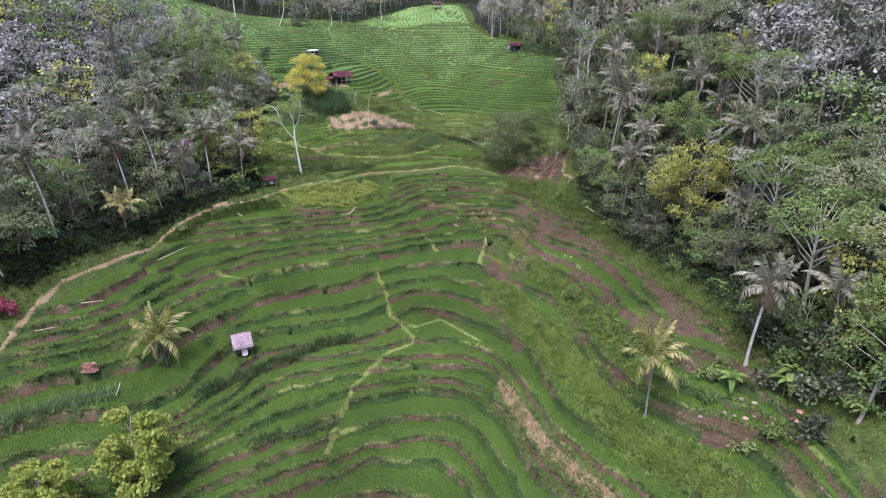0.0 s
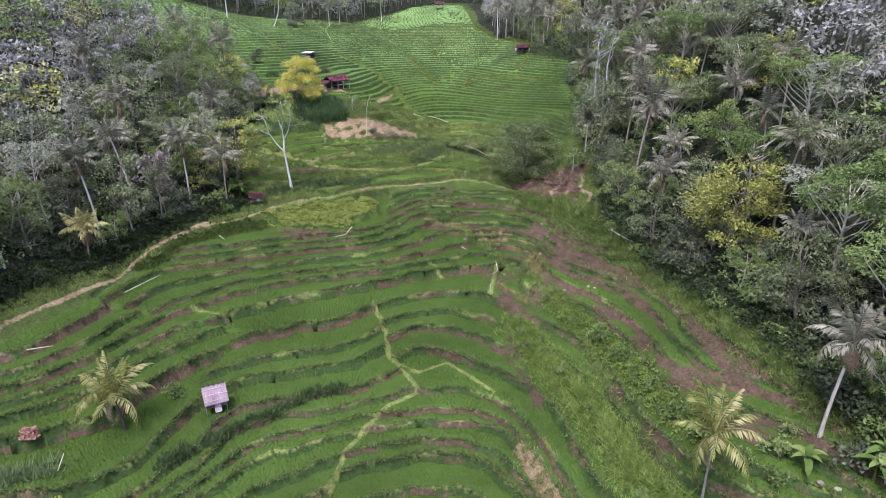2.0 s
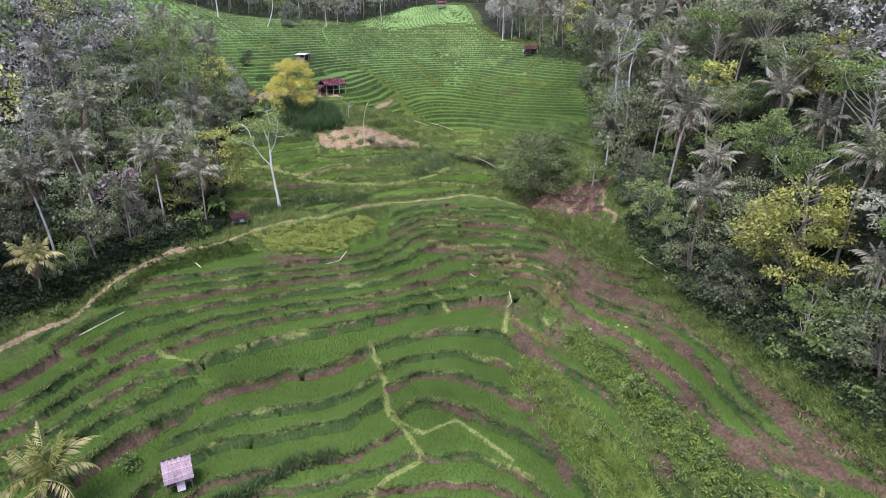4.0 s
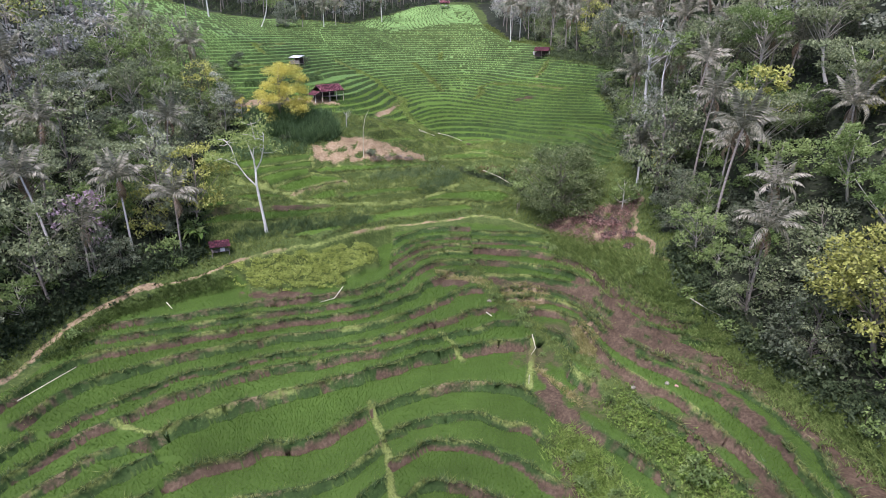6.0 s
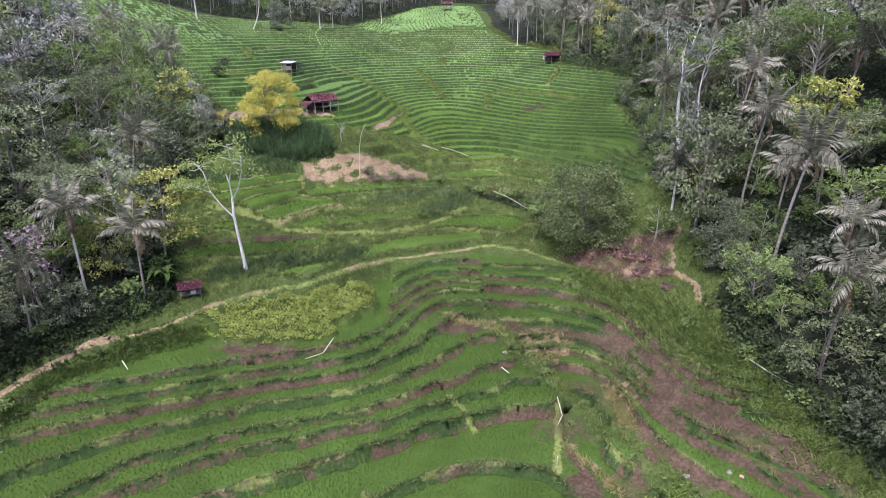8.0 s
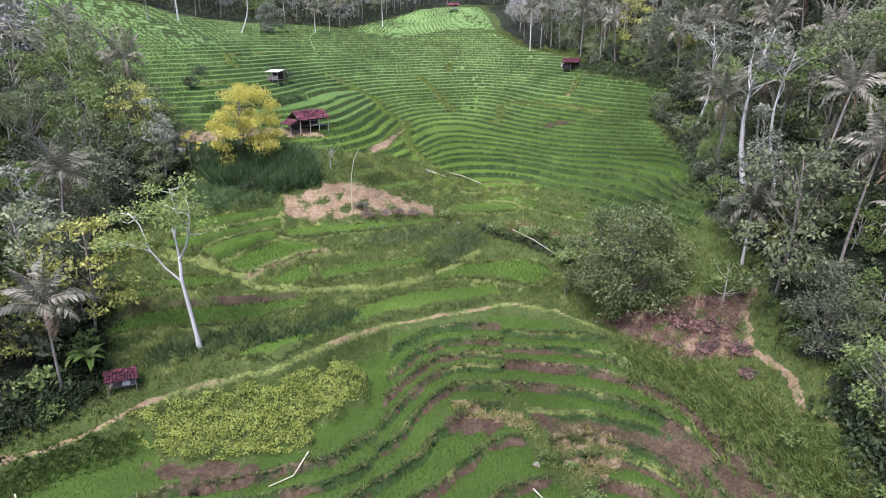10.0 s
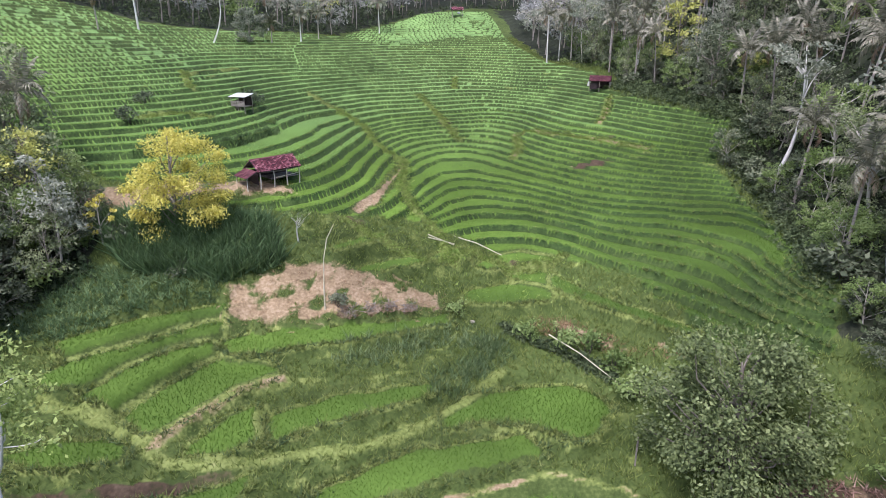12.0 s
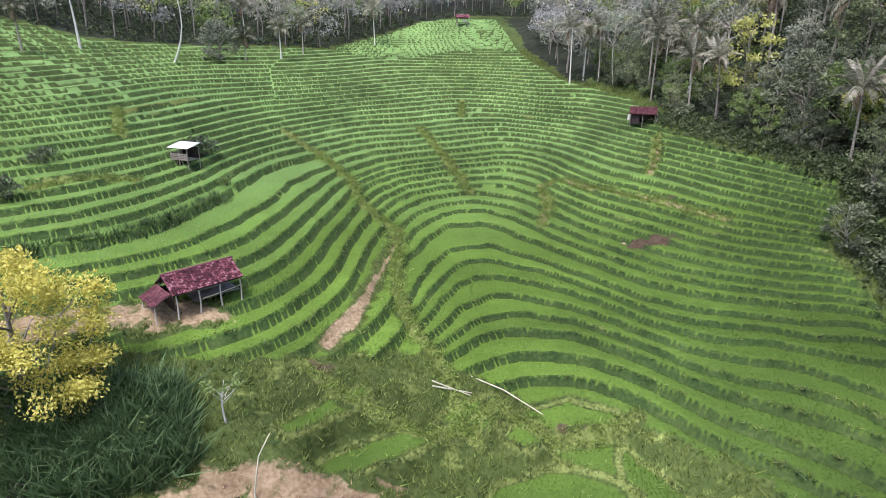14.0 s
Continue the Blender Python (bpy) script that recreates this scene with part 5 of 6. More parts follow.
hero(broadleaf(77, "young_tree", "small yellowing tree on the earth bank", 4.6, 1.5, 0.3, 14, 28, 0.3, BARK_PALE, LEAF_YELLOW, 0.012, "round", 0.05, 0.8), -40.4, 149, 0)
hero(broadleaf(78, "young_tree", "light green young tree beside the red bank", 5.0, 2.0, 0.3, 18, 30, 0.34, BARK_PALE, LEAF_BRIGHT, 0.012, "round", 0.05, 0.8), 23.6, 124.5, 0)
hero(broadleaf(79, "young_tree", "small dark tree at the end of the upper terraces", 4.4, 2.4, 0.1, 26, 34, 0.36, BARK_PALE, LEAF_DARK, 0.016, "round", 0.05, 0.4), 34.0, 178.0, 0)

CANOPY = [broadleaf(91, "canopy_tree", "tall tree with layered mid-green crown on a bare pale trunk", 14, 5.6, 0.45, 46, 90, 0.36, BARK_PALE, LEAF_BRIGHT, 0.012, "flat", 0.06, 0.6),
          broadleaf(92, "canopy_tree", "spreading tree with layered grey-green crown on a bare trunk", 13, 6.0, 0.42, 50, 90, 0.36, BARK_PALE, LEAF, 0.013, "flat", 0.07, 0.6),
          broadleaf(93, "canopy_tree", "leafy light green tree with slender pale trunk", 10.5, 4.4, 0.38, 40, 90, 0.34, BARK_PALE, LEAF_BRIGHT, 0.011, "round", 0.06, 0.6)]
hero(CANOPY[0], 41.5, 62.5, 0)
hero(CANOPY[1], 46, 68.5, 40)
hero(CANOPY[2], 37.9, 46.1, 0, 1.05)
for i, (x, y, s) in enumerate(((43, 74.5, 1.0), (48.5, 60, 1.05), (45.5, 53, 0.95), (49, 77, 1.0), (42, 93, 0.9), (47, 86, 1.0), (51, 69.5, 1.0), (43.5, 104, 0.85), (50, 96, 1.0), (38.5, 116, 0.8), (46.5, 114, 0.95), (44, 44, 0.9), (50, 48, 1.0), (37.5, 152, 0.85), (42, 142, 0.95),
                               (41.5, 166, 0.9), (44, 132, 0.95), (50.5, 124, 1.0), (-56, 71, 0.7), (-59, 88, 0.75), (-49.5, 118, 0.7), (-51, 131, 0.75), (-56, 142, 0.8), (-47.5, 146, 0.65), (-57, 112, 0.75), (-54.5, 152, 0.75))):
    HERO.append((x, y))
    plant(CANOPY[(0, 1, 1, 2)[i % 4] if x > 0 else (1, 2)[i % 2]], x, y, 77 * i, s, 0.1, group="canopy trees")


def near_view(x, y):
    """Whether a tree stands in the front rows of a wood, where it can be told apart."""
    return (x > 0 and x < 53 and y < 262) or (x < 0 and x > -68 and y < 175)


deep = {m: [[], []] for m in ("LEAF", "LEAF_DARK", "LEAF_GREY", "LEAF_BRIGHT", "LEAF_OLIVE")}
deep_palms = [[], []]
deep_kinds = [(kind, np.random.RandomState(900 + k)) for k, kind in enumerate(deep)]


def far_tree(x, y, z, rnd):
    """Trunk and leaf clumps of a tree that is one of many deep in the wood."""
    high, wide = rnd.uniform(8, 14), rnd.uniform(4.0, 5.6)
    trunk = tube([(x, y, z - 0.4), (x + rnd.normal() * 0.4, y, z + high * 0.5), (x + rnd.normal() * 0.7, y, z + high * 0.9)], [0.2, 0.14, 0.05], 4)
    n = 14
    a, f = rnd.uniform(0, 6.28, n), rnd.uniform(0, 1, n)
    reach = wide * np.sqrt(np.maximum(0.08, 1 - (2 * f - 0.85) ** 2 / 1.6)) * np.sqrt(rnd.uniform(0.1, 1, n))
    spots = np.stack([x + np.cos(a) * reach, y + np.sin(a) * reach, z + high * (0.38 + 0.62 * f)], 1)
    p = np.repeat(spots, 22, 0) + rnd.normal(size=(n * 22, 3)) * wide * 0.17 * [1, 1, 0.6]
    return trunk, leaves(p, 0.8, rnd, None, 0.5)


palm_kinds = [frond_mesh(990 + k, 5.2, d, 6, 1.5) for k, d in enumerate((0.5, 0.8))]
for ring, gap, box, seed in ((WOOD_LEFT, 4.3, (-120, 40, -35, 190), 1), (WOOD_RIGHT, 4.5, (20, 36, 112, 345), 2), (WOOD_FAR, 5.6, (-150, 190, 120, 420), 3)):
    spots = scatter(ring, gap, box, HERO, seed)
    zs = sheet_z(np.array([p[0] for p in spots]), np.array([p[1] for p in spots]))
    for (x, y), z in zip(spots, zs):
        u, palmy = rng.uniform(), 0.42 if x > 0 else 0.24
        if near_view(x, y):
            kind = PALMS[rng.randint(3)] if u < palmy else FOREST[rng.choice(7, p=SHARE)]
            plant(kind, x, y, rng.uniform(0, 360), rng.uniform(0.72, 1.1), 0.1, rng.uniform(0.9, 1.12), group="woodland palms" if u < palmy else "woodland trees")
        elif u < palmy * 0.9:
            h = rng.uniform(7, 11)
            deep_palms[0].append(tube([(x, y, z - 0.4), (x + 0.3, y, z + h * 0.5), (x + rng.normal(), y, z + h)], [0.2, 0.14, 0.12], 4))
            head = deep_palms[0][-1][0][-1]
            for i in range(9):
                deep_palms[1].append(turned(palm_kinds[i % 2], pose(*head, rng.uniform(-25, 25), -(55 - 9 * i), i * 137.5)))
        else:
            kind, rnd = deep_kinds[rng.choice(5, p=(0.38, 0.24, 0.2, 0.12, 0.06))]
            t, c = far_tree(x, y, z, rnd)
            deep[kind][0].append(t)
            deep[kind][1].append(c)
# Crowns deep in the wood get paler, greyer leaves, haze as colour.
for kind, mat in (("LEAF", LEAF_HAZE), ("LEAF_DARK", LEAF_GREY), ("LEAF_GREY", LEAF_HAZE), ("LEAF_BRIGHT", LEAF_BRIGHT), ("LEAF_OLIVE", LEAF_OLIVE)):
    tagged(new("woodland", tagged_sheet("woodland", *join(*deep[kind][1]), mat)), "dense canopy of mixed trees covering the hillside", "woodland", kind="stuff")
    tagged(new("woodland_trunk", tagged_sheet("woodland_trunk", *join(*deep[kind][0]), BARK)), "grey trunks of trees deep in the wood", "woodland", kind="stuff")
tagged(new("palm_grove", tagged_sheet("palm_grove", *join(*deep_palms[1]), PALM)), "grey-green fronds of palms deep in the wood", "woodland", kind="stuff")
tagged(new("palm_grove_trunk", tagged_sheet("palm_grove_trunk", *join(*deep_palms[0]), BARK_PALM)), "trunks of palms deep in the wood", "woodland", kind="stuff")
edge_trees = 0
for ring, box, seed in ((WOOD_LEFT, (-64, 56, -34, 160), 8), (WOOD_RIGHT, (20, 40, 48, 262), 9)):
    for x, y in scatter(ring, 3.3, box, HERO, seed):
        if away(np.array([x]), np.array([y]), ring + ring[:1])[0] < 6.5 and edge_trees < 110:
            plant(FOREST[rng.choice(7, p=(0.22, 0.2, 0.0, 0.24, 0.0, 0.3, 0.04))], x, y, rng.uniform(0, 360), rng.uniform(0.4, 0.68), 0.1, group="trees at the wood's edge")
            edge_trees += 1
shrubs_left = 230
for ring, gap, box, seed in ((WOOD_LEFT, 3.3, (-62, 60, -34, 160), 4), (WOOD_RIGHT, 3.3, (20, 44, 46, 262), 5)):
    for x, y in scatter(ring, gap, box, (), seed):
        if shrubs_left > 0:
            plant(SHRUBS[rng.choice(3, p=(0.45, 0.35, 0.2))], x, y, rng.uniform(0, 360), rng.uniform(1.0, 2.0), 0.1, group="undergrowth")
            shrubs_left -= 1

# Leaf clumps on the wood floor; their dark colour carries the shade there.
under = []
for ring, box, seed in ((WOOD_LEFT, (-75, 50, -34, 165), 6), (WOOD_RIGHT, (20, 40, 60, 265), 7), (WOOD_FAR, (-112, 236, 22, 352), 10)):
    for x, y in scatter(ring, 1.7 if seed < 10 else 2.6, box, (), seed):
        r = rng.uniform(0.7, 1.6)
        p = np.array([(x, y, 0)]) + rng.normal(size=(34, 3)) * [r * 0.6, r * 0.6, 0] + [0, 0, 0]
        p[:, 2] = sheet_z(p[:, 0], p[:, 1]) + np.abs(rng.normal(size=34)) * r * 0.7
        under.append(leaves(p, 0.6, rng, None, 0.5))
tagged(new("undergrowth", tagged_sheet("undergrowth", *join(*under), SHADE_LEAF)), "leafy undergrowth covering the floor of the wood, darkened as shade", "undergrowth", kind="stuff")

# ---- rice, row by row, each terrace its own bed ----
sx, sy = np.meshgrid(np.arange(-61, 41, 0.27), np.arange(42, 236, 0.3))
sx, sy = (sx + rng.normal(size=sx.shape) * 0.05).ravel(), (sy + rng.normal(size=sx.shape) * 0.05).ravel()
keep = at_grid(RICE_AT, sx, sy) > 0.5
sx, sy = sx[keep], sy[keep]
bed = at_grid(NUMBER_AT, sx, sy)
sz = terrain(sx, sy)[0]
for k in np.unique(bed):
    m = bed == k
    if m.sum() > 30:
        middle_y = sy[m].mean()
        high_up = middle_y > 150
        # Near-right upper beds take the darker RICE to imitate the trees' shade.
        me = tagged_sheet("rice_paddy", *blades(sx[m], sy[m], sz[m], rng, np.full(m.sum(), rng.uniform(0.2, 0.34) * (0.6 if high_up else 1)), 0.085, 2, 0.07, 0.35), RICE_FAR_HAZE if middle_y > 212 or (middle_y > 176 and sx[m].mean() < -25) else RICE if high_up and middle_y < 190 and sx[m].mean() > 6 else RICE_UPPER if high_up else RICE)
        tagged(new("rice_paddy", me), "bed of bright green rice on an upper terrace" if high_up else "bed of young green rice plants on a terrace", "rice paddy", "rice paddies", "stuff")

# ---- grass on bunds, risers, banks and the woods' edge ----
n = 500000
ux, uy = rng.uniform(-62, 42, n), rng.uniform(42, 300, n)
chance = np.maximum(at_grid(BUND_AT, ux, uy) * (at_grid(SOIL_AT, ux, uy) < 0.6) * np.where(uy > 152, 0.55, 0.5), at_grid(WILD_AT, ux, uy) * (at_grid(PATH_AT, ux, uy) < 0.4) * (at_grid(SOIL_AT, ux, uy) < 0.45) * 0.7)
outside = (at_grid(NUMBER_AT, ux, uy) < 0) & (at_grid(PATH_AT, ux, uy) < 0.2) & (at_grid(SOIL_AT, ux, uy) < 0.3) & (at_grid(LITTER_AT, ux, uy) < 0.5)
chance = np.maximum(chance, outside * 0.6)
keep = rng.uniform(size=n) < chance
ux, uy, wildness = ux[keep], uy[keep], np.maximum(at_grid(WILD_AT, ux, uy), outside)[keep]
tall = 0.13 + 0.25 * wildness + 0.2 * rng.uniform(size=len(ux)) ** 3
me = tagged_sheet("grass", *blades(ux, uy, terrain(ux, uy)[0], rng, tall, 0.09, 3, 0.1, 0.55), GRASS)
tagged(new("grass", me), "rough green grass on bunds, risers and banks", "grass", kind="stuff")


n = 420000
ux, uy = rng.uniform(-52, 40, n), rng.uniform(42, 240, n)
keep = (uy < 150) & (at_grid(RISER_AT, ux, uy) > 0.5) & (at_grid(SOIL_AT, ux, uy) < 0.5) & (rng.uniform(size=n) < 0.2)
ux, uy = ux[keep], uy[keep]
me = tagged_sheet("riser_grass", *blades(ux, uy, terrain(ux, uy)[0], rng, 0.12 + 0.2 * rng.uniform(size=len(ux)) ** 2, 0.1, 3, 0.1, 0.6), REED_DARK)
tagged(new("riser_grass", me), "dark green grass on the steep terrace risers", "grass", kind="stuff")

# ragged tufts along the lips of the terraces, thick on some and thin on others
at_lip = np.flatnonzero((LIP_AT > 0.55) & (snapped[1] > 42) & (snapped[1] < 235) & (snapped[0] > -56) & (snapped[0] < 40) & (PATH_AT < 0.75))
ux, uy = np.repeat(snapped[0][at_lip], 4), np.repeat(snapped[1][at_lip], 4)
uz, terrace = np.repeat(GZ[at_lip], 4), np.repeat(NUMBER_AT[at_lip], 4)
ux, uy = ux + rng.normal(size=len(ux)) * 0.13, uy + rng.normal(size=len(ux)) * 0.09
rank = np.clip(0.3 + 0.5 * wave(ux, uy, 9, 17) + 0.4 * wave(ux, uy, 1.6, 19) + 0.5 * np.modf(np.abs(terrace) * 0.618)[0], 0.08, 1.2) * np.interp(uy, [145, 165, 235], [1, 0.3, 0.15])
keep = rng.uniform(size=len(ux)) < np.where(uy < 150, 0.25, 0.05) + 0.9 * rank
ux, uy, uz, rank = ux[keep], uy[keep], uz[keep], rank[keep]
for name, mat, some, label in (("lip_grass", LIP_GRASS, rng.uniform(size=len(ux)) < 0.6, "ragged olive grass along the lips of the terraces"), ("lip_weed", REED, None, "pale long-leaved weeds along the lips of the terraces")):
    pick = some if some is not None else ~pick
    me = tagged_sheet(name, *blades(ux[pick], uy[pick], uz[pick], rng, 0.1 + 0.34 * rank[pick], 0.11, 3, 0.1, 0.8), mat)
    tagged(new(name, me), label, "grass", kind="stuff")


def herbs(xs, ys, high, size, each):
    """Low leafy plants in uneven clumps: a few level leaves each."""
    lift = np.clip(0.65 + 0.5 * wave(xs, ys, 1.7, 83), 0.15, 1.3)
    ok = rng.uniform(size=len(xs)) < 0.35 + 0.65 * lift
    p = np.stack([xs, ys, terrain(xs, ys)[0]], 1)[ok]
    p = np.repeat(p, each, 0) + rng.normal(size=(ok.sum() * each, 3)) * [0.16, 0.16, 0]
    p[:, 2] += np.repeat(lift[ok], each) * high * rng.uniform(0.3, 1.1, len(p))
    return leaves(p, size, rng, None, 0.6, 0.5)


def strip(name, label, line, wide, per_metre, high, mat, blade=0.1, lean=0.5, each=5, category="grass", leafy=0.0):
    """Tall grass or leafy weeds along a line."""
    xs, ys = [], []
    for (xa, ya), (xb, yb) in zip(line, line[1:]):
        k = int(math.hypot(xb - xa, yb - ya) * per_metre)
        t = rng.uniform(size=k)
        xs.append(xa + (xb - xa) * t + rng.normal(size=k) * wide)
        ys.append(ya + (yb - ya) * t + rng.normal(size=k) * wide)
    xs, ys = np.concatenate(xs), np.concatenate(ys)
    me = tagged_sheet(name, *herbs(xs, ys, high, leafy, each), mat) if leafy else tagged_sheet(name, *blades(xs, ys, terrain(xs, ys)[0], rng, high * rng.uniform(0.5, 1.2, len(xs)), blade, each, 0.14, lean), mat)
    return tagged(new(name, me), label, category, kind="stuff")


def patch(name, label, ring, count, high, mat, blade=0.1, lean=0.5, each=5, category="grass", leafy=0.0):
    xs, ys = rng.uniform(min(p[0] for p in ring), max(p[0] for p in ring), count), rng.uniform(min(p[1] for p in ring), max(p[1] for p in ring), count)
    ok = inside(xs, ys, ring)
    xs, ys = xs[ok], ys[ok]
    me = tagged_sheet(name, *herbs(xs, ys, high, leafy, each), mat) if leafy else tagged_sheet(name, *blades(xs, ys, terrain(xs, ys)[0], rng, high * rng.uniform(0.5, 1.2, len(xs)), blade, each, 0.14, lean), mat)
    return tagged(new(name, me), label, category, kind="stuff")


REEDY = "tall dark green reed grass on a terrace bank"
strip("reed_grass", REEDY, [(-28.5, 59.5), (-24.7, 64.2), (-22.1, 67.4), (-19.4, 69.2), (-15.7, 72.4), (-12.4, 73.3)], 0.4, 22, 0.9, REED, 0.13)
strip("reed_grass", REEDY, [(-46.4, 52.8), (-43.8, 54.1), (-41.1, 55.9), (-37, 57.6)], 0.6, 30, 1.0, REED, 0.13)
strip("reed_grass", REEDY, [(-21.2, 53.9), (-18, 55.9), (-15, 56.7), (-12.1, 58.7)], 0.35, 18, 0.7, REED, 0.13)
strip("reed_grass", REEDY, [(-15.8, 140.4), (-10.8, 142.2), (-6.7, 144.2), (-1.2, 144.7)], 0.7, 20, 0.7, REED, 0.13)
strip("reed_grass", REEDY, [(-6.6, 138.1), (-3, 141.3), (-1.2, 144.7)], 0.8, 26, 0.9, REED, 0.14)
strip("reed_grass", REEDY, [(-32.4, 116.9), (-26, 117.6), (-18.6, 121), (-15.2, 126)], 0.8, 26, 0.8, REED, 0.14)
strip("reed_grass", REEDY, [(-44.3, 165.4), (-41.1, 167.8), (-37.5, 170.4), (-34.8, 175.8), (-32.9, 186.2)], 0.4, 14, 0.7, REED, 0.13)
patch("reed_grass", "thick bed of tall dark green cane grass on the steep bank", REED_BED, 4200, 1.9, REED_DARK, 0.24, 0.5, 6)
for i, (x, y) in enumerate(scatter(REED_BED, 4.6, (-42, 145, -22, 156), [(-33.8, 151.8)], 14)):
    plant(SHRUBS[(0, 1, 0, 0, 2)[i % 5]], x, y, i * 77, 0.85 + 0.35 * (i % 3) / 2, 0.08, 1.1, group="bushes on the banks")
patch("bean_plants", "bright yellow-green bean plants in a plot beside the footpath", BEAN_PLOT, 7000, 0.45, CROP, 0.3, 0.9, 6, "crop", 0.22)
strip("weeds", "rank light green weeds on the bank between terraces", WEED_BANK, 1.1, 130, 0.5, WEED, 0.13, 0.8, 5)
strip("weeds", "rank bright green weeds on the bank below the wood", [(14, 122.3), (19, 115.3), (20.8, 107.5), (22.3, 102.3), (26.6, 96), (29.8, 89), (32, 80), (34, 70), (36, 58)], 1.3, 150, 0.5, BANK_GRASS, 0.13, 0.8, 5)
patch("reed_grass", "dim green cane grass on the shaded slope", [(-44.5, 136.5), (-42.5, 146), (-36.6, 146.4), (-28, 147), (-28, 145.4), (-34, 142.4), (-39, 137.6)], 2600, 0.6, REED_DARK, 0.14, 0.7, 5)
# Leaves added here to stand in for the dark rock and soil wall.
strip("undergrowth", "strip of dark leaves standing in for the dark bank wall under the knoll", [(-0.4, 147.4), (1.5, 146.2), (4.2, 144.9), (6.6, 142.7), (8.2, 140.7), (9.2, 139.4)], 0.3, 50, 0.6, SHADE_LEAF, 0.2, 0.8, 6, "undergrowth", 0.35)
# Dark leaf strips paint in the shade along the edges of the woods.
strip("undergrowth", "leafy undergrowth at the foot of the wood, darkened as shade", [(37.5, 52), (37, 60), (35.6, 70), (34, 80), (31.6, 90), (28.6, 96.8), (25.6, 102.5), (25.2, 107)], 0.9, 60, 1.3, SHADE_LEAF, 0.2, 0.8, 6, "undergrowth", 0.42)
strip("undergrowth", "leafy undergrowth beside the upper terraces, darkened as shade", [(28.5, 143), (31.6, 152), (34.2, 162), (34.8, 174), (39, 186), (35.5, 198), (31.5, 210), (28.6, 222)], 1.0, 45, 1.2, SHADE_LEAF, 0.2, 0.8, 6, "undergrowth", 0.42)
strip("undergrowth", "leafy undergrowth at the foot of the wood, darkened as shade", [(-55, 70), (-52.8, 80), (-49, 92), (-45.8, 100.5), (-40.5, 106.4), (-36, 111.2), (-38.5, 117), (-43.2, 124), (-46, 131), (-46, 138), (-42, 146)], 1.0, 60, 1.2, SHADE_LEAF, 0.2, 0.8, 6, "undergrowth", 0.42)
strip("weeds", "green weeds on the slope under the footpath", [(-44.2, 92), (-41.6, 99.5), (-36.4, 104.4), (-31, 108.4)], 0.7, 80, 0.45, BANK_GRASS, 0.13, 0.8, 4)
strip("weeds", "rank pale weeds along the gully", SCRUB_STRIP, 1.0, 60, 0.7, WEED, 0.16, 0.8, 5, leafy=0.3)
patch("weeds", "tufts of pale green grass over the lowest upper terraces", OVERGROWN, 600, 0.3, WEED, 0.13, 0.8, 4)
strip("weeds", "pale grass along the upper gully", UPPER_GULLY[:9], 0.6, 30, 0.35, WEED, 0.13, 0.8, 4, leafy=0.26)
for line in TERRACE_ENDS:
    strip("weeds", "light green weeds where the upper terraces end", line, 0.5, 30, 0.25, WEED, 0.13, 0.8, 5, leafy=0.2)
for k, line in enumerate((WEED_BANK, SCRUB_STRIP, SCRUB_STRIP, RIGHT_GULLY[5:])):
    for i in range(11):
        t = rng.uniform(0, len(line) - 1.001)
        a, b, f = line[int(t)], line[int(t) + 1], t % 1
        x, y = a[0] + (b[0] - a[0]) * f + rng.normal() * 0.7, a[1] + (b[1] - a[1]) * f + rng.normal() * 0.7
        plant(SHRUBS[2 if rng.uniform() < 0.7 else 1], x, y, rng.uniform(0, 360), rng.uniform(0.45, 0.95), 0.08, group="bushes on the banks")
for ring in DRY_PLOTS:
    patch("dry_grass", "yellow dry grass on an abandoned plot", ring, 700, 0.35, DRY_GRASS, 0.1, 0.9, 4)
strip("dry_grass", "yellow dry grass on the dividing bank", DRY_STRIP, 0.5, 40, 0.35, STRAW, 0.1, 0.7, 4)
patch("dry_grass", "flattened dry straw on bare ground", BARE_GROUND, 700, 0.2, STRAW, 0.09, 1.2, 4)
patch("dry_grass", "dry straw-coloured scrub on a knoll", DRY_KNOLL, 900, 0.45, STRAW, 0.1, 0.9, 4)
patch("dry_grass", "reddish dry brush on the bare bank", RED_BANK, 1500, 0.45, RED_BRUSH, 0.1, 1.0, 4)
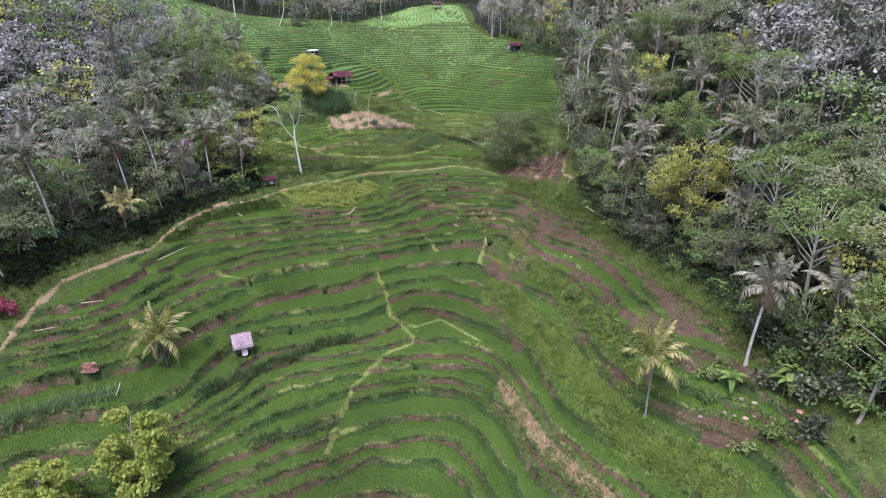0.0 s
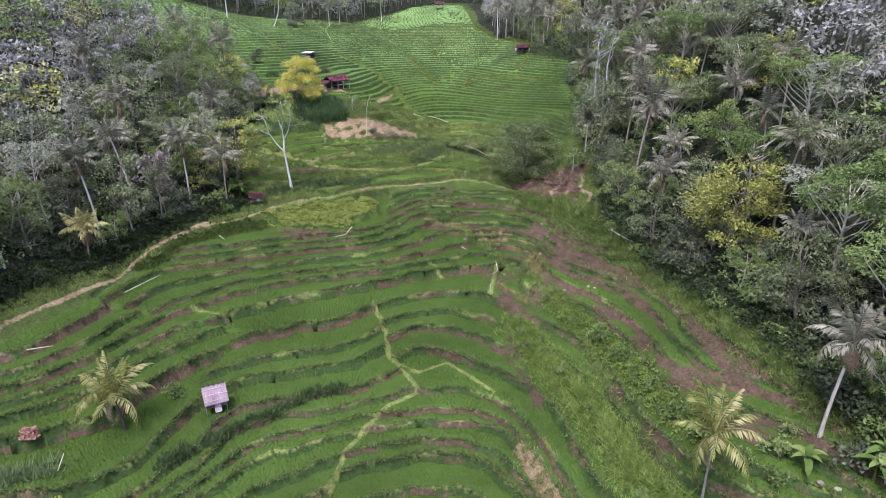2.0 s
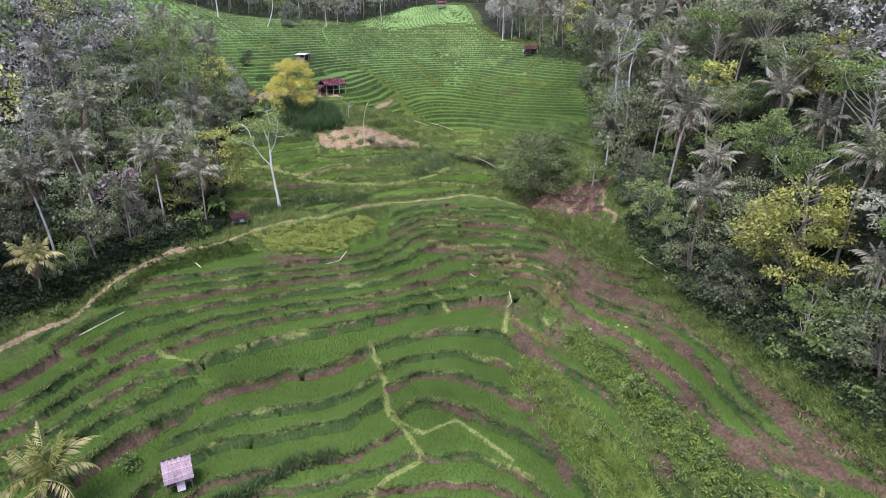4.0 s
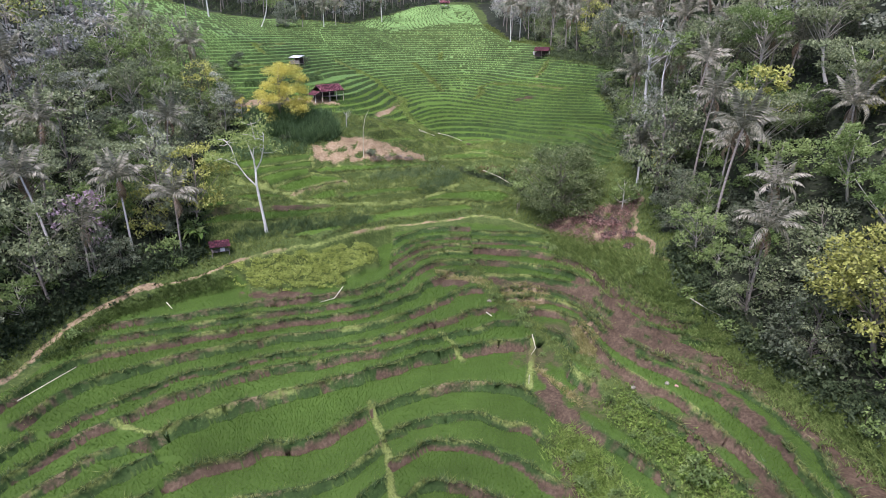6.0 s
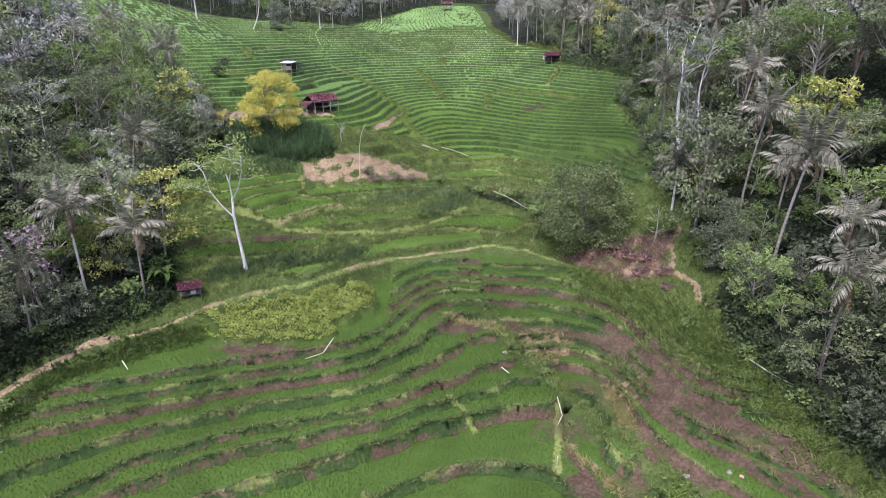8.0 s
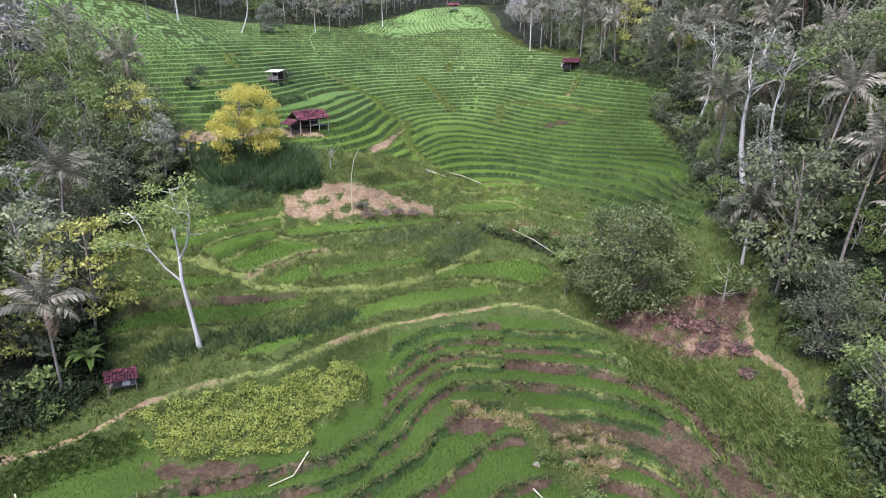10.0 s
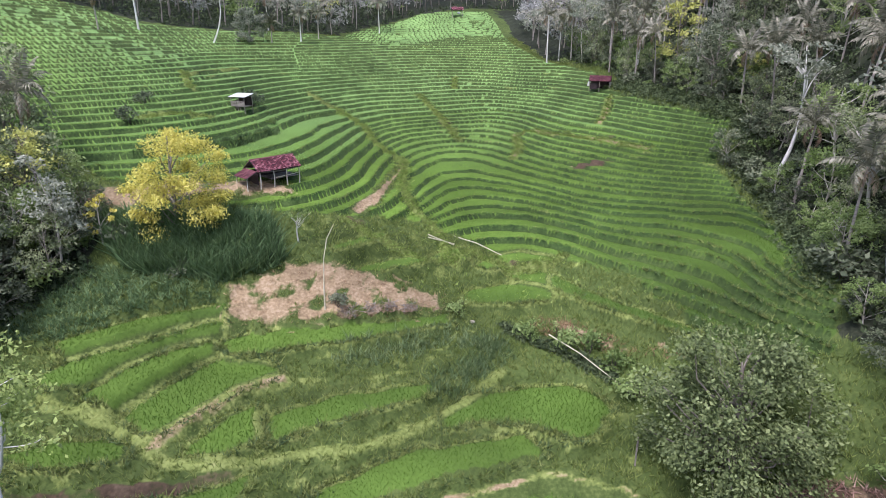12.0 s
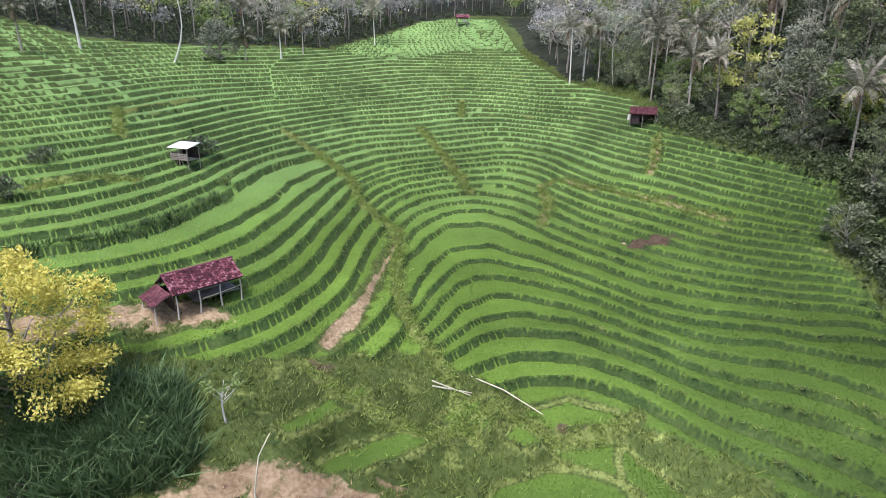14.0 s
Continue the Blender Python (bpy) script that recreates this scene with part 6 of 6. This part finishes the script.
for x, y, s, k in ((20.2, 73.5, 1.2, 2), (18.6, 79, 1.3, 1), (21.5, 67.5, 1.1, 2), (22.5, 62, 1.2, 1), (16.6, 88.6, 0.9, 2), (-31.1, 69.8, 1.3, 2), (2.5, 146.4, 1.3, 1), (5.0, 145.6, 1.4, 1), (7.4, 143.4, 1.5, 1), (9.4, 141.2, 1.5, 2), (10.5, 138.0, 1.6, 1),
                   (-33.6, 189.5, 1.0, 1), (-40.0, 197.6, 1.5, 0), (-49.2, 174.7, 1.2, 0), (-50.8, 182.9, 1.1, 0), (26, 56, 1.0, 2), (24, 59, 1.2, 1), (29, 56, 1.2, 1), (34.5, 53.5, 1.5, 0), (36.2, 51, 1.4, 0), (33, 176.2, 1.2, 0), (-17.0, 146.4, 0.8, 0),
                   (-4.6, 148.4, 1.0, 1), (-44.2, 95.0, 0.9, 1), (-46.8, 88.0, 0.9, 1), (-37.6, 108.6, 1.0, 1), (12.5, 121.5, 0.9, 1), (18.0, 114.5, 1.0, 2), (21.5, 106.0, 1.1, 2), (24.8, 100.5, 1.1, 2), (28.0, 96.2, 1.2, 2), (37, 55, 1.5, 1), (36.4, 60, 1.5, 0), (35.6, 64, 1.4, 1), (38, 50, 1.7, 0), (34.6, 70, 1.4, 1), (39, 47, 1.6, 1), (33.8, 75, 1.3, 2), (32.9, 80, 1.3, 1), (32, 48, 1.2, 1), (35, 46.5, 1.4, 0), (29, 47, 1.1, 1), (27, 54, 1.0, 1), (31, 58.5, 1.0, 2)):
    plant(SHRUBS[k], x, y, x * 50, s, 0.08, group="bushes on the banks")
for i, (x, y, s, k) in enumerate(((-45, 130.5, 0.75, 5), (-45.8, 134.5, 0.85, 1), (-45.4, 138.5, 0.8, 5), (-43.6, 147.5, 0.7, 5), (-47.5, 141.5, 0.9, 1), (-45.5, 126, 0.7, 5), (-42.8, 150.5, 0.6, 5), (-47, 149.5, 0.85, 0), (-40.5, 119.5, 0.6, 5), (-43.2, 121.8, 0.7, 1))):
    plant(FOREST[k], x, y, 61 * i, s, 0.1, group="trees at the wood's edge")
on_ground(shrub(81, "crimson-leaved bush beside the footpath", 2.2, 2.0, 0.34, 520, LEAF_RED, "crimson_bush"), -53.4, 65.6)
for i, (x, y, h) in enumerate(((30.4, 54.6, 1.3), (34.8, 52.4, 1.5), (35.9, 53.3, 1.2), (-36.2, 113.2, 1.8), (-37.2, 114.2, 1.6))):
    on_ground(banana(85 + i, high=h), x, y, i * 70)


# ---- field huts ----
def tiles(long, deep, rows, cols, lift, rnd, jitter=0.02):
    """One slope of roof tiles: each a small arched, slightly crooked piece. Along x, falling towards -y from the ridge at the origin."""
    pieces, w, d = [], long / cols, math.hypot(deep, lift) / rows
    down = np.array([0, -deep, -lift]) / math.hypot(deep, lift)
    up = np.cross([1.0, 0, 0], down)
    up = up if up[2] > 0 else -up
    a = np.array([0, 0.25, 0.5, 0.75, 1.0])
    arch = np.sin(a * np.pi) * 0.05
    for r in range(rows):
        for c in range(cols):
            o = np.array([c * w - long / 2, 0, 0]) + down * d * r + up * (0.02 + rnd.uniform(0, jitter)) + rnd.normal(size=3) * jitter * 0.5
            tilt = rnd.uniform(0.01, 0.05)
            top = o + a[:, None] * [w * 0.98, 0, 0] + arch[:, None] * up
            low = top + down * d * 1.12 + up * tilt
            v = np.concatenate([top, low, low - up * 0.03])
            f = [(i, i + 1, i + 6, i + 5) for i in range(4)] + [(i + 5, i + 6, i + 11, i + 10) for i in range(4)]
            pieces.append((v, np.array(f)))
    return join(*pieces)


def slab(a, b, c, d, thick):
    """A board through four corners, with thickness."""
    top = np.array([a, b, c, d], float)
    n = np.cross(top[1] - top[0], top[3] - top[0])
    n = n / np.linalg.norm(n) * thick
    v = np.concatenate([top, top - n])
    return v, np.array([(0, 1, 2, 3), (7, 6, 5, 4), (0, 4, 5, 1), (1, 5, 6, 2), (2, 6, 7, 3), (3, 7, 4, 0)])


def post_at(ob, x, y, high, r=0.06, seed=0, base_z=-0.3, mat=WOOD, lean=(0, 0)):
    p = part("post", pole_mesh(high - base_z, r, seed), mat, ob)
    p.matrix_local = pose(x, y, base_z, lean[0], lean[1], 0)
    return p


def tile_hut():
    """Open field hut: gabled clay-tile roof on wooden posts, plank platform, lower tiled lean-to at one end."""
    ob = thing("field_hut", "open field hut with a red clay-tile gable roof on wooden posts", "hut")
    rnd = np.random.RandomState(7)
    long, deep, eave, ridge = 6.2, 1.9, 1.75, 3.0
    roof = part("roof", join(slab((-3.1, 0, ridge - 0.04), (-3.1, -deep, eave - 0.04), (3.1, -deep, eave - 0.04), (3.1, 0, ridge - 0.04), 0.05), slab((3.1, 0, ridge - 0.04), (3.1, deep, eave - 0.04), (-3.1, deep, eave - 0.04), (-3.1, 0, ridge - 0.04), 0.05)), SHADE, ob)
    t = tiles(long, deep, 11, 26, ridge - eave, rnd)
    front = part("tile_covering", t, CLAY_TILE, roof, "mottled crimson clay tiles with pale lichen")
    front.matrix_local = pose(0, 0, ridge)
    back = part("tile_covering", tiles(long, deep, 11, 26, ridge - eave, rnd), CLAY_TILE, roof)
    back.matrix_local = pose(0, 0, ridge, 0, 0, 180)
    part("ridge_cap", tube([(-3.15, 0, ridge + 0.06), (-1, 0, ridge + 0.04), (1, 0, ridge + 0.07), (3.15, 0, ridge + 0.05)], [0.1] * 4, 6), CLAY_DARK, ob)
    for i, (x, y) in enumerate(((-2.8, -1.7), (-0.9, -1.7), (1.0, -1.7), (2.8, -1.7), (-2.8, 1.6), (0, 1.6), (2.8, 1.6))):
        post_at(ob, x, y, 1.85, 0.075, i, -0.5, BARK_PALE)
    for y, z in ((-1.7, 1.72), (1.6, 1.78)):
        b = part("beam", pole_mesh(6.0, 0.06, 3), WOOD, ob)
        b.matrix_local = pose(-3.0, y, z, 0, 90, 0)
    part("platform", box_bm(*[((0.9 + 0.0 * i, -1.3 + 0.24 * i, 0.5), (4.0, 0.2, 0.05)) for i in range(12)], bevel=0.01), WOOD, ob)
    part("back_wall", box_bm(((0, 1.5, 0.75), (5.6, 0.05, 1.5)), ((-2.75, 0.2, 0.7), (0.05, 2.6, 1.4)), bevel=0.008), SHADE, ob, "woven back wall, near black as interior shade")
    rail = part("rail", pole_mesh(3.6, 0.05, 5), BAMBOO, ob)
    rail.matrix_local = pose(-0.6, -1.75, 0.75, 0, 88, 4)
    lean = part("lean_to", join(slab((-3.05, 1.5, 1.75), (-3.05, -1.5, 1.75), (-4.6, -1.6, 1.05), (-4.6, 1.5, 1.05), 0.05)), SHADE, ob)
    cover = part("tile_covering", tiles(3.0, 1.55, 7, 13, 0.7, rnd), CLAY_DARK, lean, "older dark tiles")
    cover.matrix_local = pose(-3.05, 0, 1.76, 0, 0, -90)
    for i, y in enumerate((-1.4, 1.35)):
        post_at(ob, -4.45, y, 1.1, 0.06, 9 + i, -0.5, BARK_PALE)
    return ob


def plank_hut():
    """Small raised hut: boarded half walls on posts, a white sheet lean-to roof."""
    ob = thing("watch_hut", "small raised wooden hut with a white sheet roof", "hut")
    part("roof", join(slab((-1.9, -1.4, 2.75), (1.9, -1.4, 2.75), (1.9, 1.3, 3.25), (-1.9, 1.3, 3.25), 0.05)), WHITE_ROOF, ob, "weathered white sheet roof")
    part("side_roof", join(slab((-2.5, -1.2, 2.3), (-1.6, -1.2, 2.75), (-1.6, 1.1, 3.0), (-2.5, 1.1, 2.5), 0.04)), WOOD, ob)
    for i, (x, y) in enumerate(((-1.6, -1.1), (0, -1.15), (1.6, -1.1), (-1.6, 1.05), (1.6, 1.05))):
        post_at(ob, x, y, 2.75 + (0.35 if y > 0 else 0), 0.07, 20 + i, -0.4)
    part("floor", box_bm(*[((0, -1.0 + 0.23 * i, 0.95), (3.3, 0.2, 0.05)) for i in range(10)], bevel=0.008), WOOD, ob)
    for k in range(4):
        part("board", box_bm(((0, -1.15, 1.1 + 0.24 * k), (3.3, 0.035, 0.17)), bevel=0.006), WOOD, ob)
    for k in range(4):
        part("board", box_bm(((-1.62, 0, 1.1 + 0.24 * k), (0.035, 2.2, 0.17)), bevel=0.006), WOOD, ob)
    part("back_wall", box_bm(((0, 1.08, 1.8), (3.2, 0.04, 1.6)), bevel=0.006), SHADE, ob)
    for k, (x, t) in enumerate(((-0.8, 28), (0.9, -28))):
        b = part("brace", pole_mesh(1.2, 0.04, 30 + k), WOOD, ob)
        b.matrix_local = pose(x, -1.17, 0.0, 0, t, 0)
    return ob


def pink_hut():
    """Tiny rice hut: steep faded-pink corrugated roof, plank ladder in front, thin posts."""
    ob = thing("rice_hut", "tiny field hut with a faded pink corrugated roof", "hut")
    rnd = np.random.RandomState(3)
    for s in (-1, 1):
        n = 24
        xs = np.linspace(-1.25, 1.25, n * 2 + 1)
        wav = 0.04 * np.cos(np.arange(n * 2 + 1) * np.pi)
        rows = []
        for q, drop in ((0.0, 0.0), (0.5, 0.02), (1.0, -0.02)):
            y, z = s * 1.35 * q, 3.0 - 1.6 * q + drop
            rows.append(np.stack([xs, np.full_like(xs, y), z + wav + rnd.normal(size=len(xs)) * 0.012], 1))
        k = len(xs)
        v = np.concatenate(rows + [r - [0, 0, 0.03] for r in rows])
        f = [(r * k + i, r * k + i + 1, (r + 1) * k + i + 1, (r + 1) * k + i) for r in (0, 1) for i in range(k - 1)]
        f += [(3 * k + b, 3 * k + a, 3 * k + d, 3 * k + c) for a, b, c, d in f]
        f += [(2 * k + i, 2 * k + i + 1, 5 * k + i + 1, 5 * k + i) for i in range(k - 1)]
        roof = part("roof_sheet", (v, np.array(f)), PINK_ROOF, ob, "faded pink corrugated sheet")
        for r in range(3):
            lath = part("lath", pole_mesh(2.6, 0.03, 40 + r), BAMBOO, roof)
            lath.matrix_local = pose(-1.3, s * (0.3 + 0.4 * r), 2.69 - 0.474 * r, 0, 90, 0)
    for i in range(5):
        cap = part("ridge_piece", box_bm(((-1.0 + 0.5 * i, 0, 3.05), (0.26, 0.2, 0.08)), bevel=0.01), SHADE, ob)
    for i, (x, y) in enumerate(((-1.05, -1.0), (1.05, -1.0), (-1.05, 1.0), (1.05, 1.0))):
        post_at(ob, x, y, 1.75, 0.06, 50 + i, -0.5)
    part("floor", box_bm(*[((0, -0.85 + 0.22 * i, 0.75), (2.05, 0.19, 0.04)) for i in range(9)], bevel=0.006), WOOD, ob)
    part("back_wall", box_bm(((0, 0.95, 1.2), (2.05, 0.04, 0.9)), ((-1.02, 0, 1.1), (0.04, 1.9, 0.7)), bevel=0.006), SHADE, ob)
    ladder = part("entrance_board", box_bm(((0.1, -1.15, 0.75), (0.7, 0.05, 1.0), (-18, 0, 0)), bevel=0.01), PINK_ROOF, ob, "pale pink hanging cloth")
    return ob


def dark_hut():
    """Low hut with a dark red roof, pale sheets hung at its ends."""
    ob = thing("field_hut", "low field hut with a dark red roof at the wood's edge", "hut")
    rnd = np.random.RandomState(9)
    roof = part("roof", join(slab((-2.2, 0, 2.6), (-2.2, -1.7, 1.6), (2.2, -1.7, 1.6), (2.2, 0, 2.6), 0.05), slab((2.2, 0, 2.6), (2.2, 1.6, 1.6), (-2.2, 1.6, 1.6), (-2.2, 0, 2.6), 0.05)), CLAY_DARK, ob)
    c = part("tile_covering", tiles(4.4, 1.7, 9, 18, 1.0, rnd), CLAY_DARK, roof)
    c.matrix_local = pose(0, 0, 2.62)
    for i, (x, y) in enumerate(((-2, -1.5), (0, -1.5), (2, -1.5), (-2, 1.4), (2, 1.4))):
        post_at(ob, x, y, 1.65, 0.07, 60 + i, -0.5)
    part("wall", box_bm(((0, 1.3, 0.7), (3.9, 0.05, 1.5)), ((-1.2, -1.3, 0.6), (1.4, 0.05, 1.2)), bevel=0.008), SHADE, ob)
    part("hanging_sheet", box_bm(((2.25, -0.9, 1.0), (0.04, 1.0, 1.0), (8, 0, 0)), bevel=0.01), SHEET_PALE, ob, "pale plastic sheet")
    part("hanging_sheet", box_bm(((-2.2, -1.2, 1.0), (0.5, 0.04, 0.9), (0, 6, 0)), bevel=0.01), SHEET_PALE, ob, "pale plastic sheet")
    return ob


def small_shelter():
    """Knee-high shelter with a heap of maroon tiles as roof and a pale box under it."""
    ob = thing("shelter", "small wooden shelter with a maroon tile roof beside the footpath", "shelter")
    rnd = np.random.RandomState(12)
    roof = part("roof", join(slab((-1.25, 0, 1.75), (-1.25, -1.1, 1.2), (1.25, -1.1, 1.2), (1.25, 0, 1.75), 0.04), slab((1.25, 0, 1.75), (1.25, 1.0, 1.2), (-1.25, 1.0, 1.2), (-1.25, 0, 1.75), 0.04)), SHADE, ob)
    c = part("tile_covering", tiles(2.6, 1.15, 7, 11, 0.6, rnd, 0.06), CLAY_TILE, roof)
    c.matrix_local = pose(0, 0, 1.8)
    for i, (x, y) in enumerate(((-1.1, -0.95), (1.1, -0.95), (-1.1, 0.9), (1.1, 0.9))):
        post_at(ob, x, y, 1.25, 0.05, 70 + i, -0.4)
    part("seat_board", box_bm(((0, -0.2, 0.45), (2.1, 1.2, 0.06)), bevel=0.01), WOOD, ob)
    part("box", box_bm(((0.3, -0.5, 0.68), (0.6, 0.4, 0.4)), bevel=0.02), SHEET_PALE, ob, "pale box on the board")
    return ob


on_ground(tile_hut(), -27.0, 163.2, 46, 0.92, -0.1)
on_ground(plank_hut(), -39.8, 192.6, -22, 0.85, 0.1)
on_ground(pink_hut(), -26.2, 69.0, 28, 1.0, 0.0)
on_ground(dark_hut(), 25.6, 222.6, -18, 1.0, 0.0)
on_ground(small_shelter(), -33.4, 112.8, 25, 1.0, 0.0)
on_ground(small_shelter(), -3.0, 330.0, 5, 1.7, 0.0)

# ---- bamboo poles, stones, brick heap, small clutter ----


def pole(label, points, r=0.05, name="bamboo_pole", mat=BAMBOO):
    """A pole through points given as x, y and height over the ground."""
    ob = thing(name, label, "pole")
    line = np.array([(x, y, ground_z(x, y) + h) for x, y, h in points])
    t = np.linspace(0, 1, 9)
    k = np.linspace(0, 1, len(line))
    smooth = np.stack([np.interp(t, k, line[:, a]) for a in range(3)], 1)
    o = line[0].copy()
    part("cane", tube(smooth - o, np.linspace(r, r * 0.6, 9), 6), mat, ob)
    ob.matrix_basis = Matrix.Translation(o)
    return ob


LYING = "dry pale bamboo pole lying across a bund"
base_z = ground_z(-18.0, 146.0)
tall_pole = thing("bamboo_pole", "tall curved dry bamboo pole stuck in bare ground", "pole")
part("cane", tube([(0, 0, -0.3), (0.0, 0.1, 2.4), (0.1, 0.2, 5), (0.5, 0.3, 7.2), (1.2, 0.4, 8.6)], [0.075, 0.07, 0.055, 0.045, 0.03], 6), BAMBOO, tall_pole)
tall_pole.matrix_basis = Matrix.Translation((-18.0, 146.0, base_z))
for pts in ([(-43.3, 85.1, 0.3), (-42.3, 88.2, 0.3), (-41.3, 91.2, 0.3)], [(-16.2, 107.6, 0.25), (-17, 105.6, 0.2), (-18.6, 104.4, 0.2)], [(24.9, 99.8, 0.5), (26.4, 98.4, 0.4), (29, 96.6, 0.4)], [(-8.4, 160.3, 0.4), (-5.2, 161.0, 0.4)],
            [(-8.4, 160.7, 0.45), (-5.3, 160.6, 0.4)], [(-5.4, 163.1, 0.4), (-2.6, 161.5, 0.45), (0.3, 159.2, 0.4)], [(3.9, 145.2, 1.2), (6.4, 142.4, 1.1), (9.0, 139.1, 0.6)], [(7.6, 103, 0.4), (7.8, 101, 0.5), (7.0, 99.2, 0.4)], [(2.2, 107.6, 0.3), (2.9, 106.4, 0.3)],
            [(-36.5, 102.4, 0.4), (-35.2, 100.9, 0.3)], [(-49.2, 64.4, 0.4), (-47.6, 66.0, 0.3)], [(-36.5, 57.2, 0.2), (-36.6, 58.6, 1.0)], [(-46.8, 70.4, 0.4), (-44.6, 71.5, 0.4)], [(31.5, 128.2, 1.0), (31.2, 124, 0.8)]):
    pole(LYING, pts, 0.06)
stick = thing("stake", "white upright stake at the end of a bund", "stake")
part("cane", pole_mesh(1.3, 0.05, 4), BAMBOO, stick)
on_ground(stick, 6.1, 94.2, 0, 1, 0.2)


def rock(seed, r, mat=STONE, label="pale grey field stone"):
    rnd = np.random.RandomState(seed)
    ob = thing("stone", label, "stone")
    bm = bmesh.new()
    bmesh.ops.create_icosphere(bm, subdivisions=2, radius=r)
    for v in bm.verts:
        v.co *= 1 + 0.28 * noise.noise(v.co * (2.2 / r) * 0.5 + Vector((seed, 0, 0)))
        v.co.z *= 0.65
    part("body", bm, mat, ob)
    return ob


STONES = [rock(1, 0.2), rock(2, 0.28), rock(3, 0.36, BRICK, "reddish broken stone on the bank")]
for o, (x, y) in zip(STONES, ((29.4, 51.0), (31.9, 52.2), (34.4, 49.2))):
    on_ground(o, x, y, x * 30, 1, -0.08)
for i, (x, y, k, s) in enumerate(((28.7, 51.6, 0, 1), (30.3, 50.6, 2, 0.8), (31.4, 51.0, 0, 0.8), (26.4, 51.8, 1, 0.8), (34.9, 49.6, 2, 0.9), (33.8, 48.7, 0, 0.9), (30.9, 52.9, 1, 1.1), (24.5, 52.4, 0, 0.7), (16.5, 91.2, 1, 1), (19.8, 90.7, 1, 0.9), (20.6, 90.2, 2, 0.6), (2.8, 110, 1, 1.2), (11.5, 127.2, 0, 1), (17.5, 121, 0, 0.9),
                               (28.9, 98.2, 0, 1), (-3.5, 147.3, 1, 0.9), (13.2, 185.4, 2, 0.7))):
    m = pose(x, y, ground_z(x, y) + 0.06, 0, 0, i * 77) @ Matrix.Scale(s, 4)
    copy_thing(STONES[k], m)["group"] = "loose stones"



def brush_pile(seed, label, wide, high, count, mats, leaf=0.3):
    """Cut branches and dry leaves thrown on a heap."""
    rnd = np.random.RandomState(seed)
    ob = thing("brush_pile", label, "brush pile")
    sticks = []
    for i in range(count):
        g, d = rnd.uniform(0, 6.28), wide * math.sqrt(rnd.uniform()) * 0.7
        c = np.array([math.cos(g) * d, math.sin(g) * d, high * rnd.uniform(0.05, 1.0) * (1 - 0.8 * d / wide)])
        way = rnd.normal(size=3) * [1, 1, 0.3]
        way *= rnd.uniform(0.35, 0.9) / np.linalg.norm(way)
        sticks.append(tube(branch_line(c - way, c + way, rnd, 0.12, 4), [0.035, 0.03, 0.022, 0.012], 4))
    part("dry_brush", join(*sticks), mats[0], ob)
    g, d = rnd.uniform(0, 6.28, count * 9), wide * np.sqrt(rnd.uniform(size=count * 9))
    p = np.stack([np.cos(g) * d, np.sin(g) * d, high * rnd.uniform(0, 0.9, count * 9) * np.clip(1.05 - d / wide, 0.05, 1)], 1)
    part("dry_leaf_litter", leaves(p, leaf, rnd, None, 0.4, 0.4), mats[1], ob)
    return ob


DRY_HEAP = "heap of cut branches and dry leaves on bare ground"
for i, (x, y, w_, h_) in enumerate(((-15.6, 146.0, 1.3, 0.9), (-13.6, 146.7, 1.0, 0.7), (-12, 147.2, 1.1, 0.8), (-10.0, 147.6, 0.9, 0.5), (-16.8, 147.4, 0.7, 0.4))):
    on_ground(brush_pile(120 + i, DRY_HEAP, w_, h_, 26, (BARK, PALM_DRY)), x, y, 50 * i, 1, 0.05)
for i, (x, y, w_, h_) in enumerate(((20.2, 124.2, 1.8, 0.9), (22.2, 122.6, 1.5, 0.8), (21.0, 120.2, 1.3, 0.6), (23.4, 118.6, 1.2, 0.6), (19.2, 126.4, 1.2, 0.7), (22.6, 115.2, 1.0, 0.5))):
    on_ground(brush_pile(130 + i, "heap of reddish dry fronds and twigs on the bare bank", w_, h_, 34, (BARK_DARK, RED_BRUSH), 0.4), x, y, 70 * i, 1, 0.05)
heap = thing("brick_heap", "tumbled heap of pinkish broken bricks on a terrace bank", "brick heap")
brick_mesh = bpy.data.meshes.new("brick")
bm = box_bm(((0, 0, 0), (0.24, 0.12, 0.08)), bevel=0.012)
bm.to_mesh(brick_mesh)
bm.free()
brick_mesh.materials.append(BRICK)
hz = ground_z(-41.2, 60.8)
heap.matrix_basis = Matrix.Translation((-41.2, 60.8, hz))
for i in range(150):
    a, d = rng.uniform(0, 6.28), 0.85 * math.sqrt(rng.uniform())
    x, y = d * math.cos(a) * 1.1, d * math.sin(a) * 0.8
    o = new("brick", brick_mesh)
    o.parent = heap
    lift = ground_z(-41.2 + x, 60.8 + y) - hz
    o.matrix_local = pose(x, y, max(lift, -0.1) + 0.12 + rng.uniform(0.0, 0.7) * (1 - d / 1.3), rng.uniform(-40, 40), rng.uniform(-40, 40), rng.uniform(0, 360))

gate = thing("wooden_gate", "small weathered wooden frame beside the footpath", "gate")
for i, x in enumerate((-0.7, 0.7)):
    post_at(gate, x, 0, 1.5, 0.06, 80 + i, -0.3)
for k in range(3):
    part("rail", box_bm(((0, 0.05, 0.4 + 0.45 * k), (1.5, 0.04, 0.09)), bevel=0.006), WOOD, gate)
on_ground(gate, 8.9, 132.0, 70)
